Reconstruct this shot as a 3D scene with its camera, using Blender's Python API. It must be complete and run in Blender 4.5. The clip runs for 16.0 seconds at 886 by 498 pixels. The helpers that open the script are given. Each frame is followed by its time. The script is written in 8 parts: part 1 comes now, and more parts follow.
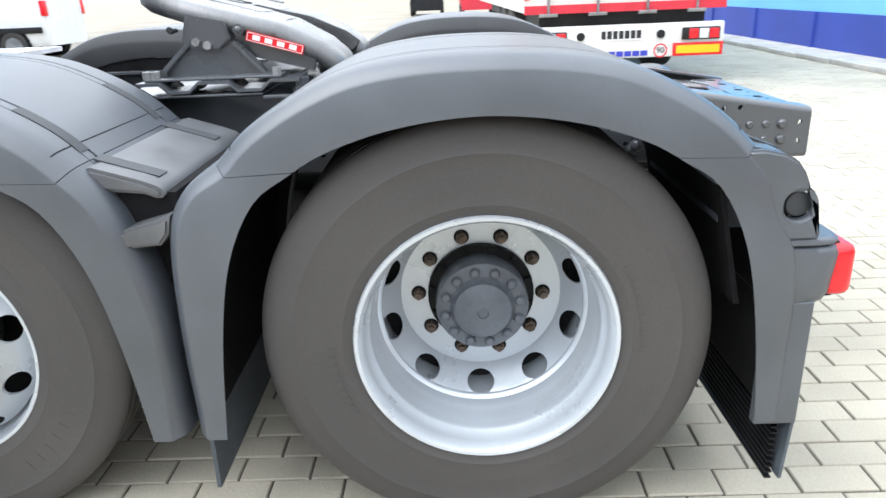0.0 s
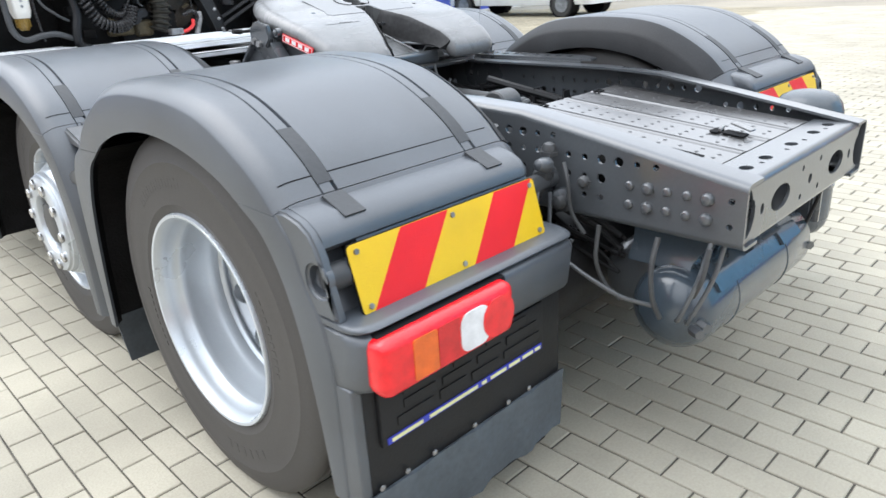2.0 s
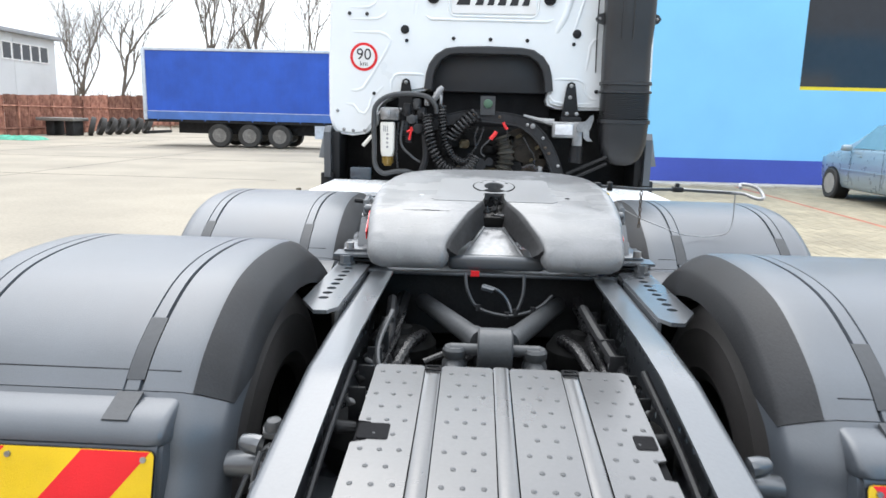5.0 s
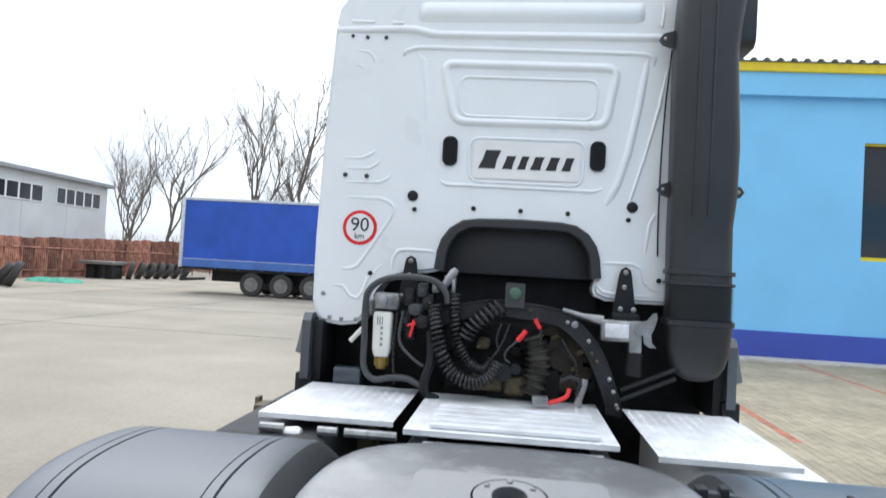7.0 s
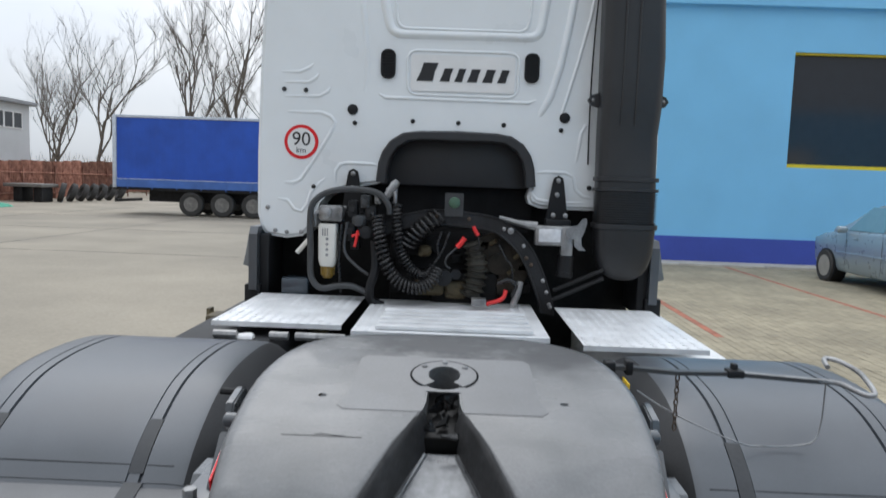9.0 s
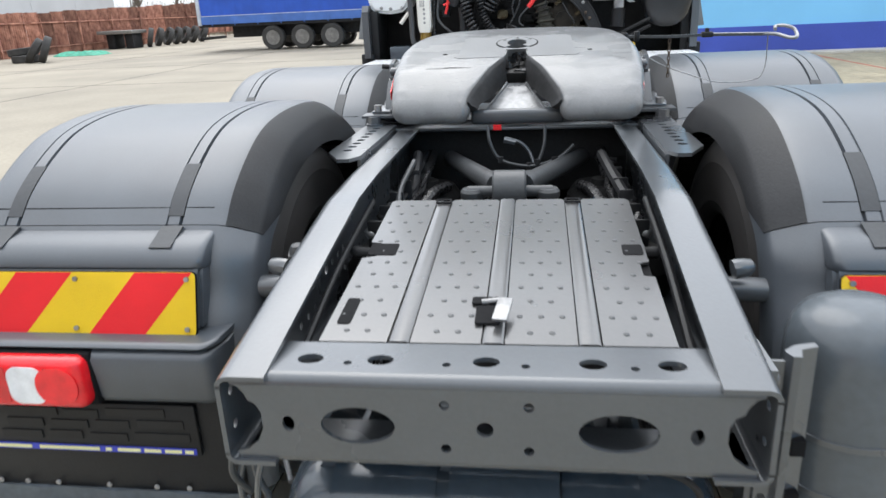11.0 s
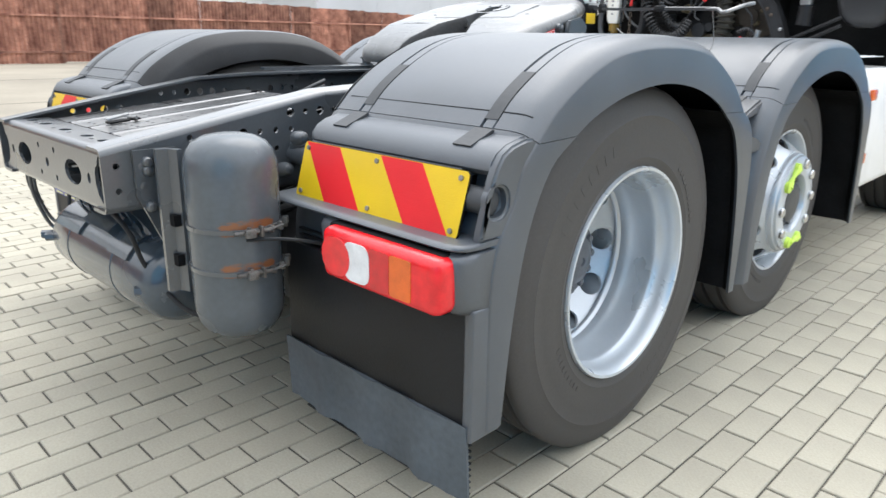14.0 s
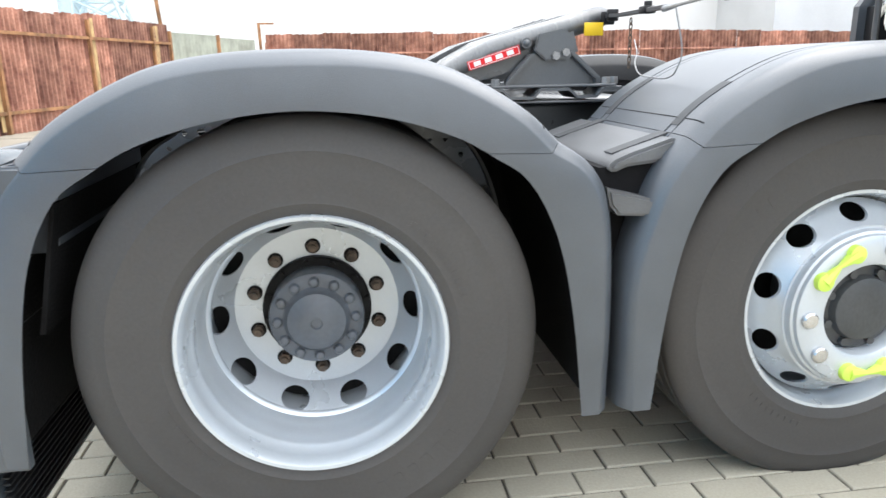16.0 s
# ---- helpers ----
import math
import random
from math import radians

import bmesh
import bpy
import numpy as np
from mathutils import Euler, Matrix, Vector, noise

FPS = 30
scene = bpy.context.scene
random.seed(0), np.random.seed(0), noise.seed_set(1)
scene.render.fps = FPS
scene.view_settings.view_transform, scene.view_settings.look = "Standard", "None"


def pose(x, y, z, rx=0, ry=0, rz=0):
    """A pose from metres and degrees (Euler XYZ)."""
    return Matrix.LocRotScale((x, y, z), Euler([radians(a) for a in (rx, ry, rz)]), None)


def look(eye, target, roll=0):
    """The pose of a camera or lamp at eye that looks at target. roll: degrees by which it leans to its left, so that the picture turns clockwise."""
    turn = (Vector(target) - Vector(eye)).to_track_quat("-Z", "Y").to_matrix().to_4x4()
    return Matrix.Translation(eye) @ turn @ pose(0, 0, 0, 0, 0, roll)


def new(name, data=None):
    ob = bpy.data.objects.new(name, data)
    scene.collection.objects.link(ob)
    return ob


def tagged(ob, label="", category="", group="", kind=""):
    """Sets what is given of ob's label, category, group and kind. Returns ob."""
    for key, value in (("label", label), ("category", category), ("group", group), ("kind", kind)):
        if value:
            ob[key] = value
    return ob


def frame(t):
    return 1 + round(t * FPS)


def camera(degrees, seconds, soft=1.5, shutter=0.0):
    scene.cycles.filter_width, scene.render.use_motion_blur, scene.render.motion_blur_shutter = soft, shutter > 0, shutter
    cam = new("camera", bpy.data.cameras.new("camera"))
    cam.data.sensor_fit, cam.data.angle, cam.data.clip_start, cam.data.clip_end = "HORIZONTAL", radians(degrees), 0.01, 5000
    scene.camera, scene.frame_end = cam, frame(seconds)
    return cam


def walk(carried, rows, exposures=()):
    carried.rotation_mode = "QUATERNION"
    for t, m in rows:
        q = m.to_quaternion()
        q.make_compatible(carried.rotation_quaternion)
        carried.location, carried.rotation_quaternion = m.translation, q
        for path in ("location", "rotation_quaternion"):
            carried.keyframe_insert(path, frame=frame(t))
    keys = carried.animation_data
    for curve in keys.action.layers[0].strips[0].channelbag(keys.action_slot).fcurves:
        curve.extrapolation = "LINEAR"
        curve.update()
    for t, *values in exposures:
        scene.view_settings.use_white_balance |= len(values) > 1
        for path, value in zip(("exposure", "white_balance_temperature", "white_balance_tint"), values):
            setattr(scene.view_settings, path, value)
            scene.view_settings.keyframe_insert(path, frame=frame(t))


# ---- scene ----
cam = camera(65.1, 16.0, shutter=0.2)

PATH = [
    (0, (-2.568, 0.069, 1.233), (-0.695, 0.096, 0.532), -2.4),
    (0.5, (-2.492, -0.378, 1.233), (-0.656, 0.004, 0.539), -3.3),
    (1, (-2.384, -0.848, 1.250), (-0.643, -0.176, 0.529), -4.6),
    (1.5, (-2.185, -1.276, 1.276), (-0.652, -0.218, 0.547), -3.6),
    (2, (-1.884, -1.622, 1.311), (-0.595, -0.281, 0.574), -3.5),
    (2.5, (-1.548, -1.973, 1.370), (-0.538, -0.398, 0.664), -2.1),
    (3, (-1.170, -2.164, 1.365), (-0.471, -0.406, 0.715), -0.3),
    (3.5, (-0.722, -2.306, 1.402), (-0.244, -0.454, 0.821), -1.0),
    (3.7, (-0.534, -2.327, 1.414), (-0.131, -0.444, 0.875), -0.7),
    (5.8, (-0.039, -1.192, 1.522), (-0.252, 0.766, 1.172), 1.8),
    (6, (-0.038, -1.035, 1.538), (-0.212, 0.925, 1.179), 2.2),
    (6.5, (-0.026, -0.708, 1.594), (-0.233, 1.266, 1.343), 2.5),
    (7, (-0.011, -0.617, 1.679), (-0.219, 1.372, 1.733), 3.2),
    (7.5, (-0.007, -0.598, 1.735), (-0.152, 1.368, 2.075), 3.3),
    (8, (-0.001, -0.587, 1.736), (-0.090, 1.334, 2.284), 3.7),
    (8.5, (0.010, -0.606, 1.693), (-0.045, 1.386, 1.855), 2.8),
    (9, (0.021, -0.766, 1.661), (-0.019, 1.226, 1.478), 2.0),
    (9.5, (-0.023, -0.973, 1.601), (0.013, 0.972, 1.135), 1.4),
    (10, (-0.085, -1.252, 1.546), (-0.036, 0.645, 0.913), 0.5),
    (10.2, (-0.107, -1.377, 1.514), (-0.113, 0.513, 0.861), -0.2),
    (12.3, (0.886, -2.484, 1.155), (0.365, -0.666, 0.506), -1.8),
    (12.5, (1.040, -2.432, 1.140), (0.555, -0.609, 0.476), 1.0),
    (13, (1.481, -2.224, 1.126), (0.789, -0.463, 0.479), 3.0),
    (13.5, (1.780, -1.981, 1.137), (0.874, -0.297, 0.552), 3.0),
    (14, (2.087, -1.640, 1.110), (0.755, -0.269, 0.523), 0.9),
    (14.5, (2.307, -1.223, 1.109), (0.756, -0.082, 0.566), 0.7),
    (15, (2.482, -0.795, 1.088), (0.748, 0.067, 0.589), -0.9),
    (15.5, (2.574, -0.375, 1.068), (0.709, 0.161, 0.585), -1.6),
    (16, (2.632, 0.076, 1.085), (0.719, 0.356, 0.573), -1.1),
]
walk(cam, [(t, look(eye, target, roll)) for t, eye, target, roll in PATH],
     exposures=[(0.0, 0.42, 6250, 10), (1.0, 0.35, 6280, 10), (2.0, 0.19, 6320, 10), (3.5, 0.24, 6440, 10), (6.0, 0.12, 6400, 10), (6.8, -0.20, 6230, 10), (7.4, -0.55, 6230, 10), (8.0, -1.30, 6300, 10), (8.5, -1.36, 6450, 10), (9.0, -0.80, 6330, 10), (9.3, -0.66, 6330, 10), (10.0, -0.36, 6400, 10), (12.5, 0.09, 6480, 10), (13.5, 0.07, 6500, 10), (14.5, 0.15, 6520, 10), (15.5, 0.36, 6550, 10), (16.0, 0.54, 6550, 10)])

# ---- world, sun ----
world = bpy.data.worlds.new("overcast_sky")
scene.world = world
world.use_nodes = True
wn, wl = world.node_tree.nodes, world.node_tree.links
wn.clear()
w_out, w_bg, w_sky = wn.new("ShaderNodeOutputWorld"), wn.new("ShaderNodeBackground"), wn.new("ShaderNodeTexSky")
w_sky.sky_type, w_sky.sun_disc = "NISHITA", False
w_sky.sun_elevation, w_sky.sun_rotation = radians(60), radians(330)
w_co, w_no, w_ra, w_mx = wn.new("ShaderNodeTexCoord"), wn.new("ShaderNodeTexNoise"), wn.new("ShaderNodeValToRGB"), wn.new("ShaderNodeMix")
w_map = wn.new("ShaderNodeMapping")
w_map.inputs["Scale"].default_value = (1.0, 1.0, 2.2)
w_no.inputs["Scale"].default_value, w_no.inputs["Detail"].default_value = 2.0, 5.0
w_ra.color_ramp.elements[0].position, w_ra.color_ramp.elements[0].color = 0.33, (7.6, 8.2, 9.0, 1)
w_ra.color_ramp.elements[1].position, w_ra.color_ramp.elements[1].color = 0.62, (9.9, 10.1, 10.3, 1)
w_mx.data_type = "RGBA"
w_mx.inputs["Factor"].default_value = 0.9
wl.new(w_co.outputs["Generated"], w_map.inputs["Vector"])
wl.new(w_map.outputs["Vector"], w_no.inputs["Vector"])
wl.new(w_no.outputs["Fac"], w_ra.inputs["Fac"])
wl.new(w_sky.outputs["Color"], w_mx.inputs["A"])
wl.new(w_ra.outputs["Color"], w_mx.inputs["B"])
w_sep, w_grad, w_mul = wn.new("ShaderNodeSeparateXYZ"), wn.new("ShaderNodeMapRange"), wn.new("ShaderNodeVectorMath")
w_mul.operation = "SCALE"
w_grad.inputs["From Max"].default_value, w_grad.inputs["To Min"].default_value, w_grad.inputs["To Max"].default_value = 0.9, 0.85, 2.6
wl.new(w_co.outputs["Generated"], w_sep.inputs["Vector"])
wl.new(w_sep.outputs["Z"], w_grad.inputs["Value"])
wl.new(w_mx.outputs["Result"], w_mul.inputs[0])
w_front, w_both = wn.new("ShaderNodeMapRange"), wn.new("ShaderNodeMath")
w_front.inputs["From Min"].default_value, w_front.inputs["To Min"].default_value, w_front.inputs["To Max"].default_value = -1.0, 0.72, 1.28
w_both.operation = "MULTIPLY"
wl.new(w_sep.outputs["Y"], w_front.inputs["Value"])
wl.new(w_grad.outputs["Result"], w_both.inputs[0])
wl.new(w_front.outputs["Result"], w_both.inputs[1])
wl.new(w_both.outputs["Value"], w_mul.inputs["Scale"])
wl.new(w_mul.outputs["Vector"], w_bg.inputs["Color"])
wl.new(w_bg.outputs["Background"], w_out.inputs["Surface"])
w_bg.inputs["Strength"].default_value = 0.125
sun = new("sun", bpy.data.lights.new("sun", "SUN"))
sun.data.energy, sun.data.angle, sun.data.color = 1.4, radians(50), (1.0, 0.97, 0.93)
sun.matrix_world = look((-8, 14, 28), (0, 0, 0))

# ---- materials ----
def material(name, base, rough=0.6, metal=0.0, var=0.15, scale=6.0, fine=90.0, bump=0.15, tint=None, spread=0.5, spec=0.5, coat=0.0, island=0.0, random_ob=0.0):
    """Base colour with broad stains, fine grain and relief at real size (object coordinates in metres)."""
    m = bpy.data.materials.new(name)
    m.use_nodes = True
    n, l = m.node_tree.nodes, m.node_tree.links
    b = n["Principled BSDF"]
    b.inputs["Roughness"].default_value, b.inputs["Metallic"].default_value = rough, metal
    b.inputs["Specular IOR Level"].default_value = spec
    if coat:
        b.inputs["Coat Weight"].default_value, b.inputs["Coat Roughness"].default_value = coat, 0.08
    co = n.new("ShaderNodeTexCoord")
    big, small = n.new("ShaderNodeTexNoise"), n.new("ShaderNodeTexNoise")
    for t, s, d in ((big, scale, 5.0), (small, fine, 3.0)):
        t.inputs["Scale"].default_value, t.inputs["Detail"].default_value = s, d
        l.new(co.outputs["Object"], t.inputs["Vector"])
    ramp = n.new("ShaderNodeValToRGB")
    dark = tint or tuple(c * (1 - 2.2 * var) for c in base)
    light = tuple(min(1.0, c * (1 + var)) for c in base)
    ramp.color_ramp.elements[0].position, ramp.color_ramp.elements[0].color = 0.5 - spread / 2, (*dark, 1)
    ramp.color_ramp.elements[1].position, ramp.color_ramp.elements[1].color = 0.5 + spread / 2, (*light, 1)
    l.new(big.outputs["Fac"], ramp.inputs["Fac"])
    mix = n.new("ShaderNodeMix")
    mix.data_type, mix.blend_type = "RGBA", "OVERLAY"
    mix.inputs["Factor"].default_value = min(1.0, var * 1.5)
    l.new(ramp.outputs["Color"], mix.inputs["A"])
    l.new(small.outputs["Fac"], mix.inputs["B"])
    col = mix.outputs["Result"]
    if island or random_ob:
        src = n.new("ShaderNodeNewGeometry" if island else "ShaderNodeObjectInfo")
        hsv, mul = n.new("ShaderNodeHueSaturation"), n.new("ShaderNodeMapRange")
        mul.inputs["To Min"].default_value, mul.inputs["To Max"].default_value = 1 - (island or random_ob), 1 + (island or random_ob)
        l.new(src.outputs["Random Per Island" if island else "Random"], mul.inputs["Value"])
        l.new(mul.outputs["Result"], hsv.inputs["Value"])
        l.new(col, hsv.inputs["Color"])
        col = hsv.outputs["Color"]
    l.new(col, b.inputs["Base Color"])
    rr = n.new("ShaderNodeMapRange")
    rr.inputs["To Min"].default_value, rr.inputs["To Max"].default_value = max(0.02, rough - 0.12), min(1.0, rough + 0.12)
    l.new(big.outputs["Fac"], rr.inputs["Value"])
    l.new(rr.outputs["Result"], b.inputs["Roughness"])
    if bump:
        bp = n.new("ShaderNodeBump")
        bp.inputs["Strength"].default_value, bp.inputs["Distance"].default_value = bump, 0.004
        l.new(small.outputs["Fac"], bp.inputs["Height"])
        l.new(bp.outputs["Normal"], b.inputs["Normal"])
    return m


M_PLASTIC = material("grey_fender_plastic", (0.074, 0.084, 0.097), 0.36, var=0.15, scale=3.2, fine=420, bump=0.12, spec=0.8)
M_SHADE_FLANK = material("black_inner_flank", (0.020, 0.021, 0.023), 0.55, var=0.25, scale=6, fine=200, spec=0.3)
M_STRAP = material("dark_strap_rubber", (0.040, 0.043, 0.047), 0.55, var=0.12)
M_CHASSIS = material("grey_chassis_paint", (0.070, 0.077, 0.085), 0.30, var=0.08, scale=3, fine=130, bump=0.08, coat=0.8)
M_CHASSIS.node_tree.nodes["Principled BSDF"].inputs["Coat Roughness"].default_value = 0.17
M_CHASSIS_D = material("dark_chassis_metal", (0.022, 0.023, 0.025), 0.6, var=0.3, scale=7, fine=90, tint=(0.010, 0.009, 0.009), spec=0.3)
M_TANK = material("blue_grey_tank_paint", (0.047, 0.064, 0.082), 0.25, coat=0.6, var=0.10, scale=4, fine=60, bump=0.05)
M_BLACK = material("black_plastic", (0.014, 0.0145, 0.016), 0.5, var=0.2, scale=4, fine=200, spec=0.3)
# near-black of oily parts, with the shade of hollows put into it
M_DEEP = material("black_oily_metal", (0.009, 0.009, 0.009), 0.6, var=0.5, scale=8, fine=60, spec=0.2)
M_RUBBER = material("tyre_rubber", (0.060, 0.056, 0.053), 0.58, var=0.12, scale=2.4, fine=160, bump=0.05, tint=(0.042, 0.040, 0.040), spread=0.65)
M_SHELF = material("worn_shelf_plastic", (0.09, 0.094, 0.10), 0.45, var=0.18, scale=9, fine=300, bump=0.15, spec=0.8)
M_FLAP = material("worn_rubber_flap", (0.080, 0.096, 0.112), 0.6, var=0.2, scale=4, fine=60)
M_RIM = material("silver_rim_paint", (0.56, 0.60, 0.64), 0.30, 0.42, var=0.035, scale=5, fine=120, bump=0.03)
M_STEEL = material("dull_steel", (0.34, 0.34, 0.34), 0.42, 0.7, var=0.2, scale=14, fine=120)
M_CLAMP = material("weathered_clamp_steel", (0.16, 0.15, 0.14), 0.55, 0.4, var=0.35, scale=40, fine=200)
M_RUSTNUT = material("rusty_nut", (0.13, 0.095, 0.07), 0.6, 0.4, var=0.35, scale=40, fine=200)
M_HUB = material("grey_hub_paint", (0.10, 0.112, 0.13), 0.4, var=0.12, scale=10)
M_CAB = material("white_cab_paint", (0.80, 0.835, 0.85), 0.30, var=0.03, scale=2, fine=30, bump=0.0, coat=0.5)
M_ALU = material("chequer_aluminium", (0.80, 0.81, 0.82), 0.45, 0.25, var=0.08, scale=9, fine=120)
M_PLATE = material("fifth_wheel_grey", (0.135, 0.136, 0.138), 0.42, 0.0, coat=0.6, var=0.16, scale=6, fine=150, tint=(0.080, 0.085, 0.086), spread=0.4, bump=0.06)
n_, l_ = M_PLATE.node_tree.nodes, M_PLATE.node_tree.links
b_ = n_["Principled BSDF"]
p_co, p_sep, p_no, p_mp, p_mr, p_mul, p_mix = (n_.new("ShaderNode" + k) for k in ("TexCoord", "SeparateXYZ", "TexNoise", "Mapping", "MapRange", "Math", "Mix"))
p_mp.inputs["Scale"].default_value = (5, 9, 5)
p_no.inputs["Scale"].default_value, p_no.inputs["Detail"].default_value, p_no.inputs["Roughness"].default_value = 1.0, 7.0, 0.65
p_mr.inputs["From Min"].default_value, p_mr.inputs["From Max"].default_value = 0.70, 0.94
p_mr.inputs["To Min"].default_value, p_mr.inputs["To Max"].default_value = 0.0, 1.3
p_mul.operation, p_mix.data_type = "MULTIPLY", "RGBA"
p_ramp = n_.new("ShaderNodeMapRange")
p_ramp.inputs["From Min"].default_value, p_ramp.inputs["From Max"].default_value = 0.38, 0.60
p_mix.inputs["B"].default_value = (0.050, 0.052, 0.056, 1)
l_.new(p_co.outputs["Object"], p_sep.inputs["Vector"])
l_.new(p_co.outputs["Object"], p_mp.inputs["Vector"])
l_.new(p_mp.outputs["Vector"], p_no.inputs["Vector"])
l_.new(p_sep.outputs["Y"], p_mr.inputs["Value"])
l_.new(p_mr.outputs["Result"], p_mul.inputs[0])
l_.new(p_no.outputs["Fac"], p_mul.inputs[1])
l_.new(p_mul.outputs["Value"], p_ramp.inputs["Value"])
l_.new(p_ramp.outputs["Result"], p_mix.inputs["Factor"])
l_.new(b_.inputs["Base Color"].links[0].from_socket, p_mix.inputs["A"])
l_.new(p_mix.outputs["Result"], b_.inputs["Base Color"])
# the smears are duller than the clean paint, and wiped streaks break its gloss
p_dull, p_wipe, p_wm, p_wr = (n_.new("ShaderNode" + k) for k in ("MapRange", "TexNoise", "Mapping", "MapRange"))
p_dull.inputs["To Min"].default_value, p_dull.inputs["To Max"].default_value = 0.62, 0.10
l_.new(p_ramp.outputs["Result"], p_dull.inputs["Value"])
l_.new(p_dull.outputs["Result"], b_.inputs["Coat Weight"])
p_wm.inputs["Scale"].default_value, p_wm.inputs["Rotation"].default_value = (6, 17, 6), (0, 0, 0.3)
p_wipe.inputs["Scale"].default_value, p_wipe.inputs["Detail"].default_value = 1.0, 6.0
p_wr.inputs["From Min"].default_value, p_wr.inputs["From Max"].default_value = 0.35, 0.65
p_wr.inputs["To Min"].default_value, p_wr.inputs["To Max"].default_value = 0.10, 0.42
l_.new(p_co.outputs["Object"], p_wm.inputs["Vector"])
l_.new(p_wm.outputs["Vector"], p_wipe.inputs["Vector"])
l_.new(p_wipe.outputs["Fac"], p_wr.inputs["Value"])
l_.new(p_wr.outputs["Result"], b_.inputs["Coat Roughness"])
M_PLATE2 = material("worn_plate_field", (0.112, 0.116, 0.121), 0.44, 0.0, coat=0.6, var=0.14, scale=9, fine=180, bump=0.06)
M_PLATE2.node_tree.nodes["Principled BSDF"].inputs["Coat Roughness"].default_value = 0.28
M_DECK = material("glossy_deck_paint", (0.048, 0.047, 0.047), 0.30, coat=1.0, var=0.10, scale=6, fine=120, bump=0.05)
M_DECK.node_tree.nodes["Principled BSDF"].inputs["Coat Roughness"].default_value = 0.16
M_LINK = material("dark_link_paint", (0.055, 0.058, 0.061), 0.42, var=0.15, scale=6)
M_GREASE = material("black_grease", (0.006, 0.006, 0.006), 0.42, var=0.3, scale=20, spec=0.25)
M_CHEEK = material("greasy_throat_metal", (0.042, 0.042, 0.043), 0.45, var=0.35, scale=9, fine=70, spec=0.3)
M_RAMP = material("bare_ramp_steel", (0.22, 0.225, 0.23), 0.30, 0.3, var=0.25, scale=12, fine=60, coat=0.5)
M_LOOM = material("shiny_black_tape", (0.016, 0.016, 0.017), 0.28, var=0.3, scale=60, fine=220, bump=0.5)
M_YEL = material("reflex_yellow", (0.75, 0.49, 0.009), 0.35, var=0.06, scale=8, fine=350, bump=0.2)
M_RED = material("reflex_red", (0.74, 0.020, 0.026), 0.38, var=0.06, scale=8, fine=350, bump=0.2, spec=0.3)
M_LRED = material("lamp_red", (0.78, 0.012, 0.020), 0.16, var=0.12, scale=30, fine=220, bump=0.2, coat=0.25)
M_LRED_D = material("lamp_dark_red", (0.60, 0.010, 0.016), 0.16, var=0.12, scale=30, fine=220, bump=0.2, coat=0.25)
M_LORA = material("lamp_orange", (0.72, 0.12, 0.008), 0.18, var=0.1, scale=30, fine=220, bump=0.2, coat=0.25)
M_LWHITE = material("lamp_clear", (0.72, 0.73, 0.75), 0.15, var=0.1, scale=30, fine=220, bump=0.2, coat=0.6)
M_WHITE = material("white_enamel", (0.80, 0.80, 0.79), 0.4, var=0.04)
M_CREAM = material("cream_plastic", (0.74, 0.72, 0.66), 0.45, var=0.06)
M_AMBER = material("amber_bowl", (0.30, 0.19, 0.04), 0.3, var=0.2)
M_GREEN = material("lime_nut_marker", (0.62, 0.86, 0.12), 0.4, var=0.05)
M_CHROME = material("chrome_nut", (0.6, 0.6, 0.6), 0.22, 0.9, var=0.1)
M_REDW = material("red_cable", (0.75, 0.03, 0.03), 0.4, var=0.05)
M_BROWN_D = material("oily_brown_casting", (0.045, 0.036, 0.026), 0.5, 0.2, var=0.4, scale=14, spec=0.3)
M_PLEAT = material("greasy_pleat_rubber", (0.045, 0.043, 0.034), 0.5, var=0.3, scale=14)
M_TUNNEL = material("dark_tunnel_plastic", (0.028, 0.029, 0.032), 0.5, var=0.12, scale=5, fine=200)
M_DUCT = material("black_duct_plastic", (0.024, 0.025, 0.027), 0.42, var=0.2, scale=3, fine=180)
M_GREENCAP = material("dull_green_cap", (0.07, 0.14, 0.09), 0.5, var=0.1)
M_ALLOY = material("dusty_alloy", (0.42, 0.39, 0.33), 0.45, 0.3, var=0.1)
M_BROWN = material("ochre_oil_stained_metal", (0.115, 0.092, 0.05), 0.6, 0.2, var=0.3, scale=12)
M_INK = material("black_ink", (0.015, 0.015, 0.017), 0.5, var=0.05)
M_PALEINK = material("pale_yellow_ink", (0.72, 0.70, 0.36), 0.5, var=0.05)
M_BLUEINK = material("blue_strip", (0.035, 0.05, 0.42), 0.4, var=0.05)
M_PAVER = material("concrete_paver", (0.405, 0.375, 0.30), 0.85, var=0.11, scale=1.6, fine=140, bump=0.4, random_ob=0.06)
M_PAVER_J = material("concrete_pavers_joined", (0.405, 0.375, 0.30), 0.85, var=0.11, scale=1.6, fine=140, bump=0.4, island=0.06)
M_PAVER_S = material("sandy_concrete_pavers", (0.310, 0.272, 0.192), 0.88, var=0.16, scale=0.9, fine=140, bump=0.4, island=0.10)
M_JOINT = material("joint_sand", (0.10, 0.093, 0.078), 0.95, var=0.25, scale=3, fine=120, bump=0.6)
M_YARD = material("yard_concrete", (0.295, 0.262, 0.207), 0.88, var=0.15, scale=0.35, fine=25, bump=0.4)
M_WALLB = material("sky_blue_render", (0.225, 0.57, 0.89), 0.75, var=0.04, scale=0.6, fine=40, bump=0.2)
M_PLINTH = material("deep_blue_plinth", (0.05, 0.085, 0.42), 0.6, var=0.10, scale=0.8, fine=40)
M_YFRAME = material("yellow_frame_paint", (0.78, 0.60, 0.02), 0.4, var=0.05)
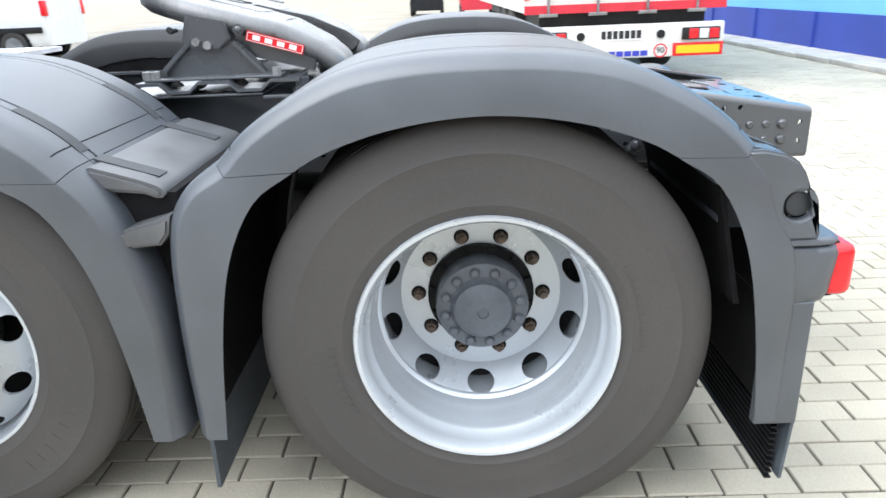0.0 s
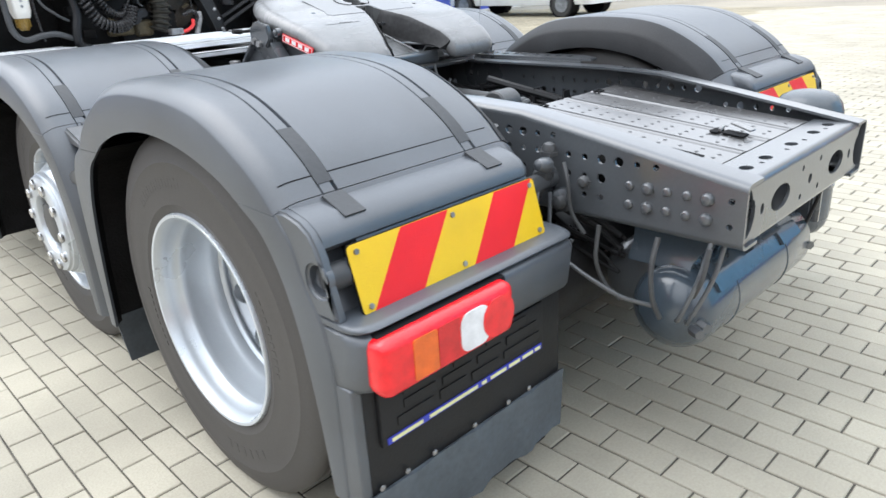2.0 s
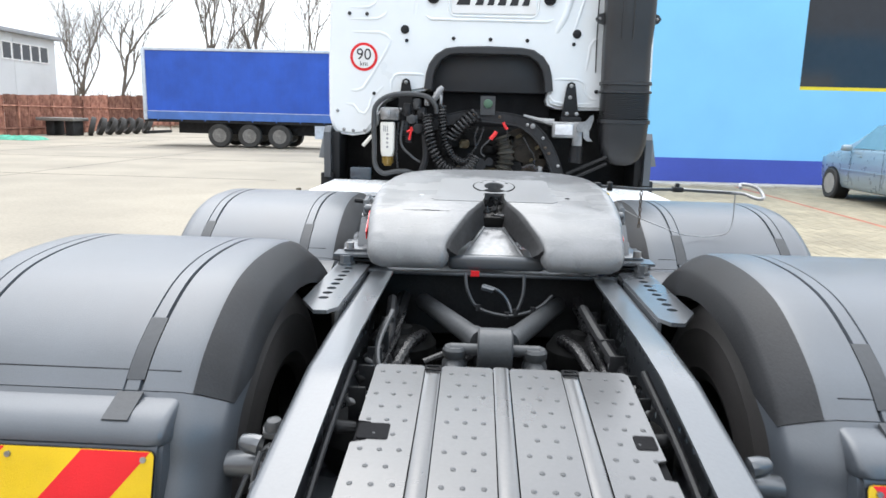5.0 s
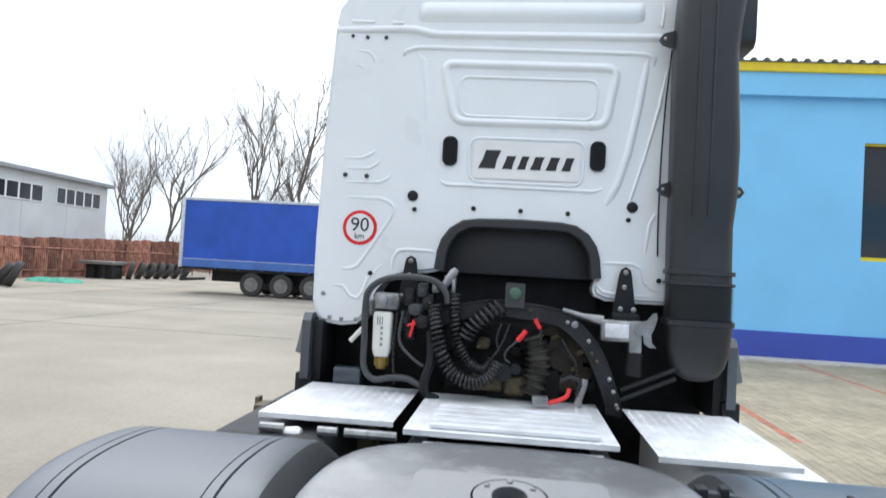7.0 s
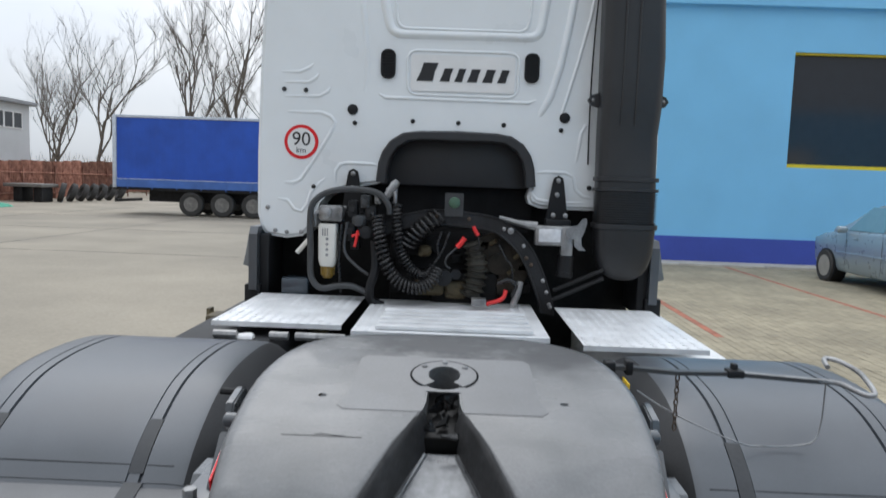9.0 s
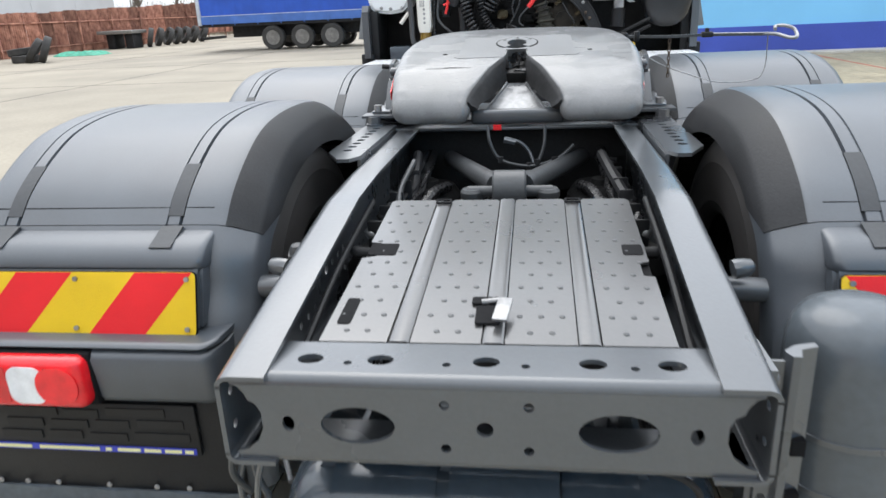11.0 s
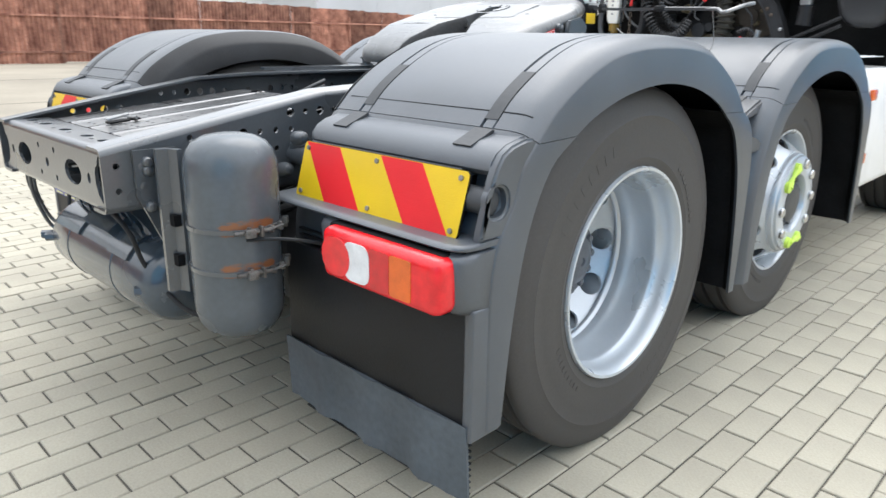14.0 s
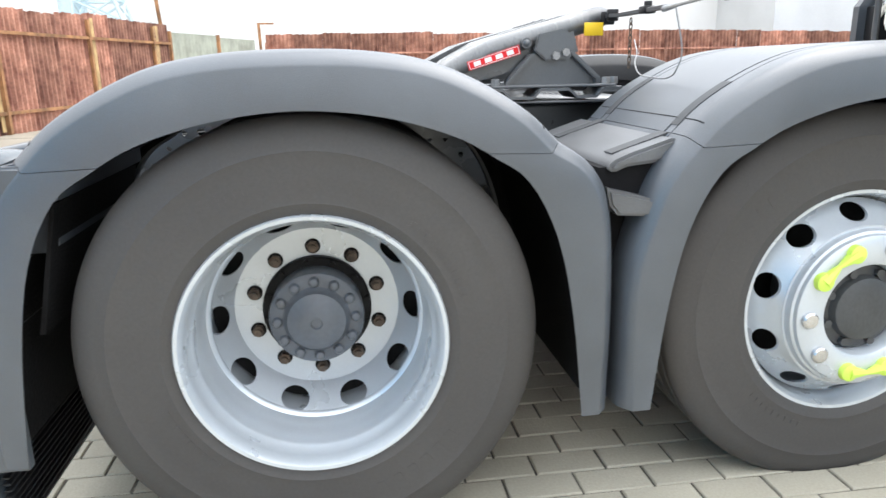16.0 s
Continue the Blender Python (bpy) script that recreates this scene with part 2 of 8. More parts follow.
M_KERB = material("kerb_concrete", (0.50, 0.48, 0.44), 0.9, var=0.15, scale=2, fine=60, bump=0.5)
M_REDBRICK = material("red_paver", (0.36, 0.13, 0.08), 0.85, var=0.2, scale=4)
M_FENCE = material("rusty_sheet", (0.37, 0.19, 0.135), 0.85, var=0.32, scale=2.2, fine=22, tint=(0.13, 0.045, 0.030), spread=0.38, bump=0.4, random_ob=0.42)
M_FENCE_O = material("orange_rust_rail", (0.34, 0.17, 0.075), 0.8, var=0.3, scale=4)
M_FENCE_Y = material("ochre_board", (0.52, 0.36, 0.17), 0.8, var=0.25, scale=3)
M_FENCE_G = material("grey_green_boards", (0.34, 0.36, 0.30), 0.85, var=0.2, scale=2, random_ob=0.1)
M_HALL = material("pale_hall_cladding", (0.62, 0.64, 0.65), 0.6, var=0.06, scale=0.5, fine=12)
M_HALLW = material("white_hall_cladding", (0.80, 0.80, 0.79), 0.6, var=0.03, scale=0.5, fine=12)
M_ROOF = material("grey_roof_edge", (0.30, 0.31, 0.33), 0.6, var=0.1)
M_TYREFAR = material("old_black_rubber", (0.045, 0.043, 0.041), 0.8, var=0.2, scale=6)
M_CURT = material("blue_tarpaulin", (0.022, 0.095, 0.50), 0.45, var=0.10, scale=1.2, fine=60, bump=0.15)
M_CURT2 = material("faded_blue_board", (0.07, 0.17, 0.50), 0.5, var=0.12, scale=2)
M_TRIM = material("pale_trailer_trim", (0.58, 0.63, 0.70), 0.45, var=0.1)
M_BARK = material("grey_bark", (0.17, 0.145, 0.12), 0.9, var=0.25, scale=6, fine=60, bump=0.6)
M_CYL = material("grey_cylinder_paint", (0.084, 0.097, 0.109), 0.24, var=0.10, scale=5, fine=60, bump=0.05)
# rust that has bled from the two straps of the upright cylinder: ragged, on one side of it only
n_, l_ = M_CYL.node_tree.nodes, M_CYL.node_tree.links
b_ = n_["Principled BSDF"]
c_co, c_sep, c_no, c_map = n_.new("ShaderNodeTexCoord"), n_.new("ShaderNodeSeparateXYZ"), n_.new("ShaderNodeTexNoise"), n_.new("ShaderNodeMapping")
c_map.inputs["Scale"].default_value = (22, 22, 70)
c_no.inputs["Scale"].default_value, c_no.inputs["Detail"].default_value, c_no.inputs["Roughness"].default_value = 1.0, 6.0, 0.7
l_.new(c_co.outputs["Object"], c_sep.inputs["Vector"])
l_.new(c_co.outputs["Object"], c_map.inputs["Vector"])
l_.new(c_map.outputs["Vector"], c_no.inputs["Vector"])


def c_math(op, a, b):
    m = n_.new("ShaderNodeMath")
    m.operation, m.use_clamp = op, op == "MULTIPLY"
    for i, v in enumerate((a, b)):
        if isinstance(v, (int, float)):
            m.inputs[i].default_value = v
        else:
            l_.new(v, m.inputs[i])
    return m.outputs["Value"]


def c_range(v, a, b):
    m = n_.new("ShaderNodeMapRange")
    m.inputs["From Min"].default_value, m.inputs["From Max"].default_value = a, b
    l_.new(v, m.inputs["Value"])
    return m.outputs["Result"]


c_band = c_math("MAXIMUM", *(c_math("MULTIPLY", c_range(c_sep.outputs["Z"], z + .044, z + .018), c_range(c_sep.outputs["Z"], z - .020, z - .006)) for z in (.675, .575)))
c_side = c_math("MULTIPLY", c_range(c_sep.outputs["X"], .645, .676), c_range(c_sep.outputs["Y"], -.765, -.795))
c_fac = c_range(c_math("MULTIPLY", c_math("MULTIPLY", c_band, c_side), c_no.outputs["Fac"]), .36, .50)
c_mix = n_.new("ShaderNodeMix")
c_mix.data_type = "RGBA"
c_mix.inputs["B"].default_value = (0.21, 0.082, 0.035, 1)
l_.new(b_.inputs["Base Color"].links[0].from_socket, c_mix.inputs["A"])
l_.new(c_fac, c_mix.inputs["Factor"])
l_.new(c_mix.outputs["Result"], b_.inputs["Base Color"])
M_SHADE_LINER = material("black_fender_liner", (0.010, 0.010, 0.011), 0.75, var=0.3, scale=9, fine=120, bump=0.6, spec=0.15)
M_DULLRIM = material("dull_grey_rim", (0.22, 0.21, 0.195), 0.5, 0.2, var=0.2, scale=9)
M_TARP = material("green_net", (0.05, 0.33, 0.22), 0.7, var=0.25, scale=8)
M_BRUSH = material("dry_brush", (0.24, 0.19, 0.13), 0.9, var=0.2, scale=3)
M_CARPAINT = material("silver_blue_car_paint", (0.30, 0.37, 0.42), 0.30, 0.35, var=0.04, coat=0.6, bump=0.0)
M_BUMPER = material("dusty_car_silver", (0.46, 0.45, 0.42), 0.45, 0.2, var=0.1, bump=0.0)
M_VAN = material("white_van_paint", (0.78, 0.79, 0.80), 0.35, var=0.04, coat=0.4, bump=0.0)
M_TRWHITE = material("trailer_white", (0.74, 0.73, 0.70), 0.5, var=0.08, scale=3)
M_TRRED = material("trailer_red", (0.62, 0.03, 0.05), 0.45, var=0.08)
M_TOWER = material("pale_blue_steel", (0.55, 0.68, 0.74), 0.5, 0.2, var=0.08)
# black of real seams, also painted shade in gaps and hollows
M_SEAM_SHADE = material("black_seam", (0.008, 0.008, 0.009), 0.8, var=0.1, spec=0.15)
M_RELIEF = material("dark_relief", (0.03, 0.031, 0.034), 0.5, var=0.1)


def glass(name, base, rough):
    m = material(name, base, rough, var=0.04, spec=0.8, coat=0.8, bump=0.0)
    return m


M_GLASS = material("dark_window_glass", (0.020, 0.024, 0.032), 0.05, var=0.04, spec=0.5, bump=0.0)
M_CARGLASS = glass("tinted_car_glass", (0.03, 0.04, 0.045), 0.06)
# dust plus the pale reflection of the sky, painted into the base colour
M_DUSTSKYGLASS = glass("dusty_rear_glass", (0.27, 0.265, 0.24), 0.25)
# base colour carries the blue wall's reflection
M_REFLGLASS = glass("pale_side_glass", (0.14, 0.27, 0.34), 0.08)

# ---- building helpers ----
def part(name, bm, mat, parent=None, label="", flip=False, m=None, smooth=35):
    """One mesh object from a bmesh, under its thing. flip mirrors it to the other side of the lorry."""
    if flip:
        bmesh.ops.scale(bm, vec=(-1, 1, 1), verts=bm.verts)
        bmesh.ops.reverse_faces(bm, faces=bm.faces)
    me = bpy.data.meshes.new(name)
    bm.to_mesh(me)
    bm.free()
    me.materials.append(mat)
    if smooth:
        me.polygons.foreach_set("use_smooth", [True] * len(me.polygons))
        me.set_sharp_from_angle(angle=radians(smooth))
    ob = new(name, me)
    if m is not None:
        ob.matrix_local = m
    if parent is not None:
        ob.parent = parent
    if label:
        tagged(ob, label)
    return ob


def again(ob, m, parent=None):
    """Another object on the same mesh."""
    o = new(ob.name.split(".")[0], ob.data)
    o.matrix_local = m
    o.parent = parent if parent is not None else ob.parent
    for k in ("label",):
        if k in ob:
            o[k] = ob[k]
    return o


def thing(name, label, category, group="", at=(0, 0, 0), turn=0.0):
    ob = new(name)
    ob.empty_display_size = 0.1
    ob.matrix_local = pose(*at, 0, 0, turn)
    return tagged(ob, label, category, group)


def box(bm, x0, x1, y0, y1, z0, z1, bev=0.0, seg=2, m=None):
    vs = [bm.verts.new((x, y, z)) for z in (z0, z1) for y in (y0, y1) for x in (x0, x1)]
    fs = [bm.faces.new([vs[i] for i in q]) for q in ((0, 2, 3, 1), (4, 5, 7, 6), (0, 1, 5, 4), (2, 6, 7, 3), (0, 4, 6, 2), (1, 3, 7, 5))]
    if bev:
        es = list({e for f in fs for e in f.edges})
        r = bmesh.ops.bevel(bm, geom=es, offset=bev, segments=seg, affect="EDGES", profile=0.5)
        vs = list({v for f in r["faces"] for v in f.verts} | {v for v in vs if v.is_valid})
    if m is not None:
        bmesh.ops.transform(bm, matrix=m, verts=[v for v in vs if v.is_valid])
    return bm


def frames(pts):
    """Points of a path with two axes across it, carried along without twist."""
    pts = [Vector(p) for p in pts]
    out, u = [], None
    for i, p in enumerate(pts):
        d = (pts[min(i + 1, len(pts) - 1)] - pts[max(i - 1, 0)]).normalized()
        if u is None:
            u = d.orthogonal().normalized()
        u = (u - d * u.dot(d)).normalized()
        out.append((p, u, d.cross(u)))
    return out


def loft(bm, rings, cap=True, closed=True):
    rows = [[bm.verts.new(p) for p in ring] for ring in rings]
    n = len(rows[0])
    for a, b in zip(rows, rows[1:]):
        for i in range(n if closed else n - 1):
            j = (i + 1) % n
            bm.faces.new((a[i], a[j], b[j], b[i]))
    if cap and closed:
        bm.faces.new(rows[0][::-1])
        bm.faces.new(rows[-1])
    return bm


def tube(bm, pts, r, seg=10, cap=True):
    rings = []
    fr = frames(pts)
    for i, (p, u, v) in enumerate(fr):
        rr = r[i] if isinstance(r, (list, tuple)) else r
        rings.append([p + (u * math.cos(a) + v * math.sin(a)) * rr for a in (math.tau * k / seg for k in range(seg))])
    return loft(bm, rings, cap)


def bend(pts, n=8):
    """A smooth line through the given points."""
    p = [Vector(q) for q in pts]
    p = [2 * p[0] - p[1]] + p + [2 * p[-1] - p[-2]]
    out = []
    for a, b, c, d in zip(p, p[1:], p[2:], p[3:]):
        for k in range(n):
            t = k / n
            out.append(0.5 * (2 * b + (c - a) * t + (2 * a - 5 * b + 4 * c - d) * t * t + (3 * b - 3 * c + d - a) * t ** 3))
    return out + [p[-2]]


def lathe(bm, prof, seg=48, m=None, cap=True):
    """Profile of (radius, along) turned about the x axis."""
    rings = [[(h, r * math.cos(a), r * math.sin(a)) for a in (math.tau * k / seg for k in range(seg))] for r, h in prof]
    n0 = len(bm.verts)
    loft(bm, rings, cap)
    if m is not None:
        bm.verts.ensure_lookup_table()
        bmesh.ops.transform(bm, matrix=m, verts=bm.verts[n0:])
    return bm


def circle(cx, cy, r, n=16, ry=None, turn=0.0):
    ry = ry or r
    c, s = math.cos(turn), math.sin(turn)
    return [(cx + r * math.cos(a) * c - ry * math.sin(a) * s, cy + r * math.cos(a) * s + ry * math.sin(a) * c) for a in (math.tau * k / n for k in range(n))]


def rrect(x0, x1, y0, y1, r, n=4):
    out = []
    for cx, cy, a0 in ((x1 - r, y1 - r, 0), (x0 + r, y1 - r, 90), (x0 + r, y0 + r, 180), (x1 - r, y0 + r, 270)):
        out += [(cx + r * math.cos(radians(a0 + 90 * k / n)), cy + r * math.sin(radians(a0 + 90 * k / n))) for k in range(n + 1)]
    return out


def plate(bm, outline, holes, depth, m, bev=0.0):
    """A sheet of that outline with holes cut through it, laid by m (outline in its xy, thickness along its z)."""
    edges = []
    for loop in (outline, *holes):
        vs = [bm.verts.new((x, y, 0)) for x, y in loop]
        edges += [bm.edges.new((a, b)) for a, b in zip(vs, vs[1:] + vs[:1])]
    r = bmesh.ops.triangle_fill(bm, edges=edges, use_beauty=True)
    fs = [g for g in r["geom"] if isinstance(g, bmesh.types.BMFace)]
    if fs and fs[0].normal.z == 0:
        bm.normal_update()
    top = bmesh.ops.extrude_face_region(bm, geom=fs)
    tv = [g for g in top["geom"] if isinstance(g, bmesh.types.BMVert)]
    bmesh.ops.translate(bm, vec=(0, 0, depth), verts=tv)
    allv = {v for e in edges for v in e.verts} | set(tv)
    bmesh.ops.recalc_face_normals(bm, faces=list({f for v in allv for f in v.link_faces}))
    bmesh.ops.transform(bm, matrix=m, verts=list(allv))
    return bm


def axes(o, ex, ey):
    """A pose with its x and y axes along ex and ey."""
    ex, ey = Vector(ex).normalized(), Vector(ey).normalized()
    ez = ex.cross(ey)
    m = Matrix((ex, ey, ez)).transposed().to_4x4()
    m.translation = Vector(o)
    return m


def side(x):
    """Outline drawn in (y, z) on the plane x."""
    return axes((x, 0, 0), (0, 1, 0), (0, 0, 1))


def back(y):
    """Outline drawn in (x, z), facing the rear at y; thickness goes to the rear."""
    return axes((0, y, 0), (1, 0, 0), (0, 0, 1))


def bolt(bm, at, axis, r=0.013, h=0.012, dome=False):
    a = Vector(axis).normalized()
    p = Vector(at)
    if dome:
        pts, rs = [p, p + a * h * 0.5, p + a * h * 0.85, p + a * h], [r, r * 0.97, r * 0.7, r * 0.15]
        tube(bm, pts, rs, 10)
    else:
        tube(bm, [p, p + a * h], r, 6)


def words(name, text, size, mat, parent, m, label=""):
    """Readable writing as a thin raised mesh."""
    cu = bpy.data.curves.new(name, "FONT")
    cu.body, cu.size, cu.align_x, cu.align_y, cu.extrude = text, size, "CENTER", "CENTER", 0.001
    ob = bpy.data.objects.new(name, cu)
    me = bpy.data.meshes.new_from_object(ob)
    bpy.data.objects.remove(ob)
    me.materials.append(mat)
    o = new(name, me)
    o.matrix_local = m
    o.parent = parent
    return tagged(o, label) if label else o

# ---- the ground ----
bm = bmesh.new()
loft(bm, [[(-900, -900, -0.012), (900, -900, -0.012)], [(-900, 900, -0.012), (900, 900, -0.012)]], closed=False)
ground = tagged(part("ground", bm, M_YARD, smooth=0), "pale worn concrete yard with joints and stains", "ground", kind="structure")
PAVE = (-4.6, 18.0, -6.2, 15.6)
bm = bmesh.new()
box(bm, PAVE[0], PAVE[1], PAVE[2], 3.6, -0.03, -0.006)
box(bm, -2.2, PAVE[1], 3.6, PAVE[3], -0.03, -0.006)
pavement = tagged(part("pavement", bm, M_JOINT, smooth=0), "grey concrete block paving with dark sand joints", "pavement", kind="structure")

# ---- the lorry ----
truck = thing("tractor_unit", "white six-wheel tractor unit with grey fenders and open chassis", "truck")
AXLE, MID, FRONT = 0.0, 1.35, 4.0
WZ = 0.495


ARCH = [(-.375, .91), (-.325, .938), (-.26, .963), (-.185, .984), (-.095, .999), (0, 1.005)]
CREASE = [(-.518, .915), (-.455, .975), (-.36, 1.033), (-.255, 1.076), (-.135, 1.096), (0, 1.101)]
ARCH += [(-y, z) for y, z in ARCH[-2::-1]]
CREASE += [(-y, z) for y, z in CREASE[-2::-1]]
LEG_A = [(.3765, .9085), (.462, .848), (.527, .722), (.566, .54), (.592, .30)]
LEG_E = [(.519, .9135), (.594, .862), (.636, .765), (.648, .54), (.644, .30)]


def shell(inner, outer, yc, top):
    """Fender skin: outer cheek from the wheel arch to the crease, then the cover inboard, with strap grooves on the top part."""
    bm = bmesh.new()
    rings = []
    a2, c2 = bend([(0, y, z) for y, z in inner], 4), bend([(0, y, z) for y, z in outer], 4)
    for a, c in zip(a2, c2):
        n = (c - Vector((0, 0, 0.45))).normalized()
        if not top:
            k = min(1.0, len(rings) / 7)
            n = (n * (1 - k) + (c - a).normalized() * k).normalized()
        def at(x, off):
            p = c + n * off
            return (x, yc + p.y, p.z)
        ax = lambda x, k=0.0: (x, yc + a.y + n.y * k, a.z + n.z * k)
        g = 0.012 if top else 0.020
        ring = [ax(1.252), at(1.252, -.014), at(1.2495, -.008), at(1.226, .013), at(1.210, .0185), at(1.192, .0205), at(1.153, .021), at(1.1515, .017), at(1.1495, .017), at(1.148, .021), at(1.122, .021), at(1.120, g), at(1.115, g), at(1.113, .021),
                at(.752, .021), at(.7505, .017), at(.7485, .017), at(.747, .021), at(.721, .021), at(.719, g), at(.714, g), at(.712, .021), at(.632, .020), at(.60, .008), at(.556, -.022), at(.546, -.034), ax(.542),
                ax(.552, .004), at(.556, -.040), at(.61, .0), at(.64, .010), at(1.19, .010), at(1.236, -.012), ax(1.242, .004)]
        rings.append(ring)
    loft(bm, rings)
    bmesh.ops.recalc_face_normals(bm, faces=bm.faces)
    return bm


def serrated(bm, m, half, y0, y1, body, tooth, n):
    """A flat clip whose lower end carries n ribs."""
    line = [(y0, 0), (y0, body * .8), (y0 + .004, body)]
    for k in range(n):
        y = y1 - .0075 * (n - k)
        line += [(y, body), (y + .001, tooth), (y + .004, tooth), (y + .005, body)]
    line += [(y1 - .001, body * .8), (y1, 0)]
    plate(bm, line[::-1], [], 2 * half, m @ axes((-half, 0, 0), (0, 1, 0), (0, 0, 1)))


def fender(yc, rear, flip):
    f = part("fender", shell(ARCH, CREASE, yc, True), M_PLASTIC, truck, "dark grey plastic fender top shell", flip, smooth=40)
    for s, nm in ((1, "front_fender_leg"), (-1, "rear_fender_leg")):
        outer = LEG_E if s > 0 else [(.519, .9135), (.562, .862), (.602, .775), (.646, .60), (.644, .30)] if not rear else [(.519, .9135), (.562, .86), (.586, .79), (.640, .66), (.644, .30)]
        bm = shell([(y * s, z) for y, z in LEG_A], [(y * s, z) for y, z in outer], yc, False)
        part(nm, bm, M_PLASTIC, f, flip=flip, smooth=40)
    # fine step lines above the lower seams
    cr = bend([(0, y, z) for y, z in CREASE], 4)
    for s in (-1, 1):
        c = cr[2] if s < 0 else cr[-3]
        n = (c - Vector((0, 0, .45))).normalized()
        tg = Vector((0, -n.z, n.y)) * .0011
        rows = []
        for x, off in ((.645, .0203), (1.143, .0215), (1.192, .0210), (1.210, .0190), (1.226, .0135)):
            p = c + n * off
            rows.append([(x, yc + q.y, q.z) for q in (p - tg - n * .003, p - tg + n * .0006, p + tg + n * .0006, p + tg - n * .003)])
        bm = bmesh.new()
        loft(bm, rows)
        bmesh.ops.recalc_face_normals(bm, faces=bm.faces)
        part("step_line", bm, M_SEAM_SHADE, f, flip=flip)
    # dark strip over the inboard flank: shade and dirt put into its colour
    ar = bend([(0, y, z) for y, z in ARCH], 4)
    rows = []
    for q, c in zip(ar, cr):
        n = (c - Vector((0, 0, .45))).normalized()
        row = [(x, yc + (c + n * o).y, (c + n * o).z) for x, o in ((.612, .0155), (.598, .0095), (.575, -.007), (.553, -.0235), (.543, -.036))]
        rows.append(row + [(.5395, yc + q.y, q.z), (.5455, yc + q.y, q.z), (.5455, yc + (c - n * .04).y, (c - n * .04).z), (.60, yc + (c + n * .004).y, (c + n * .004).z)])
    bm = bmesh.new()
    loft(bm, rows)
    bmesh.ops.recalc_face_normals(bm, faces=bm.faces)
    part("inner_flank", bm, M_SHADE_FLANK, f, "inboard fender flank with shade and dirt in its colour", flip, smooth=50)
    # ribbed rubber straps let into the grooves above the seam
    for s in (-1, 1):
        for x in (1.133, 0.732):
            bm = bmesh.new()
            idx = range(1, 8)
            rows = []
            for i in idx:
                c = cr[i] if s < 0 else cr[-1 - i]
                n = (c - Vector((0, 0, .45))).normalized()
                rows.append([(x + dx, yc + (c + n * o).y, (c + n * o).z) for dx, o in ((-.018, .012), (.018, .012), (.018, .0226), (-.018, .0226))])
            loft(bm, rows)
            bmesh.ops.recalc_face_normals(bm, faces=bm.faces)
            st_ = part("strap", bm, M_STRAP, f, "dark rubber hold-down strap", flip)
    # black sheets added under the shell and inboard: shade and dirt in their colour
    for inner, outer, top in ((ARCH, CREASE, True), (LEG_A, LEG_E, False), ([(-y, z) for y, z in LEG_A], [(-y, z) for y, z in LEG_E], False)):
        rows = []
        for q, c in zip(bend([(0, y, z) for y, z in inner], 4), bend([(0, y, z) for y, z in outer], 4)):
            n = (c - Vector((0, 0, .45))).normalized() if top else (c - q).normalized()
            d, e = (c - n * .012 if top else q + n * .040), q + n * .012
            g = d - n * (.045 if top else 0)
            rows.append([(.562, yc + e.y, e.z), (.566, yc + g.y, g.z), (.615, yc + d.y, d.z), (1.215, yc + d.y, d.z), (1.232, yc + (d.y + e.y) / 2, (d.z + e.z) / 2), (1.2405, yc + e.y, e.z)])
        bm = bmesh.new()
        loft(bm, rows, closed=False)
        part("liner", bm, M_SHADE_LINER, f, flip=flip)
    if not rear:
        bm = bmesh.new()
        plate(bm, [(yc + y, z) for y, z in ARCH] + [(yc + .36, .72), (yc - .36, .72)], [circle(yc - .18, .90, .012, 8), circle(yc + .24, .86, .012, 8), circle(yc + .02, .95, .009, 8)], .004, side(.546))
        part("inner_guard", bm, M_SHADE_LINER, f, flip=flip)
    return f


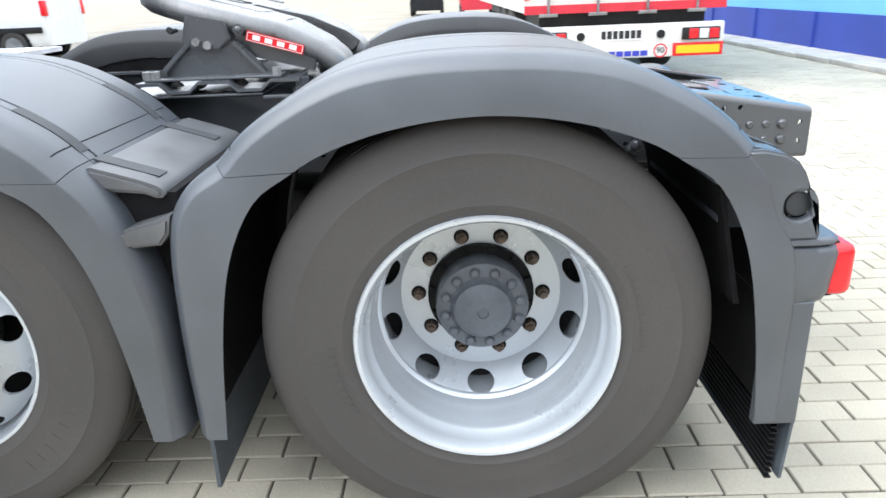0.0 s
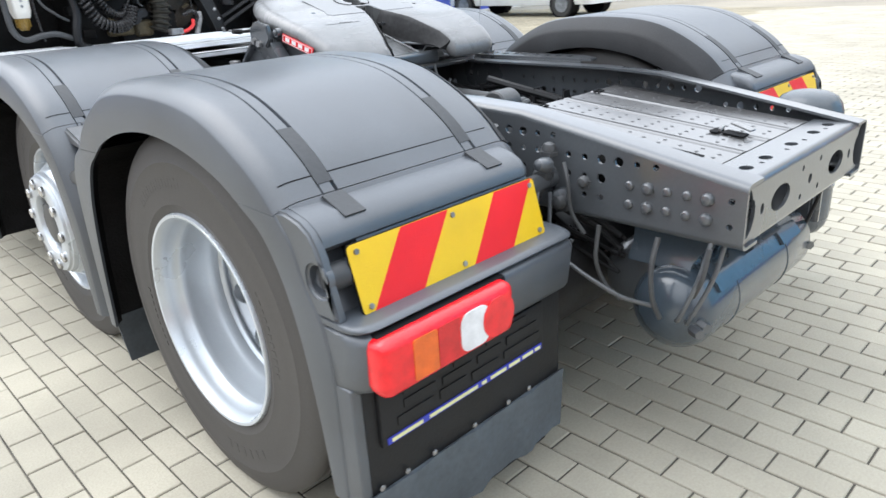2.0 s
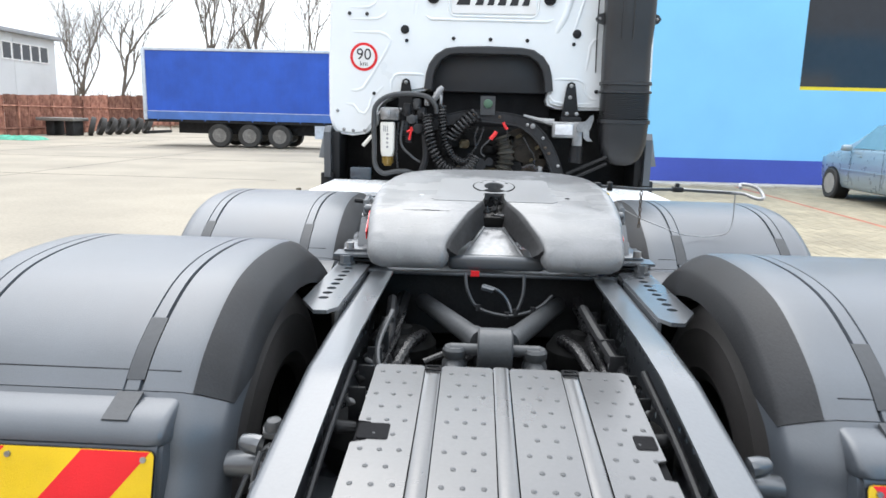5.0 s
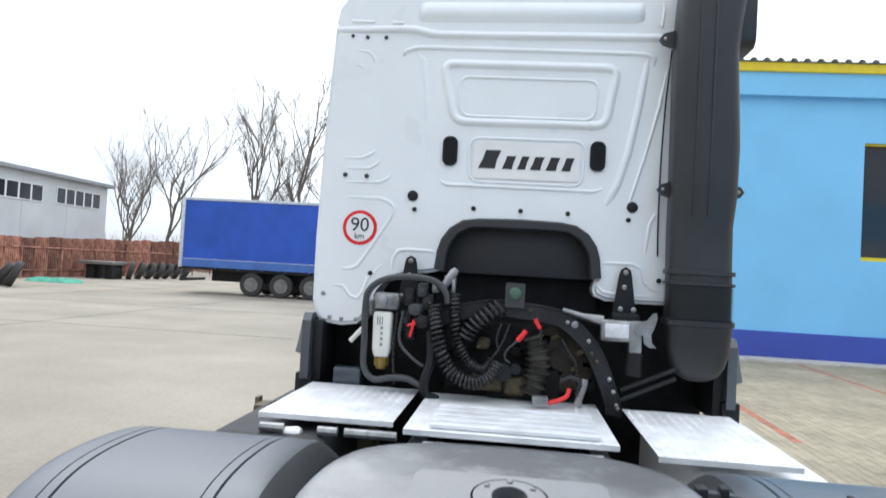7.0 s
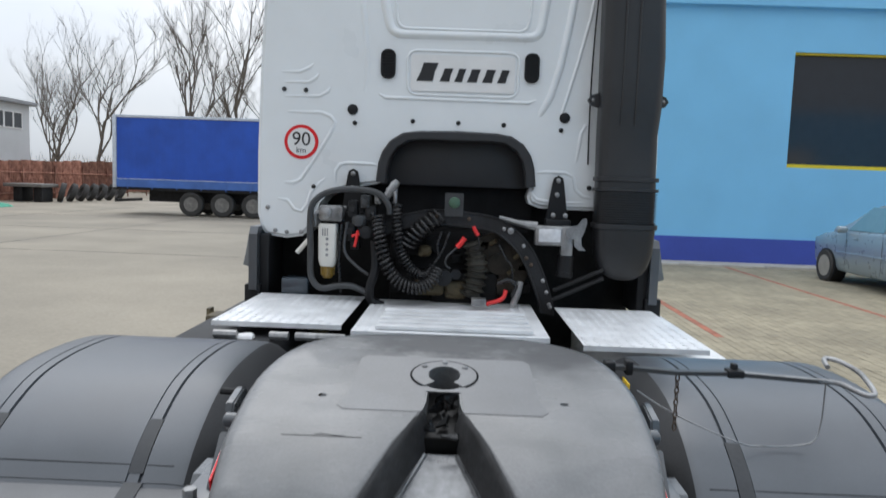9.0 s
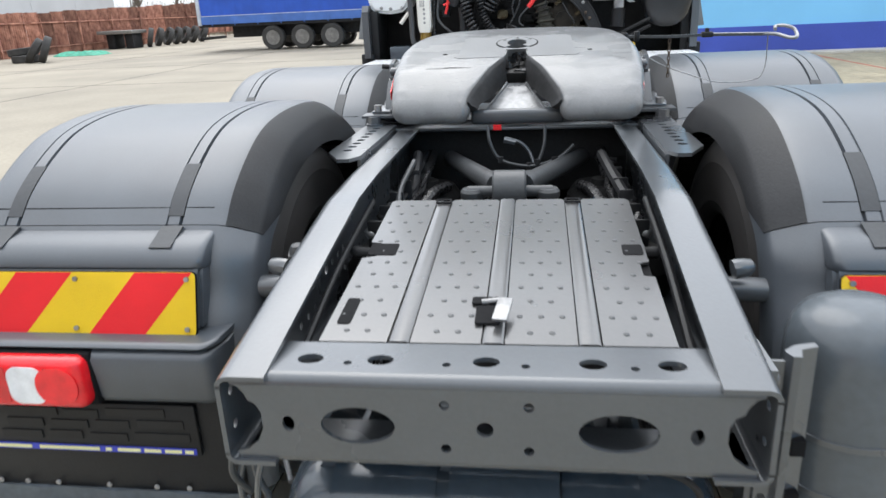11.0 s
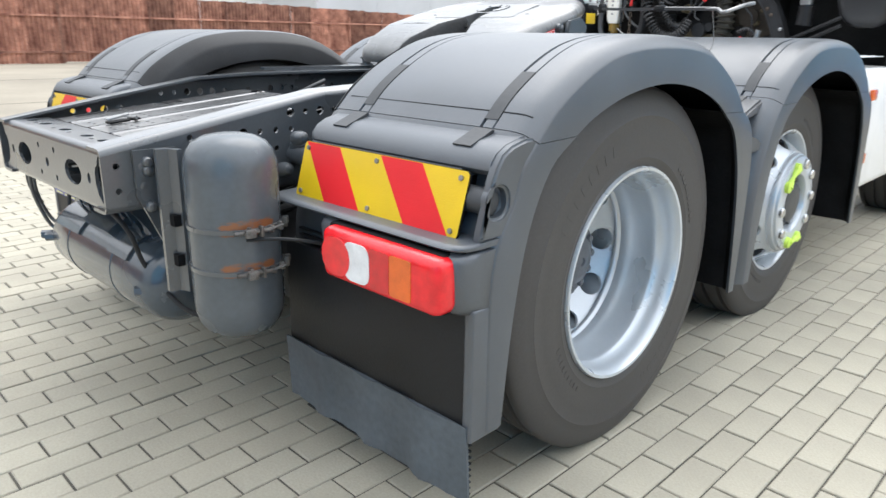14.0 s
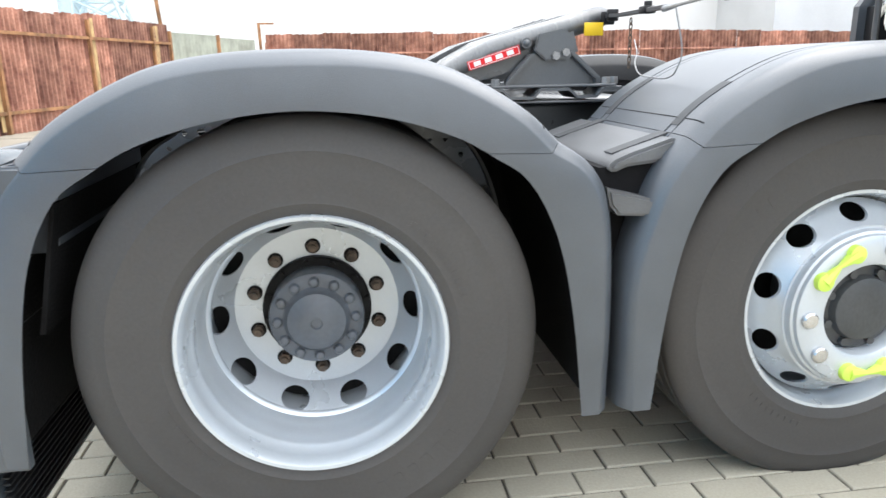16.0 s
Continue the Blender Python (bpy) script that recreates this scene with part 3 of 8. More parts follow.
for flip in (False, True):
    for yc in (AXLE, MID):
        fender(yc, yc == AXLE, flip)
    # bridge between the two fenders, with its grip slot
    bm = bmesh.new()
    poly = [(.85, .880), (.835, .915), (.80, .921), (.71, .893), (.672, .878), (.660, .868), (.657, .858), (.664, .852), (.676, .852), (.70, .862), (.76, .868)]
    plate(bm, poly, [], .595, side(.60))
    bmesh.ops.bevel(bm, geom=[e for e in bm.edges if len(e.link_faces) == 2 and e.calc_face_angle() > 1.3 and all(v.co.x > 1.15 for v in e.verts)], offset=.008, segments=2, affect="EDGES")
    br = part("fender_bridge", bm, M_SHELF, truck, "grey plastic shelf between the two fenders", flip, smooth=50)
    bm = bmesh.new()
    poly = [(.640, .824), (.662, .815), (.70, .806), (.735, .797), (.757, .790), (.768, .797), (.776, .815), (.788, .82), (.786, .79), (.765, .764), (.735, .757), (.668, .762), (.648, .785)]
    plate(bm, poly, [], .632, side(.60))
    bmesh.ops.bevel(bm, geom=[e for e in bm.edges if len(e.link_faces) == 2 and e.calc_face_angle() > 1.3 and all(v.co.x > 1.15 for v in e.verts)], offset=.006, segments=2, affect='EDGES')
    part("shelf_lip", bm, M_SHELF, br, flip=flip, smooth=50)
    # black blocks fill the slot and leg gap, standing in for their shade
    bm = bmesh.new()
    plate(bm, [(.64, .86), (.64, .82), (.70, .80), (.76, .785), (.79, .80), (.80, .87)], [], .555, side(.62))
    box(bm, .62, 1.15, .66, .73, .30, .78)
    part("grip_slot", bm, M_SEAM_SHADE, br, flip=flip)
    for x in (1.115, .73):
        bm = bmesh.new()
        m = axes((x, .735, .903), (1, 0, 0), (0, -.952, -.306))
        serrated(bm, m, .022, -.085, .055, .011, .016, 5)
        part("clip", bm, M_STRAP, br, "dark ribbed rubber clip", flip)
    # front flap of the rear wheels
    if not flip:
        continue
    bm = bmesh.new()
    loft(bm, [[(.60, .628, .32), (1.238, .628, .32), (1.238, .638, .32), (.60, .638, .32)], [(.60, .640, .14), (1.215, .640, .14), (1.215, .650, .14), (.60, .650, .14)]])
    part("mud_flap", bm, M_FLAP, truck, "worn blue-grey rubber mud flap", flip)

# side marker lamp on its strip ahead of the left mid fender
bm = bmesh.new()
box(bm, -1.238, -1.215, 2.68, 2.735, .29, 1.0, .006)
box(bm, -1.215, -.62, 2.60, 2.735, .32, .98, .012)
sb = part("side_strip", bm, M_BROWN, truck, "dusty brown strip on the side box")
bm = bmesh.new()
box(bm, -1.262, -1.238, 2.672, 2.742, .47, .63, .010)
part("side_marker", bm, M_LORA, sb, "orange side marker lamp")
# ---- rear corner boxes, boards, lamps, splash panels ----
for flip in (False, True):
    # upper box behind the board
    bm = bmesh.new()
    prof = [(-.50, .735), (-.50, .84), (-.60, .86), (-.622, .865), (-.630, .85), (-.664, .740), (-.662, .728), (-.52, .728)]
    plate(bm, prof, [], .525, side(.635))
    bmesh.ops.bevel(bm, geom=[e for e in bm.edges if len(e.link_faces) == 2 and e.calc_face_angle() > 1.2], offset=.008, segments=2, affect="EDGES")
    cb = part("corner_box", bm, M_PLASTIC, truck, "grey plastic rear corner housing", flip)
    # ledge under the board and the lamp bar below it, both turned round at their ends
    ENDS = ((.583, .060), (.588, .028), (.598, .010), (.615, 0), (1.196, 0), (1.218, .004), (1.234, .013), (1.2435, .030), (1.2475, .055))
    bm = bmesh.new()
    loft(bm, [[(x, -.57, .7165), (x, -.57, .7285), (x, -.715 + i, .7285), (x, -.729 + i, .7255), (x, -.733 + i, .7205), (x, -.729 + i, .7165)] for x, i in ENDS])
    bmesh.ops.recalc_face_normals(bm, faces=bm.faces)
    part("board_ledge", bm, M_PLASTIC, cb, flip=flip, smooth=50)
    # on the right the bar ends beside the lamp
    bar_ends = ENDS if flip else tuple((x + .21, i) for x, i in ENDS[:4]) + ENDS[4:]
    bm = bmesh.new()
    loft(bm, [[(x, -.60, .578), (x, -.60, .711), (x, -.717 + i, .711 - .1 * i), (x, -.731 + i, .706 - .2 * i), (x, -.738 + i, .694 - .2 * i), (x, -.728 + i, .602 + .3 * i), (x, -.718 + i, .586 + .3 * i), (x, -.700 + i, .578 + .2 * i)] for x, i in bar_ends])
    bmesh.ops.recalc_face_normals(bm, faces=bm.faces)
    part("lamp_bar", bm, M_PLASTIC, cb, flip=flip, smooth=50)
    # black bar in the open gap, its shade painted as colour
    bm = bmesh.new()
    box(bm, .60, 1.235, -.70, -.60, .7105, .717)
    part("shadow_gap", bm, M_SEAM_SHADE, cb, flip=flip)
    bm = bmesh.new()
    loft(bm, [[(x, -.492, .835), (x, -.484, .835), (x, -.540, .565), (x, -.552, .565)] for x in (.60, 1.190)])
    bmesh.ops.recalc_face_normals(bm, faces=bm.faces)
    part("inner_guard", bm, M_SHADE_LINER, cb, flip=flip)
    # lid with its rounded nose and soft ends
    bm = bmesh.new()
    prof = [(-.46, .848), (-.46, .880), (-.445, .926), (-.50, .924), (-.535, .920), (-.585, .909), (-.613, .894), (-.628, .876), (-.631, .862), (-.622, .851), (-.60, .848)]
    mid_l = Vector((-.53, .884))
    loft(bm, [[(x, mid_l.x + (y - mid_l.x) * k, mid_l.y + (z - mid_l.y) * k) if y < -.47 else (x, y, mid_l.y + (z - mid_l.y) * k) for y, z in prof] for x, k in ((.632, .80), (.636, .93), (.645, .985), (.66, 1), (1.210, 1), (1.2285, 1))])
    bmesh.ops.recalc_face_normals(bm, faces=bm.faces)
    part("box_lid", bm, M_PLASTIC, cb, flip=flip, smooth=50)
    for x in (1.133, .732):
        bm = bmesh.new()
        m = axes((x, -.582, .912), (1, 0, 0), (0, -.92, -.36))
        serrated(bm, m, .025, -.045, .030, .009, .0135, 6)
        part("clip", bm, M_STRAP, cb, "dark ribbed rubber clip", flip)
    # outer cheek flush with the fender, with a pocket that holds a round cap
    bm = bmesh.new()
    cheek = [(-.500, .880), (-.512, .917), (-.545, .917), (-.585, .908), (-.612, .893), (-.629, .870), (-.640, .846), (-.6725, .735), (-.672, .7285), (-.580, .7285), (-.540, .80)]
    plate(bm, cheek, [rrect(-.655, -.594, .771, .832, .027, 5)], .0205, side(1.228))
    bmesh.ops.bevel(bm, geom=[e for e in bm.edges if len(e.link_faces) == 2 and e.calc_face_angle() > 1.3 and all(v.co.x > 1.24 for v in e.verts)], offset=.006, segments=3, affect="EDGES")
    part("corner_cheek", bm, M_PLASTIC, cb, flip=flip, smooth=50)
    # pocket walls covered in black for the shade inside
    bm = bmesh.new()
    box(bm, 1.158, 1.163, -.645, -.575, .728, .840)
    box(bm, 1.160, 1.229, -.590, -.582, .728, .840)
    part("recess", bm, M_SEAM_SHADE, cb, flip=flip)
    bm = bmesh.new()
    tube(bm, [(1.165, -.629, .801), (1.226, -.629, .801), (1.232, -.629, .801), (1.234, -.629, .801)], [.0275, .0275, .025, .020], 24)
    part("end_cap", bm, M_STRAP, cb, flip=flip)
    # warning board: diagonal stripes, each a sheet on the backing
    o, up = Vector((0, -.676, .7225)), Vector((0, .036, .124)).normalized()
    mb = axes(o, (1, 0, 0), up)
    W0, W1, H = .640, 1.192, .139
    bm = bmesh.new()
    plate(bm, rrect(W0, W1, 0, H, .012), [], .006, mb)
    bd = part("warning_board", bm, M_SEAM_SHADE, truck, "red and yellow diagonal reflective warning board", flip)
    bm = bmesh.new()
    plate(bm, rrect(W0 + .001, W1 - .001, .001, H - .001, .011), [], .0012, mb @ pose(0, 0, .0055))
    part("reflective_sheet", bm, M_YEL, bd, "yellow reflective sheet", flip)
    # stripes lean towards the middle of the lorry at the top
    W = W1 - W0
    for a, b in ((.045, .245), (.55, .75)):
        quad = [(W1 - (a + .235) * W, .002), (W1 - a * W, .002), (W1 - b * W, H - .002), (W1 - min(b + .24, .985) * W, H - .002)]
        bm = bmesh.new()
        plate(bm, quad, [], .0010, mb @ pose(0, 0, .0062))
        part("stripe", bm, M_RED, bd, flip=flip)
    for x in (W0 + .02, (W0 + W1) / 2, W1 - .02):
        for y in (.016, H - .016):
            bm = bmesh.new()
            p = mb @ Vector((x, y, .007))
            bolt(bm, p, (0, -1, .2), .006, .004)
            part("screw", bm, M_STEEL, bd, flip=flip)
    # tail lamp: red housing with its segments
    bm = bmesh.new()
    box(bm, .862, 1.230, -.772, -.708, .590, .708, .022, 4)
    lamp = part("tail_lamp", bm, M_LRED, truck, "red tail lamp with clear, dark red and orange fields", flip)
    for x0, x1, mat, nm in ((.948, 1.032, M_LWHITE, "reversing_field"), (.872, .968, M_LRED, "brake_field"), (1.034, 1.093, M_LRED_D, "reflector_field"), (1.095, 1.158, M_LORA, "indicator_field")):
        bm = bmesh.new()
        plate(bm, rrect(x0, x1, .606, .692, .040 if nm == "brake_field" else .024 if nm == "reversing_field" else .006), [], .0035 if nm == "brake_field" else .0022, back(-.7712))
        part(nm, bm, mat, lamp, flip=flip)
    bm = bmesh.new()
    box(bm, .856, 1.215, -.742, -.70, .585, .711, .008)
    part("lamp_seal", bm, M_SEAM_SHADE, lamp, flip=flip)
    # splash panel and flap
    bm = bmesh.new()
    box(bm, .585, 1.236, -.682, -.664, .30, .60, .004)
    sp = part("splash_panel", bm, M_BLACK, truck, "black plastic spray-suppression panel", flip)
    bm = bmesh.new()
    box(bm, 1.222, 1.2480, -.686, -.590, .290, .590, .005, 3)
    rib = None
    for k in range(34):
        if rib is None:
            rb = bmesh.new()
            box(rb, .62, 1.22, -.6635, -.648, 0, .004)
            rib = part("rib", rb, M_BLACK, sp, flip=flip)
            rib.matrix_local = pose(0, 0, .12)
        else:
            again(rib, pose(0, 0, .12 + k * .0155))
    part("panel_edge", bm, M_PLASTIC, sp, flip=flip)
    bm = bmesh.new()
    rows = []
    for k in range(25):
        x = .575 + k * (1.238 - .575) / 24
        d = .007 * math.sin(k * .9) + .004 * math.sin(k * 1.9 + .6)
        rows.append([(x, -.690, .325 + d * .5), (x, -.683, .325), (x, -.676 + d, .148 - .0006 * k), (x, -.683 + d, .148 - .0006 * k)])
    loft(bm, rows)
    bmesh.ops.recalc_face_normals(bm, faces=bm.faces)
    part("mud_flap", bm, M_FLAP, truck, "worn blue-grey rubber mud flap", flip)
    for x in (.72, .80, .92, 1.05, 1.13, 1.20) if flip else ():
        bm = bmesh.new()
        bolt(bm, (x, -.689, .338), (0, -1, 0), .007, .004, True)
        part("rivet", bm, M_STEEL, sp, flip=flip)

# advert frame on one splash panel: unreadable lines as bars, a blue strip below
bm = bmesh.new()
box(bm, -1.192, -.670, -.696, -.683, .432, .562, .004)
adv = part("advert_frame", bm, M_BLACK, truck, "black plastic plate frame with a blue and yellow strip")
for x0, x1, z in ((-1.13, -1.0, .530), (-.985, -.90, .526), (-.88, -.74, .532), (-1.13, -1.04, .500), (-1.02, -.93, .498), (-.91, -.83, .500), (-.81, -.70, .503), (-1.15, -1.05, .468), (-1.03, -.95, .470), (-.93, -.84, .466), (-.82, -.69, .470)):
    bm = bmesh.new()
    box(bm, x0, x1, -.699, -.695, z, z + .020)
    part("relief_bar", bm, M_BLACK, adv)
bm = bmesh.new()
box(bm, -1.18, -.68, -.6985, -.695, .437, .452)
st = part("strip", bm, M_BLUEINK, adv)
for x0, x1 in ((-1.155, -1.07), (-1.05, -.90), (-.885, -.87), (-.855, -.80), (-.79, -.75), (-.74, -.70), (-.692, -.672)):
    bm = bmesh.new()
    box(bm, x0 - .015, x1 - .015, -.7, -.698, .4405, .4485)
    part("bar", bm, M_PALEINK, st)

# ---- chassis ----
def rail_top(y):
    ys = [-1.056, -.65, -.42, -.2, 5.0]
    zs = [.848, .918, .955, .965, .965]
    return float(np.interp(y, ys, zs))


rng = random.Random(4)
BOLTS = [(-.767 - .05 * k, z) for k in range(5) for z in (.801, .753)]
for flip in (False, True):
    ys = [-1.056, -.65, -.42, -.2, 1.2, 3.6]
    out = [(y, rail_top(y) - .018) for y in ys] + [(3.6, .708), (-1.056, .708)]
    holes = []
    for i in range(46):
        y = -.985 + .05 * i
        for z in (.90, .855, .805, .755):
            if z > rail_top(y) - .03 or (y < -.73 and z < .83):
                continue
            keep = (abs(y + .485) < .04 and z == .90) or (z == .855 and y in (-.785, -.735)) or rng.random() < (.93 if y < -.3 else .7 if y < .5 else .35)
            if keep:
                holes.append(circle(y, z, .0085 if rng.random() < .85 else .013, 8))
    holes += [circle(-1.022, z, .008, 8) for z in (.805, .745)]
    bm = bmesh.new()
    plate(bm, out, holes, .008, side(.405))
    rail = part("chassis_rail", bm, M_CHASSIS, truck, "grey painted steel chassis rail with punched holes", flip)
    for top, nm in ((True, "top_flange"), (False, "bottom_flange")):
        bm = bmesh.new()
        rows = []
        for y in (-1.056, -.9, -.75, -.65, -.55, -.47, -.42, -.36, -.28, -.2, 1.0, 3.6):
            z = rail_top(y) if top else .690
            w = 1 if top else -1
            rows.append([(.332, y, z - .008 * w), (.332, y, z), (.391, y, z), (.401, y, z - .002 * w), (.4085, y, z - .007 * w), (.4125, y, z - .014 * w), (.413, y, z - .021 * w), (.405, y, z - .021 * w), (.403, y, z - .012 * w), (.396, y, z - .008 * w)])
        loft(bm, rows)
        bmesh.ops.recalc_face_normals(bm, faces=bm.faces)
        part(nm, bm, M_CHASSIS, rail, flip=flip, smooth=50)
    for y, z in BOLTS:
        big = abs(y + .817) < .01 or abs(y + .967) < .01
        bm = bmesh.new()
        bolt(bm, (.412, y, z), (1, 0, 0), .016 if big else .012, .016 if big else .010, True)
        part("rivet", bm, M_CHASSIS, rail, flip=flip)
    for k in range(9):
        bm = bmesh.new()
        bolt(bm, (.412, -.45 + .1 * k, .72 + .02 * (k % 2)), (1, 0, 0), .013, .012, True)
        part("rivet", bm, M_CHASSIS, rail, flip=flip)
    # slotted angle that carries the fifth wheel
    bm = bmesh.new()
    out = [(.418, -.045), (.440, -.085), (.475, -.085), (.527, .015), (.527, .50), (.418, .50)]
    slots = [circle(.476, .04 + .055 * k, .0145, 16) for k in range(8)]
    plate(bm, out, slots, .010, pose(0, 0, .968))
    box(bm, .416, .426, -.05, .5, .86, .9675)
    part("slotted_bracket", bm, M_CHASSIS, truck, "grey steel mounting angle with a row of round holes", flip)
    # support tube of the corner box
    bm = bmesh.new()
    tube(bm, [(.40, -.53, .785), (.64, -.53, .775)], .026, 14)
    arm = part("fender_arm", bm, M_CHASSIS, truck, flip=flip)
    for dy, dz, dx in ((-.03, .05, .50), (.02, -.03, .47), (-.05, -.04, .45), (0, .02, .45)):
        bm = bmesh.new()
        bolt(bm, (dx - .03, -.53 + dy, .785 + dz), (1, .1, .2), .021, .045, True)
        part("fitting", bm, M_CHASSIS, arm, flip=flip)

# rear cross member
bm = bmesh.new()
def notch(s):
    return [(s * .392, .712), (s * .376, .716), (s * .357, .732), (s * .347, .756), (s * .347, .782), (s * .355, .798), (s * .366, .804), (s * .370, .815), (s * .380, .828), (s * .392, .831)]
out = [(-.392, .706)] + notch(-1) + [(-.392, .8315), (.392, .8315)] + notch(1)[::-1] + [(.392, .706)]
holes = [circle(s * .195, .765, .058, 24, .032) for s in (-1, 1)] + [circle(s * .305, .765, .010, 12, .014) for s in (-1, 1)]
holes += [circle(x, z, .008, 10) for x, z in ((-.06, .805), (-.06, .73), (.065, .805), (.065, .73))] + [circle(0, .765, .013, 12)]
plate(bm, out, holes, .008, back(-1.041))
cm = part("rear_cross_member", bm, M_CHASSIS, truck, "grey pressed steel rear cross member with oval cut-outs")
for up, nm in ((1, "top_fold"), (-1, "bottom_fold")):
    z0 = .832 if up > 0 else .706
    rows = []
    for x in (-.392, -.19, .19, .392):
        row = []
        for rad in (.016, .008):
            arc_ = [(x, -1.033 - rad * math.cos(radians(a)), z0 + up * rad * math.sin(radians(a))) for a in (0, 18, 36, 54, 72, 90)]
            row += arc_ if rad > .01 else arc_[::-1]
        rows.append(row)
    bm = bmesh.new()
    loft(bm, rows)
    bmesh.ops.recalc_face_normals(bm, faces=bm.faces)
    part(nm, bm, M_CHASSIS, cm, smooth=60)
bm = bmesh.new()
out = [(-.335, -1.033), (.335, -1.033), (.335, -.935), (-.335, -.935)]
holes = [circle(x, -.992, .021, 16, .016) for x in (-.278, -.165, 0, .16, .275)] + [circle(x, -1.003, .007, 8) for x in (-.215, -.06, .06, .22)]
plate(bm, out, holes, .008, pose(0, 0, .840))
part("top_flange", bm, M_CHASSIS, cm)
bm = bmesh.new()
box(bm, -.39, .39, -1.033, -.93, .690, .698)
part("bottom_flange", bm, M_CHASSIS, cm)

# deck plate between the rails
deckm = axes((.006, -.93, .842), (1, 0, 0), (0, .65, .062))
deck_len = .655
bm = bmesh.new()
RIBS = (-.155, 0, .155)
xs = [-.291]
for x in RIBS:
    xs += [x - .018, x + .018]
xs.append(.291)
box(bm, -.288, .288, .002, deck_len - .002, -.012, -.004, m=deckm)
deck = part("deck_plate", bm, M_SEAM_SHADE, truck, "grey studded sheet-metal deck between the rails")
for a, b in zip(xs[::2], xs[1::2]):
    edge = [(a + .0015, 0), (b - .0015, 0), (b - .0015, deck_len - .008), (b - .008, deck_len), (a + .008, deck_len), (a + .0015, deck_len - .008)]
    if a < -.28:
        edge = edge[:4] + [(a + .012, deck_len), (a + .004, deck_len - .01), (a + .004, .40), (a + .03, .395), (a + .03, .33), (a + .0015, .32)]
    if b > .28:
        edge = [(a + .0015, 0), (b - .0015, 0), (b - .0015, .24), (b - .022, .245), (b - .022, .30), (b - .004, .305), (b - .004, deck_len - .012), (b - .014, deck_len), (a + .008, deck_len), (a + .0015, deck_len - .008)]
    bm = bmesh.new()
    plate(bm, edge, [], .006, deckm)
    part("deck_panel", bm, M_DECK, deck)
for x in RIBS:
    bm = bmesh.new()
    loft(bm, [[deckm @ Vector((x + u, y, z)) for u, z in ((-.0172, -.003), (-.0172, .005), (-.013, .0078), (.013, .0078), (.0172, .005), (.0172, -.003))] for y in (0, deck_len)])
    bmesh.ops.recalc_face_normals(bm, faces=bm.faces)
    part("deck_rib", bm, M_DECK, deck, smooth=50)
bm = bmesh.new()
for a, b in zip(xs[::2], xs[1::2]):
    for j in range(12):
        for i in range(3 if j % 2 else 2):
            x, y = (a + b) / 2 + (.036 * (i - 1) if j % 2 else .036 * (i - .5)), .035 + .053 * j
            bolt(bm, deckm @ Vector((x, y, .0055)), (0, -.09, 1), .0055, .0022, True)
tagged(part("studs", bm, M_LINK, deck), kind="stuff")
# outlined slots at the front edge, openings and the open latch
for x in (-.155, .155):
    bm = bmesh.new()
    plate(bm, rrect(x - .019, x + .019, deck_len - .034, deck_len - .010, .003), [rrect(x - .014, x + .014, deck_len - .030, deck_len - .015, .002)], .004, deckm @ pose(0, 0, .009))
    part("slot_rim", bm, M_SEAM_SHADE, deck)
# openings are black plates on the surface, their darkness painted
for x, y, w, h in ((-.018, .135, .026, .012), (-.012, .085, .022, .030), (.262, .36, .020, .024), (-.252, .362, .030, .028), (-.262, .10, .012, .045)):
    bm = bmesh.new()
    plate(bm, rrect(x - w, x + w, y - h, y + h, .006), [], .003, deckm @ pose(0, 0, .0085 if abs(x) < .03 else .0045))
    part("notch", bm, M_SEAM_SHADE, deck)
bm = bmesh.new()
box(bm, -.012, .014, .050, .112, .012, .018, .002, m=deckm @ pose(0, 0, 0, 8, 0, -9))
tube(bm, [deckm @ Vector((-.026, .125, .013)), deckm @ Vector((.012, .131, .015))], .005, 8)
part("latch", bm, M_STEEL, deck, "open steel latch on the deck")

# axle, V link, air bellows
bm = bmesh.new()
tube(bm, [(-.9, 0, .495), (-.3, 0, .495), (-.22, 0, .50), (-.12, 0, .52), (.12, 0, .52), (.22, 0, .50), (.3, 0, .495), (.9, 0, .495)], [.065, .07, .12, .19, .19, .12, .07, .065], 20)
axle = part("drive_axle", bm, M_CHASSIS_D, truck, "black oily drive axle casing")
bm = bmesh.new()
lathe(bm, [(.02, -.047), (.05, -.047), (.056, -.042), (.056, .042), (.05, .047), (.02, .047)], 28, pose(0, -.01, .866))
tube(bm, [(-.12, -.01, .862), (.12, -.01, .862)], .016, 12)
link = part("v_link", bm, M_LINK, axle, "grey V-shaped axle link with rubber bushing")
bm = bmesh.new()
for s in (-1, 1):
    tube(bm, [(s * .036, .03, .868), (s * .235, .56, .84)], [.031, .028], 16)
    tube(bm, [(s * .036, .03, .868), (s * .057, .085, .866)], .035, 16)
part("link_arm", bm, M_LINK, link)
bm = bmesh.new()
for s in (-1, 1):
    lathe(bm, [(.01, .72), (.034, .72), (.034, .825), (.028, .838), (.033, .846), (.033, .862), (.027, .870), (.01, .870)], 16, Matrix.Translation((s * .108, -.01, 0)) @ Matrix.Rotation(radians(-90), 4, "Y"))
    tube(bm, [(s * .108, -.01, .82), (s * .108, -.085, .80)], .026, 14)
    box(bm, s * .145 - .022, s * .145 + .022, -.105, .03, .755, .785, .008)
plate(bm, [(-.165, -.11), (.165, -.11), (.15, -.02), (.12, .06), (-.12, .06), (-.15, -.02)], [], .04, pose(0, 0, .745))
part("link_bracket", bm, M_LINK, link)
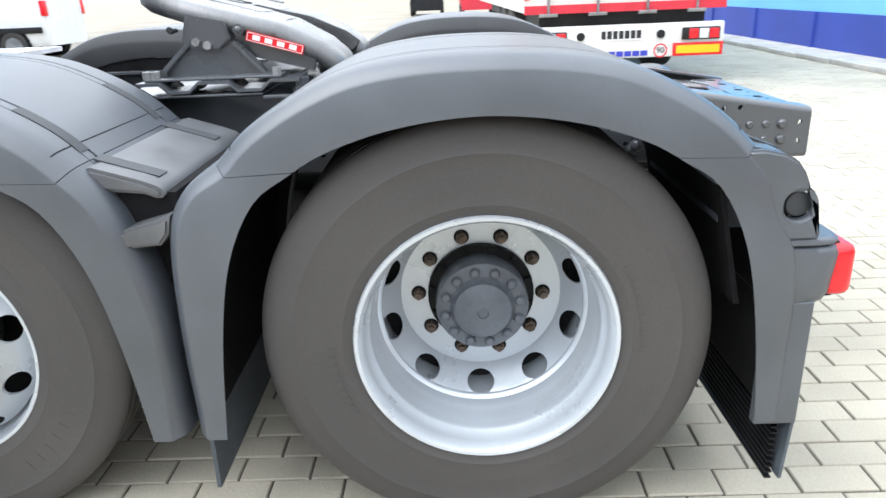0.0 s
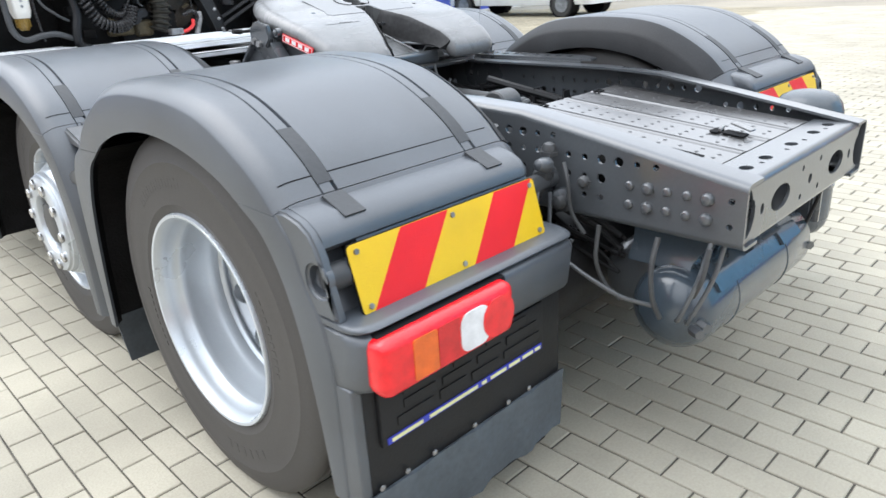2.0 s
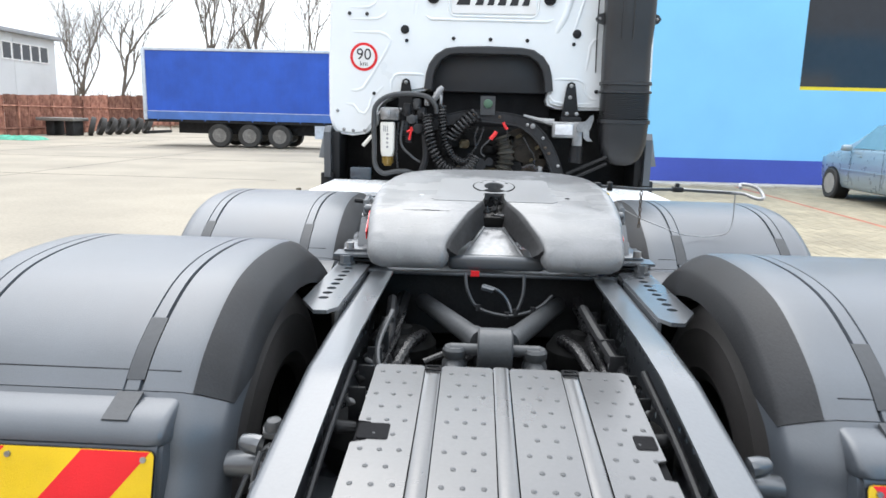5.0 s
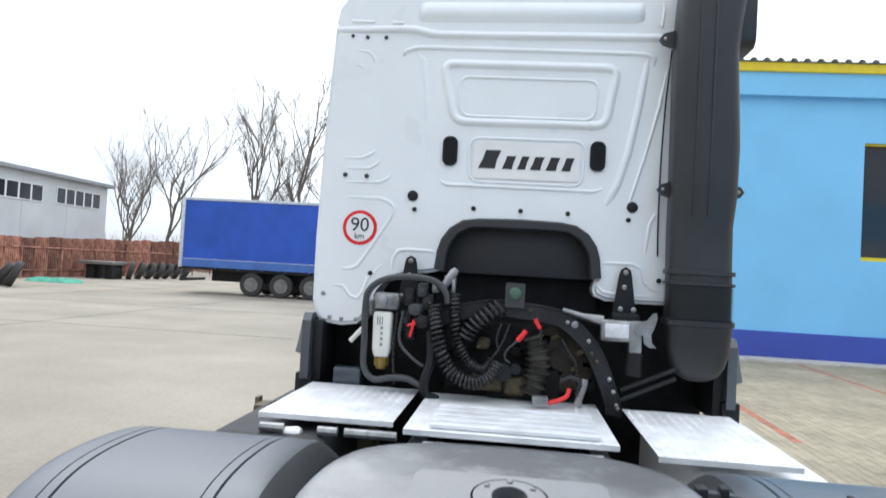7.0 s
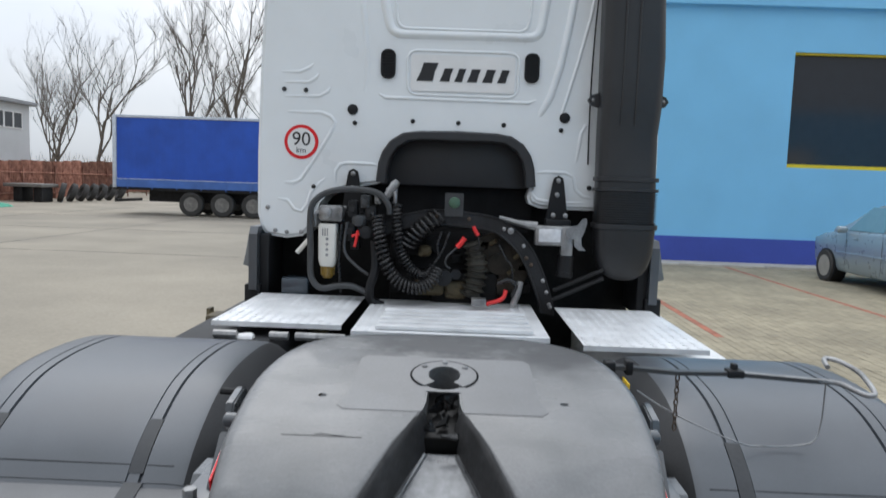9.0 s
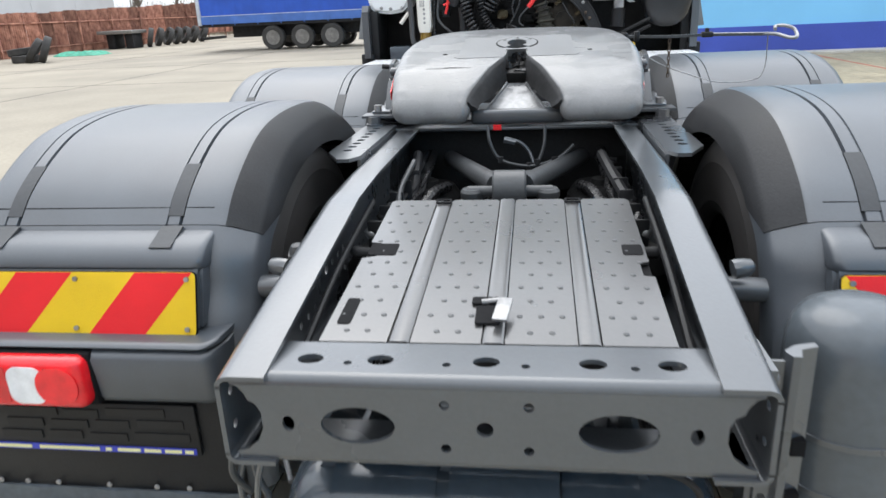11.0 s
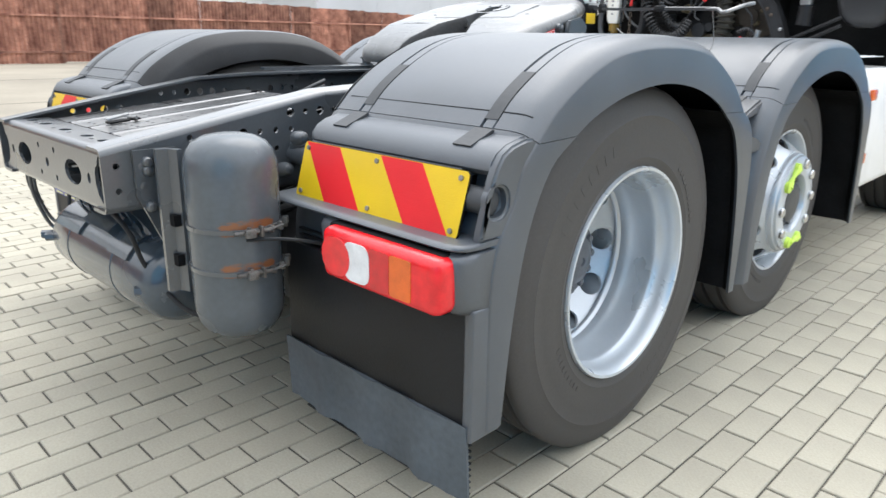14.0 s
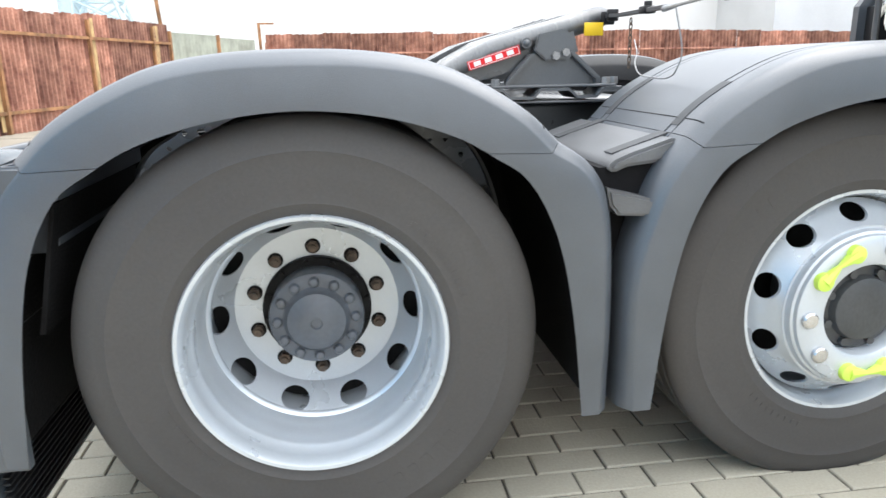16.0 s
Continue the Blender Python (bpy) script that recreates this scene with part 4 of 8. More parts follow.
for s in (-1, 1):
    bm = bmesh.new()
    bolt(bm, (s * .108, -.085, .80), (0, -1, .2), .021, .018)
    bolt(bm, (s * .15, -.085, .785), (0, -.3, 1), .016, .018)
    part("link_bolt", bm, M_LINK, link)
    bm = bmesh.new()
    tube(bm, [(s * .210, .015, .66), (s * .210, .015, .768)], .034, 18)
    tube(bm, [(s * .210, .015, .768), (s * .210, .015, .776)], .03, 14)
    part("brass_cap", bm, M_BROWN, axle)
    for yb in (.33, -.33):
        bm = bmesh.new()
        lathe(bm, [(.02, 0), (.085, .0), (.105, .02), (.11, .06), (.097, .085), (.11, .11), (.11, .165), (.092, .19), (.085, .20), (.07, .196), (.035, .196), (.032, .215), (.012, .217)], 28, Matrix.Translation((s * .285, yb, .60)) @ Matrix.Rotation(radians(-90), 4, "Y"))
        part("air_bellows", bm, M_DEEP, axle, "black rubber air spring")
for x, y, z, d, h in ((-.045, .40, .856, (0, 0, 1), .020), (.05, .395, .835, (0, 0, 1), .020), (.078, .395, .846, (0, 0, 1), .020), (.135, .405, .852, (0, 0, 1), .020), (-.035, .42, .930, (1, 0, -.25), .040)):
    bm = bmesh.new()
    bolt(bm, (x, y, z), d, .010, h)
    part("pipe_fitting", bm, M_CHASSIS_D if h < .03 else M_CHASSIS, truck)
# hoses seen between the rails
for pts, r, mat in (([(-.09, .43, .975), (-.08, .41, .92), (-.045, .40, .866), (.04, .39, .845), (.11, .40, .853), (.16, .42, .872), (.20, .44, .905)], .0055, M_LINK),
                    ([(.104, .43, .975), (.10, .41, .91), (.08, .395, .853)], .0055, M_LINK),
                    ([(-.03, .42, .936), (.02, .42, .92), (.05, .415, .89), (.066, .40, .852)], .0055, M_CHASSIS),
                    ([(-.29, .10, .93), (-.31, -.03, .88), (-.30, -.12, .85), (-.27, -.2, .86)], .007, M_LINK),
                    ([(.28, .3, .9), (.30, .15, .87), (.33, -.05, .83), (.34, -.2, .8)], .016, M_BLACK),
                    ([(-.32, .35, .9), (-.31, .15, .82), (-.33, -.1, .75), (-.28, -.3, .74)], .016, M_BLACK),
                    ([(-.34, -.25, .90), (-.335, -.6, .86), (-.33, -.9, .80)], .007, M_BLACK),
                    ([(.34, -.25, .90), (.335, -.6, .86), (.33, -.9, .80)], .009, M_BLACK)):
    bm = bmesh.new()
    tube(bm, bend(pts, 6), r, 8)
    part("air_hose", bm, mat, truck)
for s in (-1, 1):
    bm = bmesh.new()
    tube(bm, bend([(s * .30, .55, .86), (s * .31, .3, .80), (s * .32, .05, .78), (s * .32, -.2, .76)], 5), .02, 8)
    part("pipe", bm, M_CHASSIS_D, truck, "black air pipe along the rail")
    # cable looms clipped along the inside of the rail, each strand its own wave
    rl = random.Random(31 + s)
    for k in range(7):
        z0, x0 = .735 + .022 * k, .318 - .012 * (k % 3)
        pts = [(s * (x0 + rl.uniform(-.014, .010)), .50 - .085 * j, z0 + rl.uniform(-.016, .016) - .0012 * j * j) for j in range(15)]
        bm = bmesh.new()
        tube(bm, bend(pts, 4), rl.choice((.0045, .006, .009)), 7)
        part("loom_cable", bm, (M_BLACK, M_CHASSIS_D, M_LOOM)[k % 3], truck)
    for k in range(6):
        y = .36 - .14 * k
        bm = bmesh.new()
        box(bm, s * .318 - .020, s * .318 + .020, y, y + .008, .73, .875, .003)
        part("loom_clip", bm, M_BLACK, truck)
    # lumpy wrapped bundle crossing from the bellows to the rail
    bm = bmesh.new()
    line = bend([(s * .215, .30, .80), (s * .245, .16, .815), (s * .275, .02, .79), (s * .305, -.12, .80), (s * .315, -.30, .80)], 9)
    tube(bm, line, [.013 + .006 * abs(math.sin(q * 1.3)) for q in range(len(line))], 9)
    part("wrapped_cable", bm, M_LOOM, truck, "shiny black taped hose bundle")
    for k in range(5):
        y = .10 - .14 * k
        bm = bmesh.new()
        tube(bm, [(s * .30, y, .835), (s * .335, y - .01, .84), (s * .345, y - .01, .85)], [.012, .015, .008], 10)
        part("valve", bm, M_STEEL if k == 3 else M_CHASSIS_D, truck)
# pale hose that loops down beside the deck, and braided lines on the axle
for pts, r, mat in (([(-.305, .11, .905), (-.315, .03, .88), (-.312, -.08, .845), (-.292, -.19, .825), (-.27, -.26, .83)], .0085, M_LINK),
                    ([(-.20, .10, .78), (-.12, .14, .80), (-.06, .11, .81), (-.10, .05, .79)], .010, M_LOOM),
                    ([(-.25, .14, .77), (-.24, .05, .79), (-.26, -.05, .78), (-.25, -.18, .79)], .009, M_LOOM),
                    ([(-.34, -.06, .84), (-.30, -.10, .83), (-.29, -.22, .82)], .007, M_STEEL),
                    ([(.33, -.22, .85), (.31, -.30, .82), (.325, -.38, .80)], .012, M_LOOM)):
    bm = bmesh.new()
    tube(bm, bend(pts, 6), r, 8)
    part("air_hose", bm, mat, truck)
# cross beams and gearbox in the dark under the coupling
for y in (.62, 1.75):
    bm = bmesh.new()
    box(bm, -.40, .40, y, y + .10, .70, .93, .01)
    part("cross_beam", bm, M_CHASSIS_D, truck)
bm = bmesh.new()
tube(bm, [(0, .15, .55), (0, 2.5, .72)], .055, 16)
part("propeller_shaft", bm, M_CHASSIS_D, truck)
# gearbox and suspension masses, plus unseen boxes added to block light below
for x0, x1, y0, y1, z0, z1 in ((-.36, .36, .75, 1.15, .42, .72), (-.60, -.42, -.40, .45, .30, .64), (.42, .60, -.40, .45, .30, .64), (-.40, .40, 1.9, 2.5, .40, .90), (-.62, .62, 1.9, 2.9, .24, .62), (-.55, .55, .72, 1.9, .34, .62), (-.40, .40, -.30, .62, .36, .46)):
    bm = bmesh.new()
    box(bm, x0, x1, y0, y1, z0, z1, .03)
    part("spring_carrier", bm, M_DEEP, truck, "black underbody mass, largely added to block light")
bm = bmesh.new()
tube(bm, [(-.9, MID, .495), (.9, MID, .495)], .06, 16)
part("mid_axle", bm, M_CHASSIS_D, truck)

# ---- air tanks at the tail ----
bm = bmesh.new()
lathe(bm, [(.02, -.375), (.055, -.368), (.085, -.352), (.105, -.330), (.114, -.305), (.117, -.17), (.119, -.168), (.119, -.160), (.117, -.158), (.117, .16), (.119, .162), (.119, .17), (.117, .172), (.115, .35), (.105, .38), (.075, .405), (.02, .41)], 36, pose(-.02, -.86, .463))
ht = part("air_tank", bm, M_TANK, truck, "blue-grey painted air tank slung across the tail")
for x0, x1, q1 in ((-.29, -.10, .124), (-.075, .115, .146), (.12, .25, .124)):
    bm = bmesh.new()
    rows = []
    for k in range(10):
        a = radians((60 if q1 > .13 else 70) + (8 if q1 > .13 else 9) * k)
        rows.append([(x, -.86 + q * math.cos(a), .463 + q * math.sin(a)) for x, q in ((x0, .116), (x0, q1), (x1, q1), (x1, .116))])
    loft(bm, rows)
    bmesh.ops.recalc_face_normals(bm, faces=bm.faces)
    part("tank_saddle", bm, M_TANK, ht)
for x in (-.29, -.22, -.14, -.07, .01, .09, .16, .24):
    bm = bmesh.new()
    loft(bm, [[(x - w, -.945 + i, z), (x - w, -.72, z), (x + w, -.72, z), (x + w, -.945 + i, z)] for z, w, i in ((.690, .005, 0), (.650, .005, .010), (.625, .007, .028), (.605, .012, .040), (.588, .022, .048), (.565, .034, .050))])
    bmesh.ops.recalc_face_normals(bm, faces=bm.faces)
    part("tank_rib", bm, M_TANK, ht, smooth=50)
for x in (-.38, -.34, .36):
    bm = bmesh.new()
    bolt(bm, (x - .02, -.95, .458), (-.6, -1, 0), .014, .035)
    part("tank_port", bm, M_CHASSIS, ht)
VT = Vector((.598, -.83, 0))
bm = bmesh.new()
lathe(bm, [(.004, .386), (.03, .388), (.06, .396), (.085, .411), (.1, .433), (.1075, .462), (.109, .49), (.109, .70), (.109, .795), (.1075, .822), (.1, .848), (.085, .868), (.06, .881), (.03, .887), (.004, .888)], 48, Matrix.Translation((VT.x, VT.y, 0)) @ Matrix.Rotation(radians(-90), 4, "Y"))
vt = part("air_cylinder", bm, M_CYL, truck, "upright grey air cylinder with rusty strap marks")
bm = bmesh.new()
tube(bm, [(VT.x, VT.y, .375), (VT.x, VT.y, .39)], .02, 12)
part("drain_plug", bm, M_CHASSIS, vt)
for z in (.675, .575):
    bm = bmesh.new()
    lathe(bm, [(.1092, z - .006), (.1122, z - .005), (.1122, z + .005), (.1092, z + .006)], 40, Matrix.Translation((VT.x, VT.y, 0)) @ Matrix.Rotation(radians(-90), 4, "Y"), cap=False)
    part("strap_band", bm, M_CHASSIS, vt)
    # clamp: lugs with a bolt through them, and the wire's loose tail
    for a, g in ((-14, .013), (0, .013), (14, .009), (30, .010), (46, .012), (60, .009)):
        t = radians(a)
        p = VT + Vector((math.cos(t) * .117, math.sin(t) * .117, z))
        bm = bmesh.new()
        box(bm, -.004, .010, -.004, .004, -g, g, .002, m=axes(p, (math.cos(t), math.sin(t), 0), (-math.sin(t), math.cos(t), 0)))
        part("strap_lug", bm, M_CLAMP, vt)
    bm = bmesh.new()
    q0, q1 = (VT + Vector((math.cos(radians(a)) * .124, math.sin(radians(a)) * .124, z)) for a in (-30, 12))
    tube(bm, [q0, q1], .0050, 8)
    tube(bm, bend([q1, q1 + Vector((.006, .014, .006)), q1 + Vector((.012, .026, .010))], 4), .0030, 6)
    box(bm, -.006, .010, -.012, .012, -.010, .010, .003, m=axes(VT + Vector((.122, -.03, z)), (.97, -.24, 0), (.24, .97, 0)))
    part("strap_buckle", bm, M_CLAMP, vt)
bm = bmesh.new()
plate(bm, [(.428, .50), (.452, .50), (.452, .83), (.428, .83)], [circle(.440, .53 + .05 * k, .007, 8) for k in range(6)], .006, back(-.93))
plate(bm, [(-.985, .73), (-.93, .60), (-.93, .50), (-.88, .50), (-.88, .84), (-.985, .84)], [], .010, side(.416))
loft(bm, [[(.452, -.936, z), (.458, -.95, z), (.470, -.95, z), (.478, -.925, z), (.505, -.915, z), (.505, -.90, z), (.472, -.91, z), (.452, -.928, z)] for z in (.49, .845)])
cb = part("cylinder_bracket", bm, M_CHASSIS, vt, "grey folded steel bracket with bolts")
for z in (.81, .79, .60, .55, .70):
    bm = bmesh.new()
    bolt(bm, (.426, -.955 if z > .65 else -.905, z), (1, 0, 0), .014, .014, True)
    part("rivet", bm, M_CHASSIS, cb)
# black blocks paint the dark of the bracket's notches
for z in (.675, .575):
    bm = bmesh.new()
    box(bm, .478, .500, -.935, -.90, z - .016, z + .012)
    part("clamp_notch", bm, M_SEAM_SHADE, cb)
for pts, r, mat in (([(.70, -.86, .655), (.74, -.80, .655), (.78, -.74, .645), (.82, -.66, .62)], .0045, M_BLACK),
                    ([(-.40, -.98, .70), (-.44, -.97, .60), (-.45, -.94, .51), (-.415, -.915, .475)], .006, M_CHASSIS),
                    ([(-.37, -1.0, .69), (-.40, -.99, .60), (-.42, -.95, .49), (-.375, -.92, .46)], .006, M_CHASSIS),
                    ([(-.46, -.56, .76), (-.49, -.60, .62), (-.45, -.75, .52), (-.405, -.84, .49)], .006, M_CHASSIS),
                    ([(-.50, -.55, .77), (-.53, -.57, .68), (-.52, -.62, .60), (-.50, -.66, .66)], .0055, M_CHASSIS),
                    ([(-.32, -1.0, .682), (0, -1.01, .676), (.24, -1.0, .672), (.33, -.98, .62), (.34, -.95, .52), (.42, -.9, .42), (.52, -.86, .40)], .006, M_CHASSIS_D),
                    ([(.35, -.6, .7), (.40, -.62, .55), (.46, -.7, .45)], .006, M_CHASSIS_D)):
    bm = bmesh.new()
    tube(bm, bend(pts, 6), r, 8)
    part("air_hose", bm, mat, truck)
for pts, r, mat in (([(-.455, -.60, .845), (-.465, -.62, .80), (-.462, -.63, .72), (-.445, -.66, .66)], .0055, M_LINK),
                    ([(-.44, -.70, .69), (-.45, -.70, .60), (-.435, -.72, .53), (-.42, -.76, .49)], .006, M_LINK),
                    ([(-.43, -.86, .69), (-.455, -.86, .62), (-.46, -.87, .54), (-.435, -.88, .48)], .007, M_LINK),
                    ([(-.43, -.99, .69), (-.445, -.985, .62), (-.43, -.96, .56)], .006, M_LINK)):
    bm = bmesh.new()
    tube(bm, bend(pts, 6), r, 8)
    part("air_hose", bm, mat, truck)
for x, y, z, r, h, d in ((-.445, -.545, .860, .020, .030, (0, -.1, 1)), (-.44, -.585, .735, .022, .03, (-1, 0, 0)), (-.44, -.50, .74, .018, .03, (-1, 0, .2)), (-.44, -.655, .80, .016, .022, (-1, 0, 0)), (-.45, -.53, .80, .026, .03, (-1, -.4, 0))):
    bm = bmesh.new()
    bolt(bm, (x, y, z), d, r, h, True)
    bolt(bm, (x, y, z - .004), d, r * 1.25, h * .35)
    part("pipe_fitting", bm, M_LINK, truck)
bm = bmesh.new()
lathe(bm, [(.01, -.30), (.05, -.298), (.08, -.285), (.094, -.26), (.098, -.22), (.098, .2), (.08, .24), (.01, .25)], 28, pose(.02, -.70, .487))
part("air_tank", bm, M_CHASSIS, truck, "smaller blue-grey air tank ahead of the first")
bm = bmesh.new()
lathe(bm, [(.01, -.50), (.12, -.50), (.15, -.46), (.15, .46), (.12, .50), (.01, .50)], 28, pose(-.03, -.44, .45))
part("air_tank", bm, M_CHASSIS_D, truck, "dark air tank behind the cross member")

# ---- wheels ----
def tyre_mesh(w, r):
    bm = bmesh.new()
    h = w / 2
    prof = [(.281, -h * .78), (.288, -h * .90), (.300, -h * .955), (.318, -h * .985), (.3205, -h * .992), (.324, -h * .988), (.352, -h * 1.0), (.392, -h * 1.004), (.426, -h * .994), (.4285, -h * .999), (.432, -h * .988), (.452, -h * .968), (.470, -h * .938), (.483, -h * .902), (.492, -h * .868), (r - .004, -h * .825), (r - .0005, -h * .785)]
    n_p = len(prof)
    for g in (-.62, -.21, .21, .62):
        prof += [(r, h * g - .009), (r - .014, h * g - .006), (r - .014, h * g + .006), (r, h * g + .009)]
    prof += [(q, -a) for q, a in prof[n_p - 1::-1]]
    lathe(bm, prof, 96, cap=False)
    bmesh.ops.recalc_face_normals(bm, faces=bm.faces)
    return bm


def lug_ring(h):
    """Moulded bars on the cheek."""
    bm = bmesh.new()
    for r0, a0, n0, step, wd in ((.378, 200, 6, 6.0, .011), (.378, 20, 8, 5.6, .011), (.345, 110, 9, 3.6, .006), (.345, 285, 11, 3.4, .006)):
        for k in range(n0):
            m = Matrix.Rotation(radians(a0 + step * k), 4, "X")
            hh = .014 if wd > .01 else .007
            box(bm, h * .985, h * 1.005, -wd, wd, r0 - hh, r0 + hh, m=m)
            if wd > .01:
                box(bm, h * .985, h * 1.008, -wd, -wd * .5, r0 - hh, r0 + hh, m=m)
    return bm


def rim_barrel(deep):
    """Rim, open to the outside along +x, flange at x = 0, deep: how far in the disc sits."""
    bm = bmesh.new()
    prof = [(.283, .0), (.295, -.004), (.2972, .006), (.294, .013), (.286, .012), (.279, .0), (.276, -.020), (.275, -.042), (.268, -.052), (.265, -.060)]
    if deep > .2:
        prof += [(.268, -.075), (.268, -.13), (.263, -.140), (.259, -.155), (.258, -.172), (.249, -.178), (.247, -.184), (.250, -.190), (.264, -.196)]
    prof += [(.266, -deep), (.266, -.335), (.30, -.34)]
    lathe(bm, prof, 72, cap=False)
    return bm


def disc(r0, ra, rb, at, rise, hole_n=10, mid=.56, reach=.37, half=.036, thick=.010):
    """Wheel disc: flat from r0 to ra, then a cone to rb that comes out by rise, with hand holes through the cone."""
    bm = bmesh.new()

    def on(u, v):
        a, r = u, ra + (rb - ra) * v
        return Vector((at + rise * v, r * math.cos(a), r * math.sin(a)))
    step = math.tau / hole_n
    for k in range(hole_n):
        a0 = k * step
        rim, edge, deep = [], [], []
        for j in range(24):
            t = math.tau * j / 24
            c, s_ = math.cos(t), math.sin(t)
            rim.append(on(a0 + half / (ra + (rb - ra) * mid) * c, mid + reach * s_))
            f = 1 / max(abs(c), abs(s_))
            edge.append(on(a0 + step / 2 * c * f, min(1.0, max(0.0, .5 + .5 * s_ * f))))
            deep.append(rim[-1] + Vector((-thick, 0, 0)))
        loft(bm, [edge, rim, deep], cap=False)
    lathe(bm, [(r0, at - thick), (r0, at - .002), (r0 + .002, at), (ra, at)], 60, cap=False)
    lathe(bm, [(ra - .004, at - .004), (ra, at), (ra + .004, at)], 60, cap=False)
    bmesh.ops.remove_doubles(bm, verts=bm.verts, dist=.0004)
    bmesh.ops.recalc_face_normals(bm, faces=bm.faces)
    return bm


def drive_wheel(at, right):
    turn = pose(*at) @ pose(0, 0, 0, 0, 0, 0 if right else 180) @ pose(0, 0, 0, 1 if right else -19.5)
    w = part("wheel", rim_barrel(.29), M_RIM, truck, "silver steel drive wheel with deep dish", m=turn, smooth=45)
    part("wheel_disc", disc(.112, .206, .2662, -.272, .075), M_RIM, w)
    bm = bmesh.new()
    lathe(bm, [(.05, -.30), (.102, -.30), (.102, -.262), (.114, -.258), (.116, -.196), (.113, -.184), (.103, -.179), (.082, -.177), (.075, -.171), (.070, -.158), (.056, -.152), (.042, -.144), (.014, -.142), (.012, -.147), (.002, -.147)], 36)
    hub = part("hub", bm, M_HUB, w, "grey painted planetary hub")
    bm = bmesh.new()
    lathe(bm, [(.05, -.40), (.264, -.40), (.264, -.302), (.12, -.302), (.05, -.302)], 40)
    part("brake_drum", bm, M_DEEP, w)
    for k in range(10):
        a = math.tau * (k + .5) / 10
        bm = bmesh.new()
        bolt(bm, (-.271, .160 * math.cos(a), .160 * math.sin(a)), (1, 0, 0), .0150, .017)
        tube(bm, [(-.271, .160 * math.cos(a), .160 * math.sin(a)), (-.243, .160 * math.cos(a), .160 * math.sin(a))], .0088, 10)
        nut = part("wheel_nut", bm, M_RUSTNUT, w)
        # black ring paints the dark of the hole the nut sits in
        bm = bmesh.new()
        tube(bm, [(-.2725, .160 * math.cos(a), .160 * math.sin(a)), (-.2705, .160 * math.cos(a), .160 * math.sin(a))], .0195, 20)
        part("washer", bm, M_DEEP, nut)
    bm = bmesh.new()
    lathe(bm, [(.10, -.30), (.136, -.30), (.136, -.257), (.132, -.253), (.105, -.250)], 40, cap=False)
    fl_ = part("hub_flange", bm, M_DEEP, w, "black oily hub flange")
    for k in range(12):
        a = math.tau * (k + .3) / 12
        bm = bmesh.new()
        bolt(bm, (-.252, .126 * math.cos(a), .124 * math.sin(a)), (1, 0, 0), .008, .012)
        part("flange_bolt", bm, M_DEEP, fl_)
    for k in range(12):
        a = math.tau * k / 12
        bm = bmesh.new()
        bolt(bm, (-.182, .094 * math.cos(a), .094 * math.sin(a)), (1, 0, 0), .0135, .016, True)
        part("hub_bolt", bm, M_HUB, w)
    t = part("tyre", tyre_mesh(.295, .503), M_RUBBER, w, "dusty black lorry tyre", m=Matrix.Translation((-.135, 0, 0)), smooth=30)
    tagged(part("sidewall_lettering", lug_ring(.1475), M_RUBBER, w, m=Matrix.Translation((-.135, 0, 0))), kind="stuff")
    again(t, Matrix.Translation((-.475, 0, 0)), w)
    return w


